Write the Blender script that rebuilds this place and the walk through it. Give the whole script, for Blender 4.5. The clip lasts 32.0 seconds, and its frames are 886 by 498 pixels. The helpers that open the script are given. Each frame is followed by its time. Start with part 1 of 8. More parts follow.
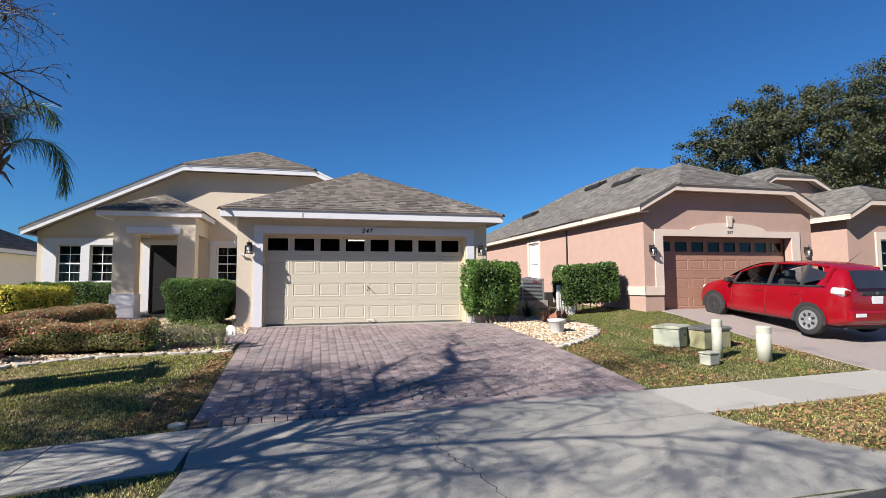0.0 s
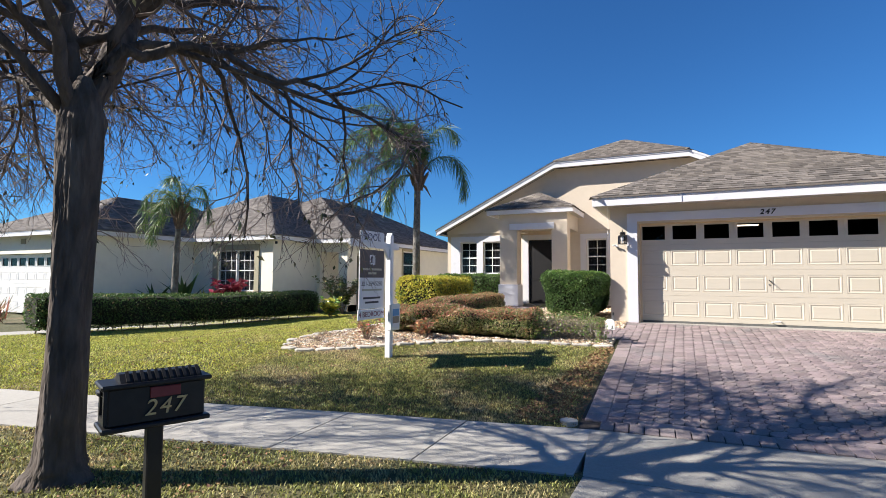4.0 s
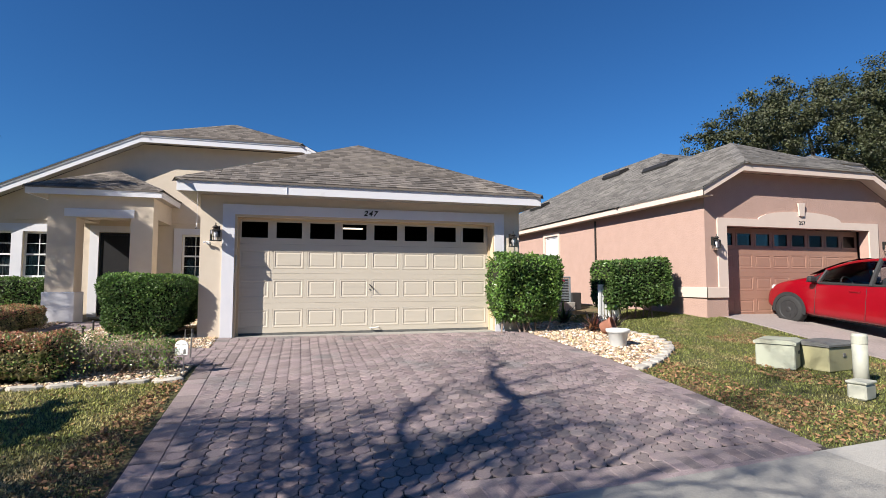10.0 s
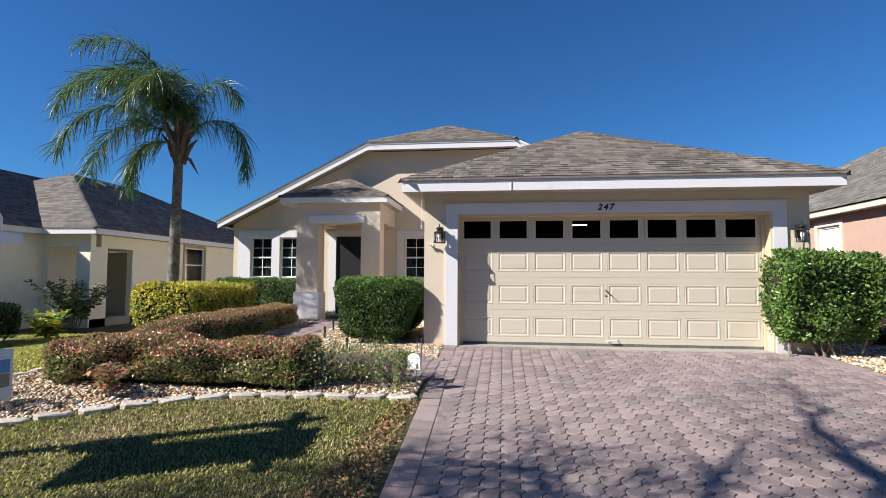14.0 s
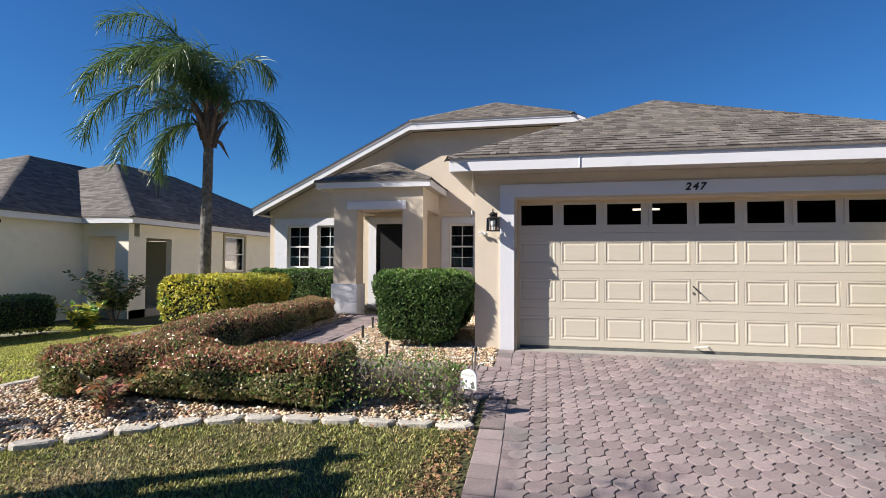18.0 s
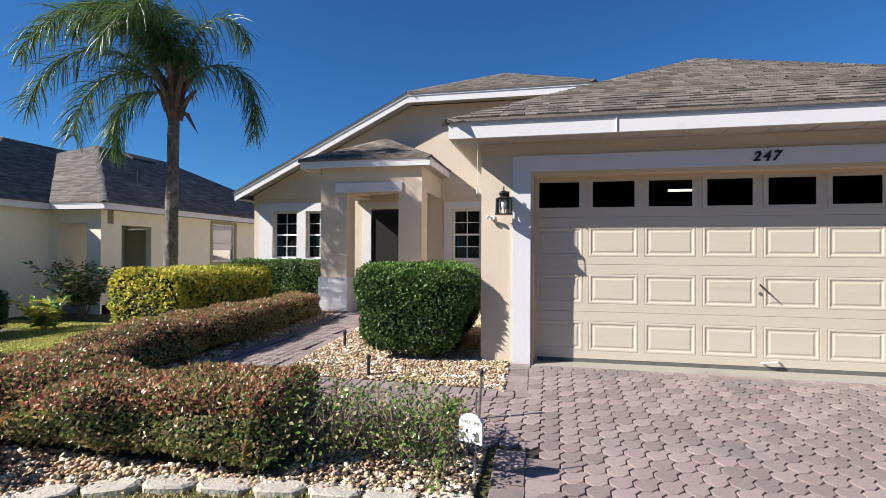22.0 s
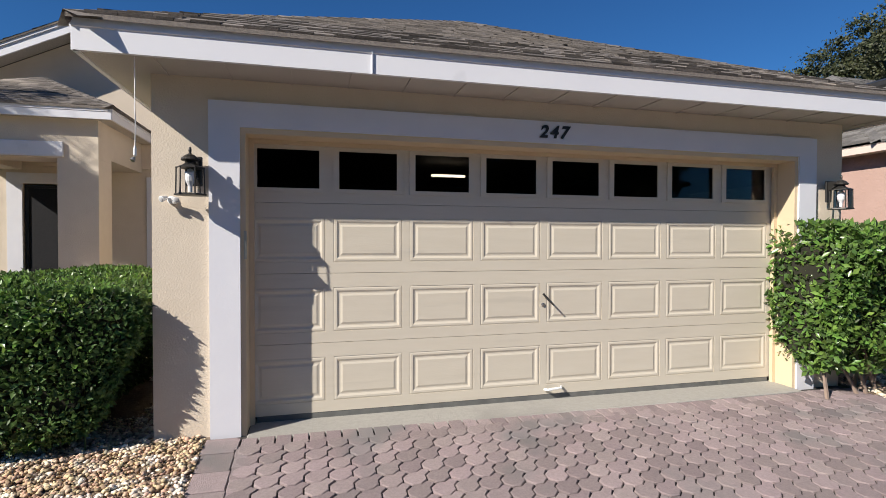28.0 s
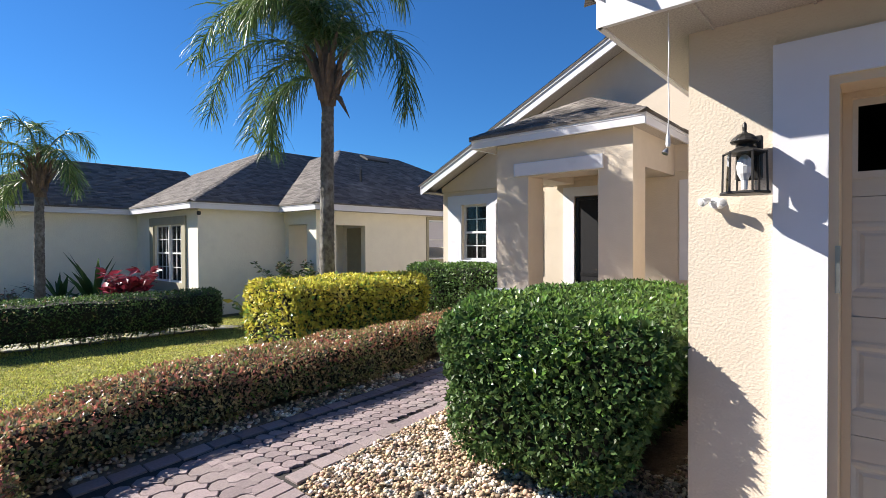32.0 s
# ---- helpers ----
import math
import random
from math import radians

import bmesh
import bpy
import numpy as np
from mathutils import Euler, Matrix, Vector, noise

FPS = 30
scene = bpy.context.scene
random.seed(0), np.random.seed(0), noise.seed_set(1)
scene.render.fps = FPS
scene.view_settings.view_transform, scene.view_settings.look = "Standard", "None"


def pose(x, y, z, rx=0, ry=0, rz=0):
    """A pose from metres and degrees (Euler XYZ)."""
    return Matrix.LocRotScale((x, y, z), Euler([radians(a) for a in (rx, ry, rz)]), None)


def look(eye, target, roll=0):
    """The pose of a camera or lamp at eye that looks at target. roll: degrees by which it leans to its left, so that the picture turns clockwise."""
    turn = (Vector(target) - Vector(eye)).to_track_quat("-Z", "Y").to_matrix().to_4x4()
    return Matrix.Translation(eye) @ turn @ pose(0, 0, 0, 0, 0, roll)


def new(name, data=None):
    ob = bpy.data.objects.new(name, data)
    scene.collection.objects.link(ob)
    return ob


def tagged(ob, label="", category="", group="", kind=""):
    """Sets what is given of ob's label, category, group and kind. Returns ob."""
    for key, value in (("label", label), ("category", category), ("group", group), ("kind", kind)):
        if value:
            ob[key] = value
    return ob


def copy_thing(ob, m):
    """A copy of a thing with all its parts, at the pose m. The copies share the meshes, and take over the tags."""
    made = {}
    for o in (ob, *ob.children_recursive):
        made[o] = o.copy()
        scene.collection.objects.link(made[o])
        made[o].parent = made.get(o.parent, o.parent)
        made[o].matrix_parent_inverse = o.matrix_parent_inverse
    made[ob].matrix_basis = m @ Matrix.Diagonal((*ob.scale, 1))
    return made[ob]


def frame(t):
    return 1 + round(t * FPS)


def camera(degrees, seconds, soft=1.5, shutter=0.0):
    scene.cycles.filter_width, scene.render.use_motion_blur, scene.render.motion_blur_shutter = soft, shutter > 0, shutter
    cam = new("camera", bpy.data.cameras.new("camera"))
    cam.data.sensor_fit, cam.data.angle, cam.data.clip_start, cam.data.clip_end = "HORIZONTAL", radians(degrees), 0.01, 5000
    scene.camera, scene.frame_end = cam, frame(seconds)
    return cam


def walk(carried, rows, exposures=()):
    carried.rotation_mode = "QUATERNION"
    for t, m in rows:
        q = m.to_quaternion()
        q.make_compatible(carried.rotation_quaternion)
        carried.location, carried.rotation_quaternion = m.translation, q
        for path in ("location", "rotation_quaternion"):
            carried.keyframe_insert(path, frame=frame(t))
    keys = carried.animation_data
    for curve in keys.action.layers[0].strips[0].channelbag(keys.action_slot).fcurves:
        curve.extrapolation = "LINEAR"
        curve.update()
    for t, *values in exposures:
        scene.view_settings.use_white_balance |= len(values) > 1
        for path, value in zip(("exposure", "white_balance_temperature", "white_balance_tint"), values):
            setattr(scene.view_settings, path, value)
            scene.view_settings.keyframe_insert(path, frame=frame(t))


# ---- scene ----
# camera and its walk: seconds, eye, yaw, pitch, roll
cam = camera(82.3, 32.0, soft=0.75)
ROWS = [
    (0.0, 1.437, -12.306, 0.976, -13.85, 3.91, -0.36),
    (0.5, 1.357, -12.308, 0.973, -7.94, 3.95, -0.29),
    (1.0, 1.292, -12.321, 0.970, -3.29, 3.87, -0.21),
    (1.5, 1.223, -12.244, 0.969, 0.57, 3.86, -0.13),
    (2.0, 1.204, -12.151, 0.970, 5.78, 3.30, -0.07),
    (2.5, 1.223, -12.052, 0.970, 13.27, 3.40, 0.00),
    (3.0, 1.170, -11.908, 0.964, 20.77, 3.33, 0.12),
    (3.5, 1.106, -11.758, 0.955, 25.49, 3.23, 0.24),
    (5.5, 1.059, -11.071, 0.939, 21.15, 3.27, 0.28),
    (6.0, 0.984, -10.913, 0.937, 17.11, 3.32, 0.30),
    (6.5, 0.991, -10.780, 0.936, 11.09, 3.40, 0.24),
    (7.0, 1.080, -10.626, 0.937, 5.49, 3.30, 0.18),
    (7.5, 1.203, -10.467, 0.941, 0.26, 3.42, 0.16),
    (8.0, 1.261, -10.307, 0.947, -3.77, 3.36, 0.15),
    (8.5, 1.229, -10.108, 0.954, -7.41, 3.30, 0.14),
    (9.0, 1.170, -9.951, 0.962, -11.25, 3.43, 0.08),
    (9.5, 1.267, -9.728, 0.973, -13.90, 3.41, 0.03),
    (10.0, 1.343, -9.551, 0.988, -15.58, 3.65, 0.03),
    (10.5, 1.344, -9.427, 1.005, -15.84, 3.69, 0.05),
    (11.0, 1.264, -9.269, 1.024, -14.36, 3.55, 0.08),
    (11.5, 1.174, -9.137, 1.042, -10.46, 3.68, 0.09),
    (12.0, 1.144, -9.033, 1.060, -5.19, 3.55, 0.08),
    (12.5, 1.135, -8.849, 1.076, -0.45, 3.49, 0.09),
    (13.0, 1.132, -8.677, 1.091, 2.85, 3.52, 0.12),
    (13.5, 1.057, -8.523, 1.106, 5.21, 3.28, 0.20),
    (14.0, 0.947, -8.352, 1.124, 6.78, 3.18, 0.27),
    (14.5, 0.859, -8.214, 1.142, 7.33, 3.03, 0.31),
    (16.5, 0.728, -7.628, 1.199, 11.37, 2.52, 0.38),
    (17.0, 0.635, -7.532, 1.203, 11.57, 2.40, 0.37),
    (17.5, 0.611, -7.402, 1.207, 11.50, 1.93, 0.33),
    (18.0, 0.633, -7.242, 1.212, 11.43, 1.72, 0.28),
    (18.5, 0.653, -7.083, 1.217, 11.56, 1.68, 0.26),
    (19.0, 0.642, -6.934, 1.221, 12.13, 1.34, 0.28),
    (19.5, 0.583, -6.760, 1.225, 12.13, 1.23, 0.29),
    (20.0, 0.544, -6.591, 1.229, 11.97, 1.15, 0.27),
    (20.5, 0.558, -6.393, 1.234, 11.71, 0.95, 0.24),
    (21.0, 0.573, -6.196, 1.239, 11.61, 0.99, 0.24),
    (21.5, 0.528, -5.990, 1.247, 12.00, 0.71, 0.26),
    (22.0, 0.445, -5.791, 1.257, 12.22, 0.39, 0.27),
    (22.5, 0.416, -5.609, 1.271, 12.15, 0.22, 0.22),
    (23.0, 0.418, -5.401, 1.289, 11.81, 0.06, 0.14),
    (23.5, 0.410, -5.246, 1.307, 11.97, -0.03, 0.11),
    (24.0, 0.366, -5.084, 1.322, 12.62, -0.25, 0.12),
    (24.5, 0.329, -4.928, 1.336, 12.73, -0.28, 0.16),
    (25.0, 0.359, -4.796, 1.349, 10.89, -0.35, 0.24),
    (25.5, 0.462, -4.633, 1.360, 5.55, -0.53, 0.36),
    (26.0, 0.584, -4.479, 1.369, -1.63, -0.35, 0.53),
    (26.5, 0.601, -4.321, 1.373, -8.14, -0.46, 0.78),
    (28.5, 0.715, -3.629, 1.400, -14.37, -1.07, 0.11),
    (29.0, 0.679, -3.470, 1.414, -6.72, -1.23, -0.22),
    (29.5, 0.608, -3.297, 1.429, 5.05, -1.04, -0.55),
    (30.0, 0.551, -3.163, 1.443, 13.45, -0.87, -0.86),
    (30.5, 0.543, -3.028, 1.455, 21.31, -0.95, -1.09),
    (31.0, 0.546, -2.900, 1.464, 29.83, -0.66, -1.09),
    (31.5, 0.475, -2.811, 1.470, 36.13, -0.78, -0.75),
    (32.0, 0.372, -2.721, 1.474, 40.89, -0.78, -0.29),
]
walk(cam, [(t, pose(x, y, z, 0, 0, yaw) @ pose(0, 0, 0, 90 + pitch) @ pose(0, 0, 0, 0, 0, roll)) for t, x, y, z, yaw, pitch, roll in ROWS], ((0.0, 0.82), (1.5, 0.88), (3.0, 1.13), (6.0, 1.09), (8.0, 0.98), (10.0, 0.82), (13.0, 0.86), (20.0, 0.80), (24.0, 0.90), (25.0, 0.90), (26.0, 0.66), (29.0, 0.57), (30.0, 0.60), (31.0, 1.04), (32.0, 1.19)))

# ---- daylight ----
SUN_WAY = Vector((1.96, 1.0, -1.55)).normalized()
SUN_UP = math.asin(-SUN_WAY.z)
world = bpy.data.worlds.new("sky")
scene.world = world
world.use_nodes = True
wn = world.node_tree.nodes
sky = wn.new("ShaderNodeTexSky")
sky.sky_type, sky.sun_disc = "NISHITA", False
sky.sun_elevation, sky.sun_rotation = SUN_UP, math.atan2(-SUN_WAY.x, -SUN_WAY.y)
sky.altitude, sky.air_density, sky.dust_density, sky.ozone_density = 0, 1.0, 0.0, 2.5
deep = wn.new("ShaderNodeMix")
deep.data_type, deep.blend_type = "RGBA", "MULTIPLY"
deep.inputs[0].default_value, deep.inputs[7].default_value = 1.0, (0.265, 0.635, 1.05, 1)
world.node_tree.links.new(sky.outputs[0], deep.inputs[6])
world.node_tree.links.new(deep.outputs[2], wn["Background"].inputs[0])
wn["Background"].inputs[1].default_value = 0.057
sun = new("sun", bpy.data.lights.new("sun", "SUN"))
sun.data.energy, sun.data.angle, sun.data.color = 5.0, radians(0.55), (1.0, 0.935, 0.85)
sun.matrix_world = look((-40, -20, 30), Vector((-40, -20, 30)) + SUN_WAY)
scene.view_settings.exposure = 0.79


# ---- materials ----
def mk(name, c1, c2=None, scale=6.0, rough=0.8, c3=None, scale3=0.6, cut3=0.55, bump=0.0, bscale=40.0, metal=0.0, rand="", amount=0.25, spec=0.5, thin=0.0, stretch=(1, 1, 1), soft3=0.12, hue=0.0):
    """Procedural surface: fine grain from c1 to c2, wider stains of c3, bump, and variation by piece."""
    m = bpy.data.materials.new(name)
    m.use_nodes = True
    n, l = m.node_tree.nodes, m.node_tree.links
    b = n["Principled BSDF"]
    b.inputs["Roughness"].default_value, b.inputs["Metallic"].default_value = rough, metal
    b.inputs["Specular IOR Level"].default_value = spec
    geo = n.new("ShaderNodeNewGeometry")
    mp = n.new("ShaderNodeMapping")
    mp.inputs["Scale"].default_value = stretch
    l.new(geo.outputs["Position"], mp.inputs["Vector"])

    def noise_at(s, detail=4.0):
        t = n.new("ShaderNodeTexNoise")
        t.inputs["Scale"].default_value, t.inputs["Detail"].default_value = s, detail
        l.new(mp.outputs[0], t.inputs["Vector"])
        return t.outputs["Fac"]

    def mix(fac, a, b2, kind="MIX"):
        x = n.new("ShaderNodeMix")
        x.data_type, x.blend_type = "RGBA", kind
        for sock, v in ((x.inputs[0], fac), (x.inputs[6], a), (x.inputs[7], b2)):
            if isinstance(v, (tuple, list)):
                sock.default_value = (*v[:3], 1)
            elif isinstance(v, (int, float)):
                sock.default_value = v
            else:
                l.new(v, sock)
        return x.outputs[2]

    def ramp(v, lo, hi):
        r = n.new("ShaderNodeMapRange")
        r.inputs[1].default_value, r.inputs[2].default_value = lo, hi
        l.new(v, r.inputs[0])
        return r.outputs[0]

    col = mix(ramp(noise_at(scale), 0.3, 0.7), c1, c2 or tuple(v * 0.85 for v in c1))
    if c3:
        col = mix(ramp(noise_at(scale3, 5.0), cut3, cut3 + soft3), col, c3)
    if rand:
        if rand == "object":
            src = n.new("ShaderNodeObjectInfo").outputs["Random"]
        else:
            src = geo.outputs["Random Per Island"]
        hs = n.new("ShaderNodeHueSaturation")
        l.new(ramp(src, 0.0, 1.0), hs.inputs["Value"])
        hs.inputs["Value"].links[0].from_node.inputs[3].default_value = 1 - amount
        hs.inputs["Value"].links[0].from_node.inputs[4].default_value = 1 + amount
        if hue:
            h = n.new("ShaderNodeMath")
            h.operation = "MULTIPLY_ADD"
            w = n.new("ShaderNodeMath")
            w.operation = "FRACT"
            k = n.new("ShaderNodeMath")
            k.operation = "MULTIPLY"
            k.inputs[1].default_value = 7.31
            l.new(src, k.inputs[0])
            l.new(k.outputs[0], w.inputs[0])
            l.new(w.outputs[0], h.inputs[0])
            h.inputs[1].default_value, h.inputs[2].default_value = hue, 0.5 - hue / 2
            l.new(h.outputs[0], hs.inputs["Hue"])
        l.new(col, hs.inputs["Color"])
        col = hs.outputs[0]
    l.new(col, b.inputs["Base Color"])
    if bump:
        bp = n.new("ShaderNodeBump")
        bp.inputs["Strength"].default_value, bp.inputs["Distance"].default_value = min(1.0, bump), 0.02 * max(1.0, bump)
        l.new(noise_at(bscale, 3.0), bp.inputs["Height"])
        l.new(bp.outputs[0], b.inputs["Normal"])
    if thin:
        tr = n.new("ShaderNodeBsdfTranslucent")
        l.new(col, tr.inputs["Color"])
        ms = n.new("ShaderNodeMixShader")
        ms.inputs[0].default_value = thin
        l.new(b.outputs[0], ms.inputs[1])
        l.new(tr.outputs[0], ms.inputs[2])
        l.new(ms.outputs[0], n["Material Output"].inputs["Surface"])
    return m


def glass_mat(name, clear=0.5, ior=1.45):
    """Window glass: dark tinted sheet, see-through in part, with sharp gloss."""
    m = bpy.data.materials.new(name)
    m.use_nodes = True
    n, l = m.node_tree.nodes, m.node_tree.links
    gl = n.new("ShaderNodeBsdfGlossy")
    gl.inputs["Roughness"].default_value = 0.02
    tp = n.new("ShaderNodeBsdfTransparent")
    tp.inputs["Color"].default_value = (clear, clear, clear * 1.02, 1)
    fr = n.new("ShaderNodeFresnel")
    fr.inputs["IOR"].default_value = ior
    ms = n.new("ShaderNodeMixShader")
    l.new(fr.outputs[0], ms.inputs[0])
    l.new(tp.outputs[0], ms.inputs[1])
    l.new(gl.outputs[0], ms.inputs[2])
    l.new(ms.outputs[0], n["Material Output"].inputs["Surface"])
    return m


CREAM = mk("cream_stucco", (0.65, 0.562, 0.452), (0.617, 0.531, 0.424), 5, 0.9, (0.568, 0.49, 0.398), 1.3, 0.62, bump=0.2, bscale=78)
# cream paint made yellower: warm bounced light in the reveals is in the colour
CREAM_SMOOTH = mk("bounce_warmed_jamb_paint", (0.637, 0.505, 0.337), (0.61, 0.482, 0.319), 3, 0.7, bump=0.05, bscale=60)
WHITE = mk("white_trim_paint", (0.684, 0.685, 0.72), (0.65, 0.651, 0.696), 4, 0.6, (0.564, 0.558, 0.588), 2.2, 0.66, bump=0.06, bscale=30)
FASCIA = mk("white_fascia_metal", (0.716, 0.718, 0.745), (0.691, 0.692, 0.728), 2, 0.45, (0.612, 0.614, 0.643), 3, 0.68, bump=0.02, bscale=12)
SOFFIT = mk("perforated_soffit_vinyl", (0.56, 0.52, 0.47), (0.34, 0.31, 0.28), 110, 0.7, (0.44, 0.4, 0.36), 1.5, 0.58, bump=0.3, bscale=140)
DOOR = mk("cream_garage_door_paint", (0.581, 0.527, 0.434), (0.56, 0.505, 0.412), 3, 0.55, (0.523, 0.474, 0.39), 1.1, 0.62, bump=0.05, bscale=18, stretch=(1, 1, 9))
SHINGLE = mk("brown_grey_asphalt_shingle", (0.169, 0.147, 0.129), (0.112, 0.0975, 0.0869), 55, 0.95, (0.215, 0.187, 0.157), 1.2, 0.6, bump=0.4, bscale=160, rand="object", amount=0.44)
SHINGLE_I = mk("brown_grey_shingle_field", (0.169, 0.147, 0.129), (0.112, 0.0975, 0.0869), 55, 0.95, (0.215, 0.187, 0.157), 1.2, 0.6, bump=0.4, bscale=160, rand="island", amount=0.44)
SHINGLE_D = mk("charcoal_shingle", (0.175, 0.157, 0.145), (0.118, 0.105, 0.098), 40, 0.95, (0.21, 0.19, 0.172), 0.8, 0.58, bump=0.4, bscale=120, rand="island", amount=0.38)
SHINGLE_G = mk("grey_shingle", (0.156, 0.147, 0.136), (0.109, 0.101, 0.0948), 40, 0.95, (0.184, 0.173, 0.156), 0.8, 0.58, bump=0.4, bscale=120, rand="island", amount=0.38)
PINK = mk("salmon_stucco", (0.441, 0.298, 0.247), (0.412, 0.277, 0.228), 4, 0.9, (0.383, 0.25, 0.206), 0.9, 0.62, bump=0.4, bscale=30)
PINK_DOOR = mk("salmon_brown_door_paint", (0.355, 0.202, 0.146), (0.334, 0.188, 0.135), 3, 0.6, bump=0.05, bscale=20)
PINK_TRIM = mk("pale_peach_trim", (0.649, 0.539, 0.46), (0.618, 0.507, 0.436), 4, 0.7, bump=0.06, bscale=30)
TAN = mk("pale_cream_stucco", (0.88, 0.84, 0.71), (0.84, 0.8, 0.68), 4, 0.9, (0.78, 0.74, 0.62), 1.0, 0.62, bump=0.4, bscale=30)
OLIVE = mk("olive_beige_trim", (0.40, 0.37, 0.26), (0.37, 0.34, 0.24), 5, 0.8, bump=0.08, bscale=30)
PAVER = mk("mauve_concrete_paver", (0.304, 0.242, 0.236), (0.246, 0.194, 0.191), 60, 0.92, (0.2, 0.179, 0.176), 1.3, 0.56, bump=0.5, bscale=140, rand="object", amount=0.22, hue=0.03)
PAVER_I = mk("mauve_concrete_paver_field", (0.304, 0.242, 0.236), (0.246, 0.194, 0.191), 60, 0.92, (0.2, 0.179, 0.176), 1.3, 0.56, bump=0.5, bscale=140, rand="island", amount=0.22, hue=0.03)
JOINT = mk("dark_joint_sand", (0.05, 0.041, 0.037), (0.03, 0.026, 0.023), 30, 0.95, bump=0.3, bscale=90)
CONCRETE = mk("weathered_concrete", (0.338, 0.325, 0.291), (0.298, 0.284, 0.256), 30, 0.92, (0.243, 0.231, 0.211), 0.7, 0.57, bump=0.35, bscale=70)
WALKCONC = mk("pale_sidewalk_concrete", (0.399, 0.381, 0.346), (0.354, 0.337, 0.303), 24, 0.92, (0.302, 0.289, 0.261), 0.9, 0.6, bump=0.3, bscale=80, rand="object", amount=0.06)
PINKCONC = mk("pinkish_drive_concrete", (0.34, 0.29, 0.27), (0.28, 0.24, 0.225), 24, 0.92, (0.23, 0.2, 0.19), 0.9, 0.58, bump=0.3, bscale=80)
CRACK = mk("dark_crack", (0.10, 0.09, 0.085), (0.07, 0.065, 0.06), 20, 0.95)
ASPHALT = mk("asphalt", (0.055, 0.055, 0.055), (0.04, 0.04, 0.04), 50, 0.95, bump=0.4, bscale=120)
SOIL = mk("lawn_thatch_soil", (0.1, 0.093, 0.036), (0.06, 0.064, 0.02), 9, 0.95, (0.14, 0.105, 0.052), 0.9, 0.56, bump=1.2, bscale=30)
# tan mulch darkened so the shade between pebbles is in its colour
MULCH = mk("gap_darkened_shell_mulch", (0.24, 0.18, 0.125), (0.14, 0.1, 0.065), 30, 0.95, (0.1, 0.07, 0.045), 2.0, 0.6, bump=0.8, bscale=60)
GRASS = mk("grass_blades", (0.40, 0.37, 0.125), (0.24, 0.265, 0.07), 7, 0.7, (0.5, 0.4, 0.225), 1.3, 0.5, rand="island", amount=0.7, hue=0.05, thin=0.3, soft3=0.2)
# yellow-green turf, lightened too: the sun on the left lawn is in its colour
GRASS_L = mk("sun_brightened_grass_blades", (0.55, 0.52, 0.12), (0.4, 0.43, 0.09), 5, 0.7, (0.6, 0.53, 0.22), 1.1, 0.56, rand="island", amount=0.5, hue=0.04, thin=0.35, soft3=0.2)
GRASS_R = mk("green_grass_blades", (0.25, 0.255, 0.075), (0.16, 0.19, 0.05), 6, 0.7, (0.4, 0.31, 0.17), 1.2, 0.54, rand="island", amount=0.65, hue=0.05, thin=0.3, soft3=0.2)
LITTER = mk("dry_fallen_leaves", (0.30, 0.18, 0.085), (0.22, 0.125, 0.06), 8, 0.85, rand="island", amount=0.5, hue=0.05)
PEBBLE = mk("tan_river_pebbles", (0.54, 0.41, 0.27), (0.36, 0.235, 0.135), 14, 0.75, (0.72, 0.65, 0.55), 9, 0.5, bump=0.12, bscale=80, rand="island", amount=0.62, hue=0.06)
EDGING = mk("grey_beige_edging_stone", (0.498, 0.463, 0.409), (0.427, 0.392, 0.343), 20, 0.92, (0.356, 0.329, 0.294), 3, 0.58, bump=0.5, bscale=50, rand="object", amount=0.1)
LEAF_G = mk("glossy_dark_green_leaves", (0.102, 0.168, 0.0504), (0.066, 0.12, 0.036), 3, 0.42, (0.168, 0.24, 0.066), 2, 0.6, rand="island", amount=0.45, hue=0.03, thin=0.32, spec=0.25)
LEAF_M = mk("fresh_green_leaves", (0.175, 0.294, 0.0599), (0.109, 0.218, 0.0437), 3, 0.3, (0.284, 0.393, 0.0817), 2.5, 0.6, rand="island", amount=0.4, hue=0.03, thin=0.32, spec=0.55)
LEAF_Y = mk("yellow_green_leaves", (0.66, 0.58, 0.1), (0.46, 0.46, 0.07), 3, 0.45, (0.74, 0.66, 0.16), 2.5, 0.6, rand="island", amount=0.4, hue=0.035, thin=0.32, spec=0.4)
LEAF_R = mk("bronze_green_leaves", (0.40, 0.32, 0.15), (0.25, 0.255, 0.1), 9, 0.3, (0.46, 0.26, 0.145), 2.5, 0.54, rand="island", amount=0.6, hue=0.07, thin=0.3, spec=0.6)
LEAF_TIP = mk("red_bronze_leaf_tips", (0.52, 0.22, 0.14), (0.40, 0.2, 0.115), 4, 0.33, rand="island", amount=0.5, hue=0.06, thin=0.32, spec=0.55)
LEAF_S = mk("sparse_grey_green_leaves", (0.297, 0.275, 0.143), (0.22, 0.22, 0.105), 3, 0.5, rand="island", amount=0.45, hue=0.04, thin=0.32, spec=0.35)
LEAF_CRO = mk("orange_red_croton_leaves", (0.36, 0.13, 0.06), (0.27, 0.16, 0.07), 6, 0.4, rand="island", amount=0.5, hue=0.08, thin=0.2)
LEAF_TI = mk("crimson_leaves", (0.27, 0.03, 0.05), (0.17, 0.02, 0.035), 6, 0.4, rand="island", amount=0.5, thin=0.2)
LEAF_P = mk("dark_purple_leaves", (0.06, 0.035, 0.04), (0.035, 0.03, 0.025), 6, 0.4, rand="island", amount=0.5, thin=0.1)
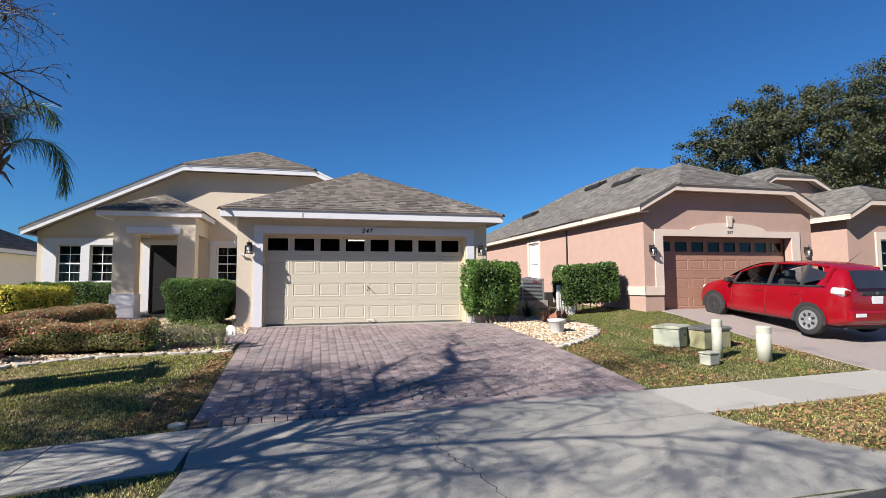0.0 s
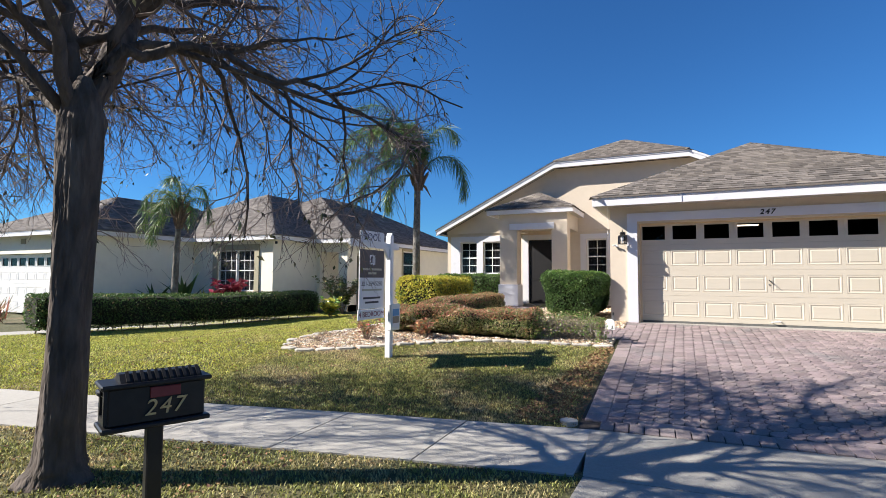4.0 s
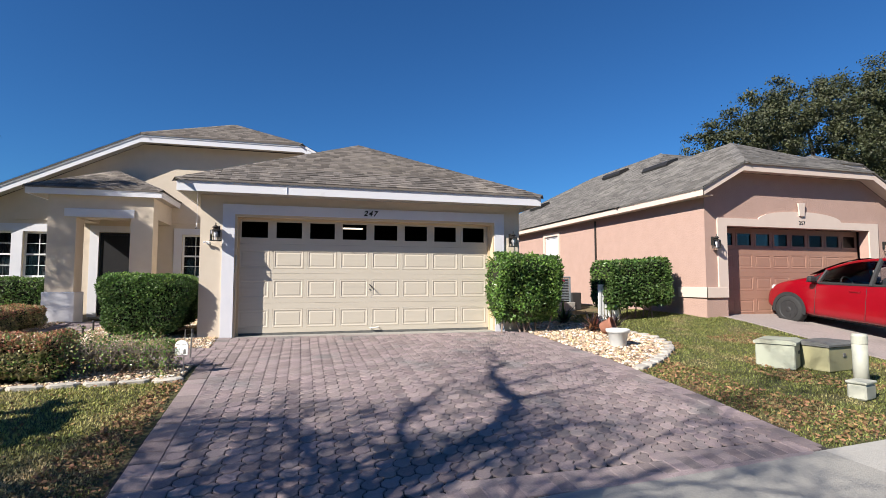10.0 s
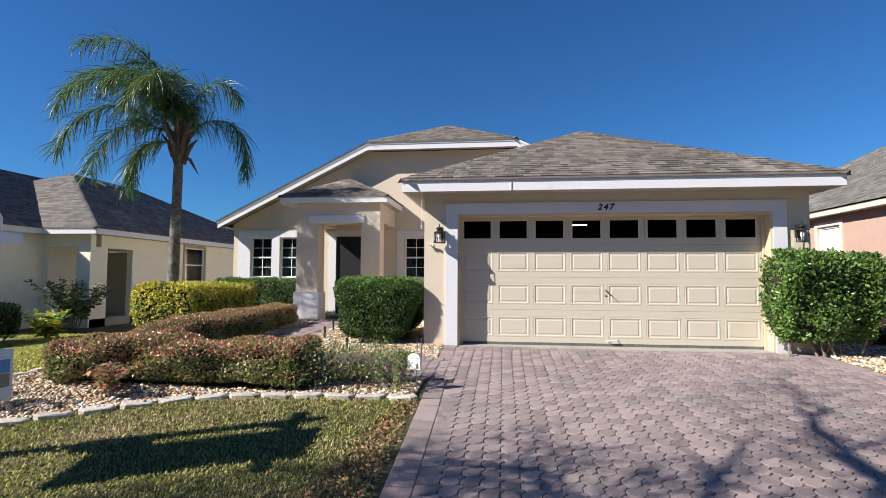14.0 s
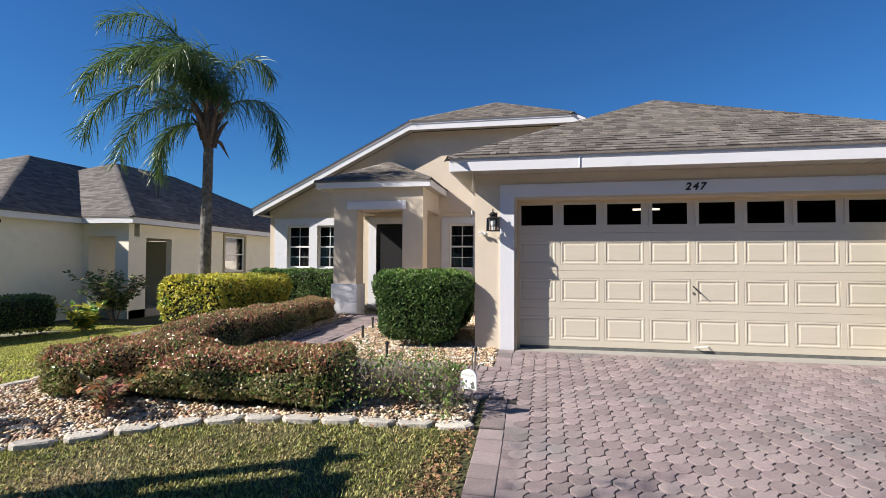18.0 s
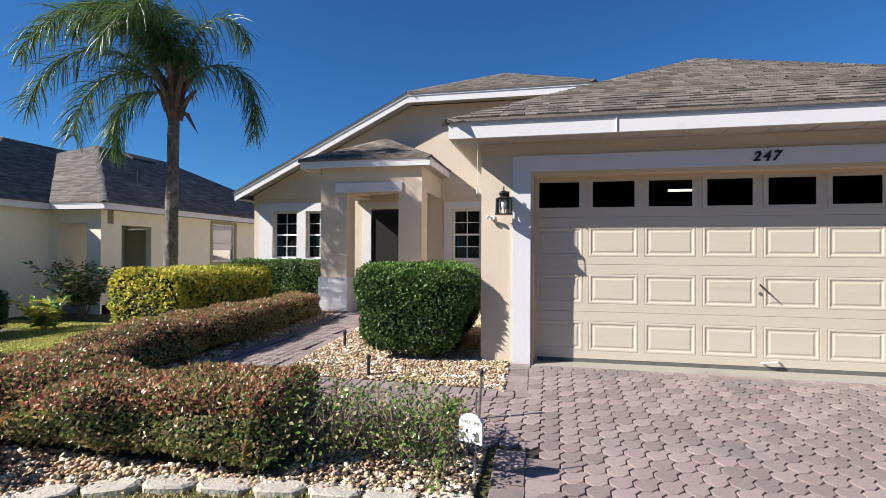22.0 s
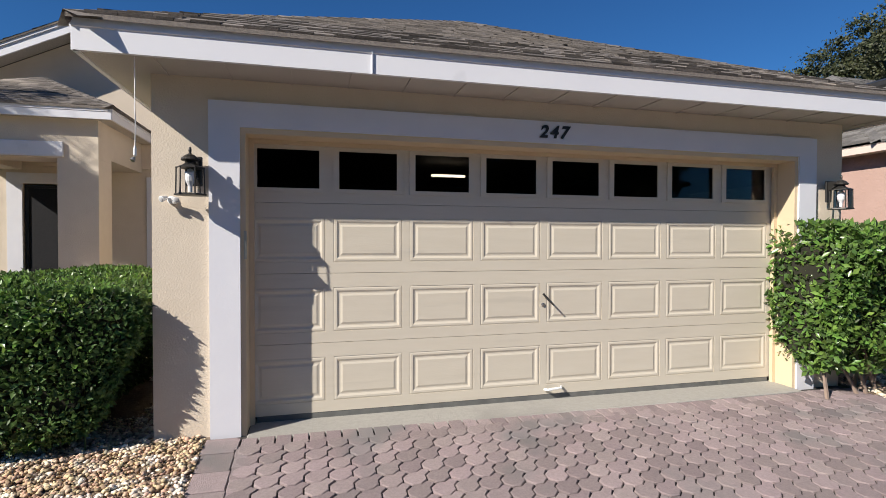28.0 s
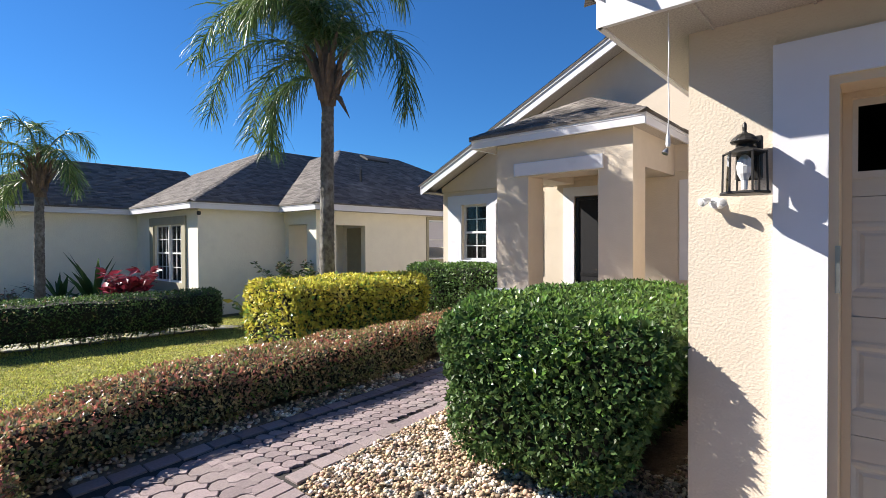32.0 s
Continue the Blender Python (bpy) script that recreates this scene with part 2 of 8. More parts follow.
LEAF_OAK = mk("olive_oak_leaves", (0.0595, 0.0645, 0.0248), (0.0347, 0.0446, 0.0169), 0.6, 0.6, rand="island", amount=0.5, hue=0.03, thin=0.15)
# near-black colour paints the shade seen between hedge leaves
CORE = mk("hedge_gap_shade", (0.022, 0.022, 0.012), (0.015, 0.015, 0.008), 6, 1.0)
TWIG = mk("brown_twigs", (0.272, 0.201, 0.157), (0.187, 0.14, 0.111), 20, 0.9)
TWIG_G = mk("pale_grey_twigs", (0.3, 0.25, 0.21), (0.2, 0.165, 0.135), 20, 0.9)
TWIG_T = mk("grey_brown_tree_twigs", (0.27, 0.21, 0.185), (0.19, 0.145, 0.13), 6, 0.9)
BARK = mk("grey_brown_ridged_bark", (0.13, 0.104, 0.087), (0.055, 0.043, 0.035), 22, 0.95, (0.17, 0.148, 0.13), 5, 0.62, bump=3.0, bscale=24, stretch=(0.538, 0.538, 0.151))
PALM_BARK = mk("grey_palm_trunk", (0.186, 0.174, 0.155), (0.0744, 0.0651, 0.0558), 17, 0.95, (0.248, 0.239, 0.223), 5, 0.55, bump=0.9, bscale=24, stretch=(1, 1, 0.8))
PALM_BOOT = mk("brown_frond_bases", (0.19, 0.13, 0.09), (0.12, 0.08, 0.055), 14, 0.9, bump=0.6, bscale=30)
PALM_LEAF = mk("green_palm_leaflets", (0.125, 0.19, 0.055), (0.078, 0.135, 0.04), 2, 0.44, (0.215, 0.255, 0.083), 1.2, 0.6, rand="island", amount=0.45, hue=0.03, thin=0.32, spec=0.4)
RACHIS = mk("yellow_green_frond_stem", (0.25, 0.26, 0.09), (0.19, 0.20, 0.07), 5, 0.5)
BLACK = mk("black_satin_metal", (0.014, 0.014, 0.015), (0.02, 0.02, 0.021), 14, 0.38, bump=0.05, bscale=60, spec=0.3)
BLACK_MATT = mk("black_plastic", (0.022, 0.022, 0.023), (0.03, 0.03, 0.031), 14, 0.6, bump=0.05, bscale=60)
BRONZE = mk("dark_bronze_metal", (0.045, 0.042, 0.038), (0.03, 0.028, 0.026), 12, 0.45, metal=0.4)
GOLD = mk("faded_gold_paint", (0.55, 0.42, 0.20), (0.45, 0.34, 0.16), 30, 0.5)
REDFADE = mk("faded_red_paint", (0.20, 0.02, 0.025), (0.14, 0.015, 0.02), 12, 0.5)
SIGNWHITE = mk("white_sign_board", (0.80, 0.80, 0.83), (0.77, 0.77, 0.80), 6, 0.5)
SIGNGREY = mk("charcoal_sign_print", (0.075, 0.07, 0.085), (0.065, 0.06, 0.075), 6, 0.5)
PRINT = mk("dark_print", (0.05, 0.05, 0.07), (0.045, 0.045, 0.06), 6, 0.6)
NAVY = mk("navy_print", (0.02, 0.03, 0.10), (0.02, 0.028, 0.09), 6, 0.5)
MAROON = mk("maroon_print", (0.20, 0.015, 0.05), (0.18, 0.013, 0.045), 6, 0.5)
FLYBLUE = mk("blue_flyer_print", (0.10, 0.32, 0.60), (0.08, 0.27, 0.55), 6, 0.4)
FLYTAN = mk("tan_flyer_print", (0.30, 0.25, 0.20), (0.22, 0.20, 0.17), 30, 0.4)
NUM = mk("black_house_numbers", (0.012, 0.012, 0.012), (0.015, 0.015, 0.015), 8, 0.4)
STEEL = mk("brushed_steel", (0.45, 0.44, 0.42), (0.36, 0.35, 0.34), 30, 0.35, metal=0.9)
PLASTIC_W = mk("white_plastic", (0.78, 0.78, 0.77), (0.74, 0.74, 0.73), 8, 0.4)
PVC = mk("aged_pale_green_pvc", (0.463, 0.463, 0.386), (0.407, 0.41, 0.337), 8, 0.6, (0.351, 0.344, 0.281), 3, 0.6, bump=0.05)
UTIL_Y = mk("faded_green_yellow_cabinet", (0.332, 0.312, 0.179), (0.279, 0.265, 0.152), 5, 0.6, (0.133, 0.126, 0.0859), 2.5, 0.55, bump=0.08)
UTIL_G = mk("faded_mint_cabinet", (0.398, 0.411, 0.325), (0.345, 0.365, 0.285), 5, 0.6, (0.239, 0.239, 0.185), 3, 0.6, bump=0.08)
UTIL_D = mk("weathered_grey_top", (0.10, 0.10, 0.095), (0.15, 0.15, 0.14), 9, 0.7, (0.24, 0.235, 0.2), 4, 0.64)
POT = mk("pale_grey_pot", (0.66, 0.67, 0.66), (0.60, 0.61, 0.60), 10, 0.7, bump=0.06)
TERRA = mk("terracotta_pot", (0.32, 0.14, 0.09), (0.26, 0.11, 0.07), 10, 0.85, bump=0.1)
AC_GREY = mk("grey_blue_ac_steel", (0.22, 0.25, 0.27), (0.18, 0.21, 0.23), 8, 0.55)
RED = mk("red_car_paint", (0.252, 0.00285, 0.0104), (0.23, 0.00285, 0.00855), 3, 0.16, spec=0.7)
RUBBER = mk("black_rubber", (0.022, 0.022, 0.022), (0.03, 0.03, 0.03), 30, 0.85)
RIM = mk("silver_wheel", (0.55, 0.56, 0.58), (0.48, 0.49, 0.51), 10, 0.3, metal=0.7)
CLEARLAMP = mk("clear_lamp_plastic", (0.55, 0.55, 0.55), (0.45, 0.43, 0.43), 10, 0.15)
REDLAMP = mk("red_lamp_plastic", (0.30, 0.01, 0.01), (0.25, 0.008, 0.008), 10, 0.15)
# low wall colour carries the gloom of unlit rooms behind the panes
DARKROOM = mk("unlit_room_tone", (0.16, 0.152, 0.144), (0.128, 0.122, 0.115), 2, 0.9)
CURTAIN = mk("pale_curtain_cloth", (0.42, 0.42, 0.42), (0.30, 0.30, 0.31), 4, 0.9, stretch=(9, 9, 0.2))
CURTAIN_D = mk("dim_curtain_cloth", (0.3, 0.3, 0.3), (0.14, 0.14, 0.145), 4, 0.9, stretch=(14, 14, 0.2))
STORM = mk("dark_screen_door_mesh", (0.018, 0.018, 0.02), (0.024, 0.024, 0.026), 60, 0.7, spec=0.15)
GLASS = glass_mat("window_glass", clear=0.6, ior=1.32)
CARGLASS = glass_mat("tinted_car_glass", clear=0.75)
LAMPGLASS = glass_mat("clear_lantern_glass", clear=0.92, ior=1.2)
TUBE = bpy.data.materials.new("glowing_tube")
TUBE.use_nodes = True
TUBE.node_tree.nodes["Principled BSDF"].inputs["Emission Color"].default_value = (1.0, 0.82, 0.60, 1)
TUBE.node_tree.nodes["Principled BSDF"].inputs["Emission Strength"].default_value = 3.0


# ---- building helpers ----
def thing(name, label, category, at=(0, 0, 0), turn=0.0, group="", kind=""):
    ob = new(name)
    ob.empty_display_size = 0.1
    ob.matrix_basis = pose(*at, 0, 0, turn)
    return tagged(ob, label, category, group, kind)


def finish(bm, name, material, smooth=False):
    me = bpy.data.meshes.new(name)
    bmesh.ops.recalc_face_normals(bm, faces=bm.faces)
    bm.to_mesh(me)
    bm.free()
    for m in material if isinstance(material, (list, tuple)) else [material]:
        me.materials.append(m)
    if smooth:
        me.polygons.foreach_set("use_smooth", [True] * len(me.polygons))
    return me


def part(name, bm, material, parent=None, label="", smooth=False):
    """Links a bmesh (or a finished mesh) as one mesh object under a thing or under a part."""
    me = bm if isinstance(bm, bpy.types.Mesh) else finish(bm, name, material, smooth)
    ob = new(name, me)
    ob.parent = parent
    if label:
        ob["label"] = label
    return ob


def solid(name, bm, material, label, category, group="", kind="", smooth=False):
    return tagged(part(name, bm, material, None, "", smooth), label, category, group, kind)


def raw_mesh(name, verts, faces, material, smooth=False, slots=None):
    """A mesh straight from arrays; faces all of one length."""
    me = bpy.data.meshes.new(name)
    verts = np.asarray(verts, np.float32).reshape(-1, 3)
    faces = np.asarray(faces, np.int32)
    k = faces.shape[1]
    me.vertices.add(len(verts))
    me.vertices.foreach_set("co", verts.ravel())
    me.loops.add(faces.size)
    me.loops.foreach_set("vertex_index", faces.ravel())
    me.polygons.add(len(faces))
    me.polygons.foreach_set("loop_start", np.arange(0, faces.size, k, dtype=np.int32))
    me.polygons.foreach_set("loop_total", np.full(len(faces), k, np.int32))
    for m in material if isinstance(material, (list, tuple)) else [material]:
        me.materials.append(m)
    if slots is not None:
        me.polygons.foreach_set("material_index", np.asarray(slots, np.int32))
    if smooth:
        me.polygons.foreach_set("use_smooth", np.ones(len(faces), bool))
    me.update(calc_edges=True)
    return me


def box(bm, x0, x1, y0, y1, z0, z1, bev=0.0):
    r = bmesh.ops.create_cube(bm, size=1.0)
    vs = r["verts"]
    for v in vs:
        v.co = Vector(((x0 + x1) / 2 + v.co.x * (x1 - x0), (y0 + y1) / 2 + v.co.y * (y1 - y0), (z0 + z1) / 2 + v.co.z * (z1 - z0)))
    if bev:
        es = list({e for v in vs for e in v.link_edges})
        bmesh.ops.bevel(bm, geom=es, offset=bev, segments=1, affect="EDGES")
    return bm


def bx(x0, x1, y0, y1, z0, z1, bev=0.0):
    return box(bmesh.new(), x0, x1, y0, y1, z0, z1, bev)


def prism(bm, pts, y0, y1, axis="y"):
    """A closed outline (list of pairs) drawn out between two places along an axis."""
    put = {"y": lambda p, t: (p[0], t, p[1]), "z": lambda p, t: (p[0], p[1], t), "x": lambda p, t: (t, p[0], p[1])}[axis]
    a = [bm.verts.new(put(p, y0)) for p in pts]
    b = [bm.verts.new(put(p, y1)) for p in pts]
    bm.faces.new(a)
    bm.faces.new(b[::-1])
    for i in range(len(pts)):
        j = (i + 1) % len(pts)
        bm.faces.new((a[i], b[i], b[j], a[j]))
    return bm


def tube(bm, pts, radii, sides=8, cap=True):
    """A round rod along points, with a radius at each."""
    rings = []
    pts = [Vector(p) for p in pts]
    for i, p in enumerate(pts):
        d = (pts[min(i + 1, len(pts) - 1)] - pts[max(i - 1, 0)]).normalized()
        u = d.cross(Vector((0.3, 0.2, 1)) if abs(d.z) < 0.9 else Vector((1, 0, 0))).normalized()
        w = d.cross(u)
        r = radii[i] if isinstance(radii, (list, tuple)) else radii
        rings.append([bm.verts.new(p + (u * math.cos(a) + w * math.sin(a)) * r) for a in (2 * math.pi * k / sides for k in range(sides))])
    for a, b in zip(rings, rings[1:]):
        for k in range(sides):
            bm.faces.new((a[k], a[(k + 1) % sides], b[(k + 1) % sides], b[k]))
    if cap:
        bm.faces.new(rings[0][::-1])
        bm.faces.new(rings[-1])
    return bm


def lathe(bm, profile, sides=20, at=(0, 0, 0)):
    rings = []
    for r, z in profile:
        rings.append([bm.verts.new((at[0] + r * math.cos(2 * math.pi * k / sides), at[1] + r * math.sin(2 * math.pi * k / sides), at[2] + z)) for k in range(sides)])
    for a, b in zip(rings, rings[1:]):
        for k in range(sides):
            bm.faces.new((a[k], a[(k + 1) % sides], b[(k + 1) % sides], b[k]))
    bm.faces.new(rings[0][::-1])
    bm.faces.new(rings[-1])
    return bm


def pierced(bm, a0, a1, z0, z1, t0, t1, holes, axis="x"):
    """A wall from a0 to a1 along an axis, between depths t0 and t1, with rectangular openings (a, a, z, z) through it."""
    xs = sorted({a0, a1, *(min(max(h[k], a0), a1) for h in holes for k in (0, 1))})
    zs = sorted({z0, z1, *(min(max(h[k], z0), z1) for h in holes for k in (2, 3))})

    def full(i, j):
        if not (0 <= i < len(xs) - 1 and 0 <= j < len(zs) - 1):
            return False
        x, z = (xs[i] + xs[i + 1]) / 2, (zs[j] + zs[j + 1]) / 2
        return not any(h[0] < x < h[1] and h[2] < z < h[3] for h in holes)

    def q(*c):
        vs = [(a, t, z) if axis == "x" else (t, a, z) for a, t, z in c]
        bm.faces.new([bm.verts.new(v) for v in vs])

    for i in range(len(xs) - 1):
        for j in range(len(zs) - 1):
            if not full(i, j):
                continue
            l, r, b, t = xs[i], xs[i + 1], zs[j], zs[j + 1]
            q((l, t0, b), (r, t0, b), (r, t0, t), (l, t0, t))
            q((l, t1, b), (l, t1, t), (r, t1, t), (r, t1, b))
            if not full(i - 1, j):
                q((l, t0, b), (l, t0, t), (l, t1, t), (l, t1, b))
            if not full(i + 1, j):
                q((r, t0, b), (r, t1, b), (r, t1, t), (r, t0, t))
            if not full(i, j - 1):
                q((l, t0, b), (l, t1, b), (r, t1, b), (r, t0, b))
            if not full(i, j + 1):
                q((l, t0, t), (r, t0, t), (r, t1, t), (l, t1, t))
    bmesh.ops.remove_doubles(bm, verts=bm.verts, dist=1e-5)
    return bm


def lerp(a, b, t):
    return a + (b - a) * t


def bend(x, xs, zs):
    return float(np.interp(x, xs, zs))
# ---- the lie of the land ----
WALK_X = (-90, -20, -7.3, -3.94, -1.78, 0.2, 5.63, 10.93, 25, 90)
WALK_Y = (-27, -10.9, -8.05, -7.33, -6.83, -6.41, -5.99, -5.55, -4.5, 0)
RISE_D = (-400, -3.5, -3.3, -3.2, -1.2, 0, 1.5, 3.3, 5.1, 6.3, 11, 400)
RISE_Z = (-0.78, -0.74, -0.74, -0.60, -0.56, -0.54, -0.36, -0.18, -0.07, 0.0, 0.04, 0.04)


def walk_edge(x):
    """The house side of the pavement."""
    return bend(x, WALK_X, WALK_Y)


def ease(t):
    t = min(max(t, 0.0), 1.0)
    return t * t * (3 - 2 * t)


def ground(x, y):
    d = y - walk_edge(x)
    z = bend(d, RISE_D, RISE_Z)
    z -= 0.5 * ease((-5.2 - x) / 5.0) * ease(d / 8.0)
    z += 0.10 * ease((x - 6.2) / 3.0) * ease((d - 2.0) / 4.0) + 0.14 * ease((x - 9.0) / 1.6) * ease((d - 2.0) / 3.6)
    return z


def ground_many(xy):
    """The land's height at many places at once."""
    xy = np.asarray(xy, float)
    x, y = xy[:, 0], xy[:, 1]
    d = y - np.interp(x, WALK_X, WALK_Y)

    def soft(t):
        t = np.clip(t, 0, 1)
        return t * t * (3 - 2 * t)
    return np.interp(d, RISE_D, RISE_Z) - 0.5 * soft((-5.2 - x) / 5.0) * soft(d / 8.0) + 0.10 * soft((x - 6.2) / 3.0) * soft((d - 2.0) / 4.0) + 0.14 * soft((x - 9.0) / 1.6) * soft((d - 2.0) / 3.6)


DRIVE_Y = (-6.6, -6.0, -3.2, 0.3)
DRIVE_L = (0.14, 0.13, 0.09, -0.04)
DRIVE_R = (6.06, 6.0, 5.85, 5.62)


def on_drive(x, y, m=0.0):
    return walk_edge(x) - m < y < 0.2 + m and bend(y, DRIVE_Y, DRIVE_L) - m < x < bend(y, DRIVE_Y, DRIVE_R) + m


PATH_Y = (-2.25, -1.9, -1.1, 0.4, 2.0, 3.95)
PATH_L = (-3.5, -3.45, -3.38, -3.38, -3.5, -3.8)
PATH_R = (-2.3, -2.3, -2.3, -2.45, -2.6, -2.7)


def on_path(x, y, m=0.0):
    if -2.2 - m < y < -1.0 + m and -3.45 - m < x < -0.05:
        return True
    return -2.2 - m < y < 4.0 + m and bend(y, PATH_Y, PATH_L) - m < x < bend(y, PATH_Y, PATH_R) + m


BED_L = [(0.0, -2.97), (-0.63, -3.0), (-1.26, -3.07), (-1.78, -3.15), (-2.26, -3.31), (-2.68, -3.6), (-3.11, -3.92), (-3.58, -4.28), (-4.1, -4.72), (-4.6, -4.98), (-5.0, -4.95),
         (-5.3, -4.45), (-5.2, -3.8), (-4.95, -3.2), (-4.75, -2.2), (-4.7, -1.0), (-4.9, 0.2), (-6.5, 0.4), (-7.2, 1.2), (-7.2, 5.7), (-0.36, 5.7), (-0.36, 0.02), (0.0, 0.02)]
BED_R = [(5.66, 0.3), (5.80, -2.6), (5.88, -3.36), (6.3, -3.12), (6.8, -2.75), (7.3, -2.3), (7.62, -1.85), (7.72, -1.3), (7.6, -0.7), (7.4, 0.2), (7.2, 1.3), (5.66, 1.5)]
TIP = (-3.18, -9.28)


def inside(poly, x, y):
    hit = False
    for (x0, y0), (x1, y1) in zip(poly, poly[1:] + poly[:1]):
        if (y0 > y) != (y1 > y) and x < x0 + (y - y0) * (x1 - x0) / (y1 - y0):
            hit = not hit
    return hit


def inside_many(poly, xy):
    x, y = xy[:, 0], xy[:, 1]
    hit = np.zeros(len(xy), bool)
    for (x0, y0), (x1, y1) in zip(poly, poly[1:] + poly[:1]):
        if y0 != y1:
            hit ^= ((y0 > y) != (y1 > y)) & (x < x0 + (y - y0) * (x1 - x0) / (y1 - y0))
    return hit


def in_house(x, y):
    return (-0.36 < x < 5.62 and 0.0 < y < 18) or (-6.95 < x < 5.62 and 5.7 < y < 18) or (-4.3 < x < -2.05 and 3.9 < y < 6)


APRON_Y = (-11.5, -9.8, -8.4, -7.6, -6.3, -5.5)
APRON_L = (-1.0, -0.55, 0.22, 0.38, 0.22, 0.2)
APRON_R = (7.6, 7.0, 6.2, 5.85, 5.9, 5.95)


def on_apron(x, y, m=0.0):
    d = y - walk_edge(x)
    return -3.25 - m < d < m and bend(y, APRON_Y, APRON_L) - m < x < bend(y, APRON_Y, APRON_R) + m


def on_walk(x, y, m=0.0):
    return -1.2 - m < y - walk_edge(x) < m


def on_pink_drive(x, y, m=0.0):
    return 10.55 - 0.09 * (y + 0.2) * 0 - m < x < 16.4 + m and walk_edge(x) - m < y < 0.4 + m


def sheet_z(x, y):
    """The bare ground, sunk a little below anything laid on it."""
    z = ground(x, y)
    if on_drive(x, y, -0.22) or on_path(x, y, -0.2) or on_apron(x, y, -0.2) or on_walk(x, y, -0.2) or in_house(x, y) or on_pink_drive(x, y, -0.2):
        z -= 0.07
    if y - walk_edge(x) < -3.24:
        z -= 0.06
    return z


def steps(fine0, fine1, step, far):
    a = list(np.arange(fine0, fine1 + step / 2, step))
    out, s = [], step
    p = fine1
    while p < far:
        s *= 1.5
        p += s
        out.append(p)
    low, s, p = [], step, fine0
    while p > -far:
        s *= 1.5
        p -= s
        low.append(p)
    return np.array(low[::-1] + a + out)


gx, gy = steps(-19, 17, 0.2, 900), steps(-13, 8, 0.2, 900)
gv = [(x, y, sheet_z(x, y) - 0.004 + 0.004 * noise.noise((x * 1.3, y * 1.3, 0.0))) for y in gy for x in gx]
nx = len(gx)
gf = [(j * nx + i, j * nx + i + 1, (j + 1) * nx + i + 1, (j + 1) * nx + i) for j in range(len(gy) - 1) for i in range(nx - 1)]
ground_ob = part("ground", raw_mesh("ground", gv, gf, SOIL, smooth=True), None)
tagged(ground_ob, "mown lawn ground with patchy dry thatch", "ground", kind="structure")


def draped(name, inside_fn, x0, x1, y0, y1, step, lift, thick, material, label, parent=None):
    """A sheet with a skirt that lies on the land wherever inside_fn holds, cut square to a fine grid."""
    xs, ys = np.arange(x0, x1 + step / 2, step), np.arange(y0, y1 + step / 2, step)
    bm = bmesh.new()
    grid = {}

    def v(i, j):
        if (i, j) not in grid:
            grid[i, j] = bm.verts.new((xs[i], ys[j], ground(xs[i], ys[j]) + lift))
        return grid[i, j]
    for i in range(len(xs) - 1):
        for j in range(len(ys) - 1):
            if inside_fn((xs[i] + xs[i + 1]) / 2, (ys[j] + ys[j + 1]) / 2):
                bm.faces.new((v(i, j), v(i + 1, j), v(i + 1, j + 1), v(i, j + 1)))
    rim = [e for e in bm.edges if e.is_boundary]
    r = bmesh.ops.extrude_edge_only(bm, edges=rim)
    for e in r["geom"]:
        if isinstance(e, bmesh.types.BMVert):
            e.co.z -= thick
    return part(name, bm, material, parent, label)


def ribbon(name, left, right, lift, thick, material, parent=None, n=24):
    """A slab between two edges, each a function of t from 0 to 1, laid on the land."""
    bm = bmesh.new()
    rows = []
    for k in range(n + 1):
        a, b = left(k / n), right(k / n)
        rows.append([bm.verts.new((p[0], p[1], ground(*p) + dz)) for p, dz in ((a, lift - thick), (a, lift), (lerp(np.array(a), np.array(b), 0.5), lift), (b, lift), (b, lift - thick))])
    for p, q in zip(rows, rows[1:]):
        for k in range(4):
            bm.faces.new((p[k], q[k], q[k + 1], p[k + 1]))
    bm.faces.new(rows[0])
    bm.faces.new(rows[-1][::-1])
    return part(name, bm, material, parent)


# bed fillings under pebbles, and sand under the pavers
tagged(draped("planting_bed_ground", lambda x, y: inside(BED_L, x, y) and not on_path(x, y) and not in_house(x, y), -7.4, 0.1, -5.1, 5.8, 0.1, 0.012, 0.05, MULCH, ""), "shell mulch bed in front of the house, darkened as shade between pebbles", "planting bed", kind="structure")
tagged(draped("planting_bed_ground_side", lambda x, y: inside(BED_R, x, y), 5.5, 7.9, -3.5, 1.6, 0.1, 0.012, 0.05, MULCH, ""), "pebble bed beside the driveway", "planting bed", kind="structure")
driveway = tagged(draped("driveway", lambda x, y: on_drive(x, y) or (on_path(x, y) and not in_house(x, y)), -4.0, 6.2, -6.6, 4.0, 0.1, 0.004, 0.05, JOINT, ""), "mauve interlocking paver driveway and front path", "driveway", kind="structure")

# pavement slabs either side of the apron
pavement = thing("pavement", "pale grey concrete pavement of square slabs", "pavement", kind="structure")


def slab(xa, xb, ya=0.0, yb=-1.2, gap=0.008, lift=0.012, name="slab", material=WALKCONC, parent=None):
    def edge(off):
        return lambda t: (lerp(xa + gap, xb - gap, t), walk_edge(lerp(xa, xb, t)) + off)
    return ribbon(name, edge(yb), edge(ya), lift, 0.1, material, parent or pavement, 4)


for k in range(22):
    slab(0.30 - 1.27 * (k + 1), 0.30 - 1.27 * k)
for k in range(14):
    slab(5.86 + 1.5 * k, 5.86 + 1.5 * (k + 1))

apron = thing("driveway_apron", "weathered grey concrete driveway apron with cracks", "driveway", kind="structure")


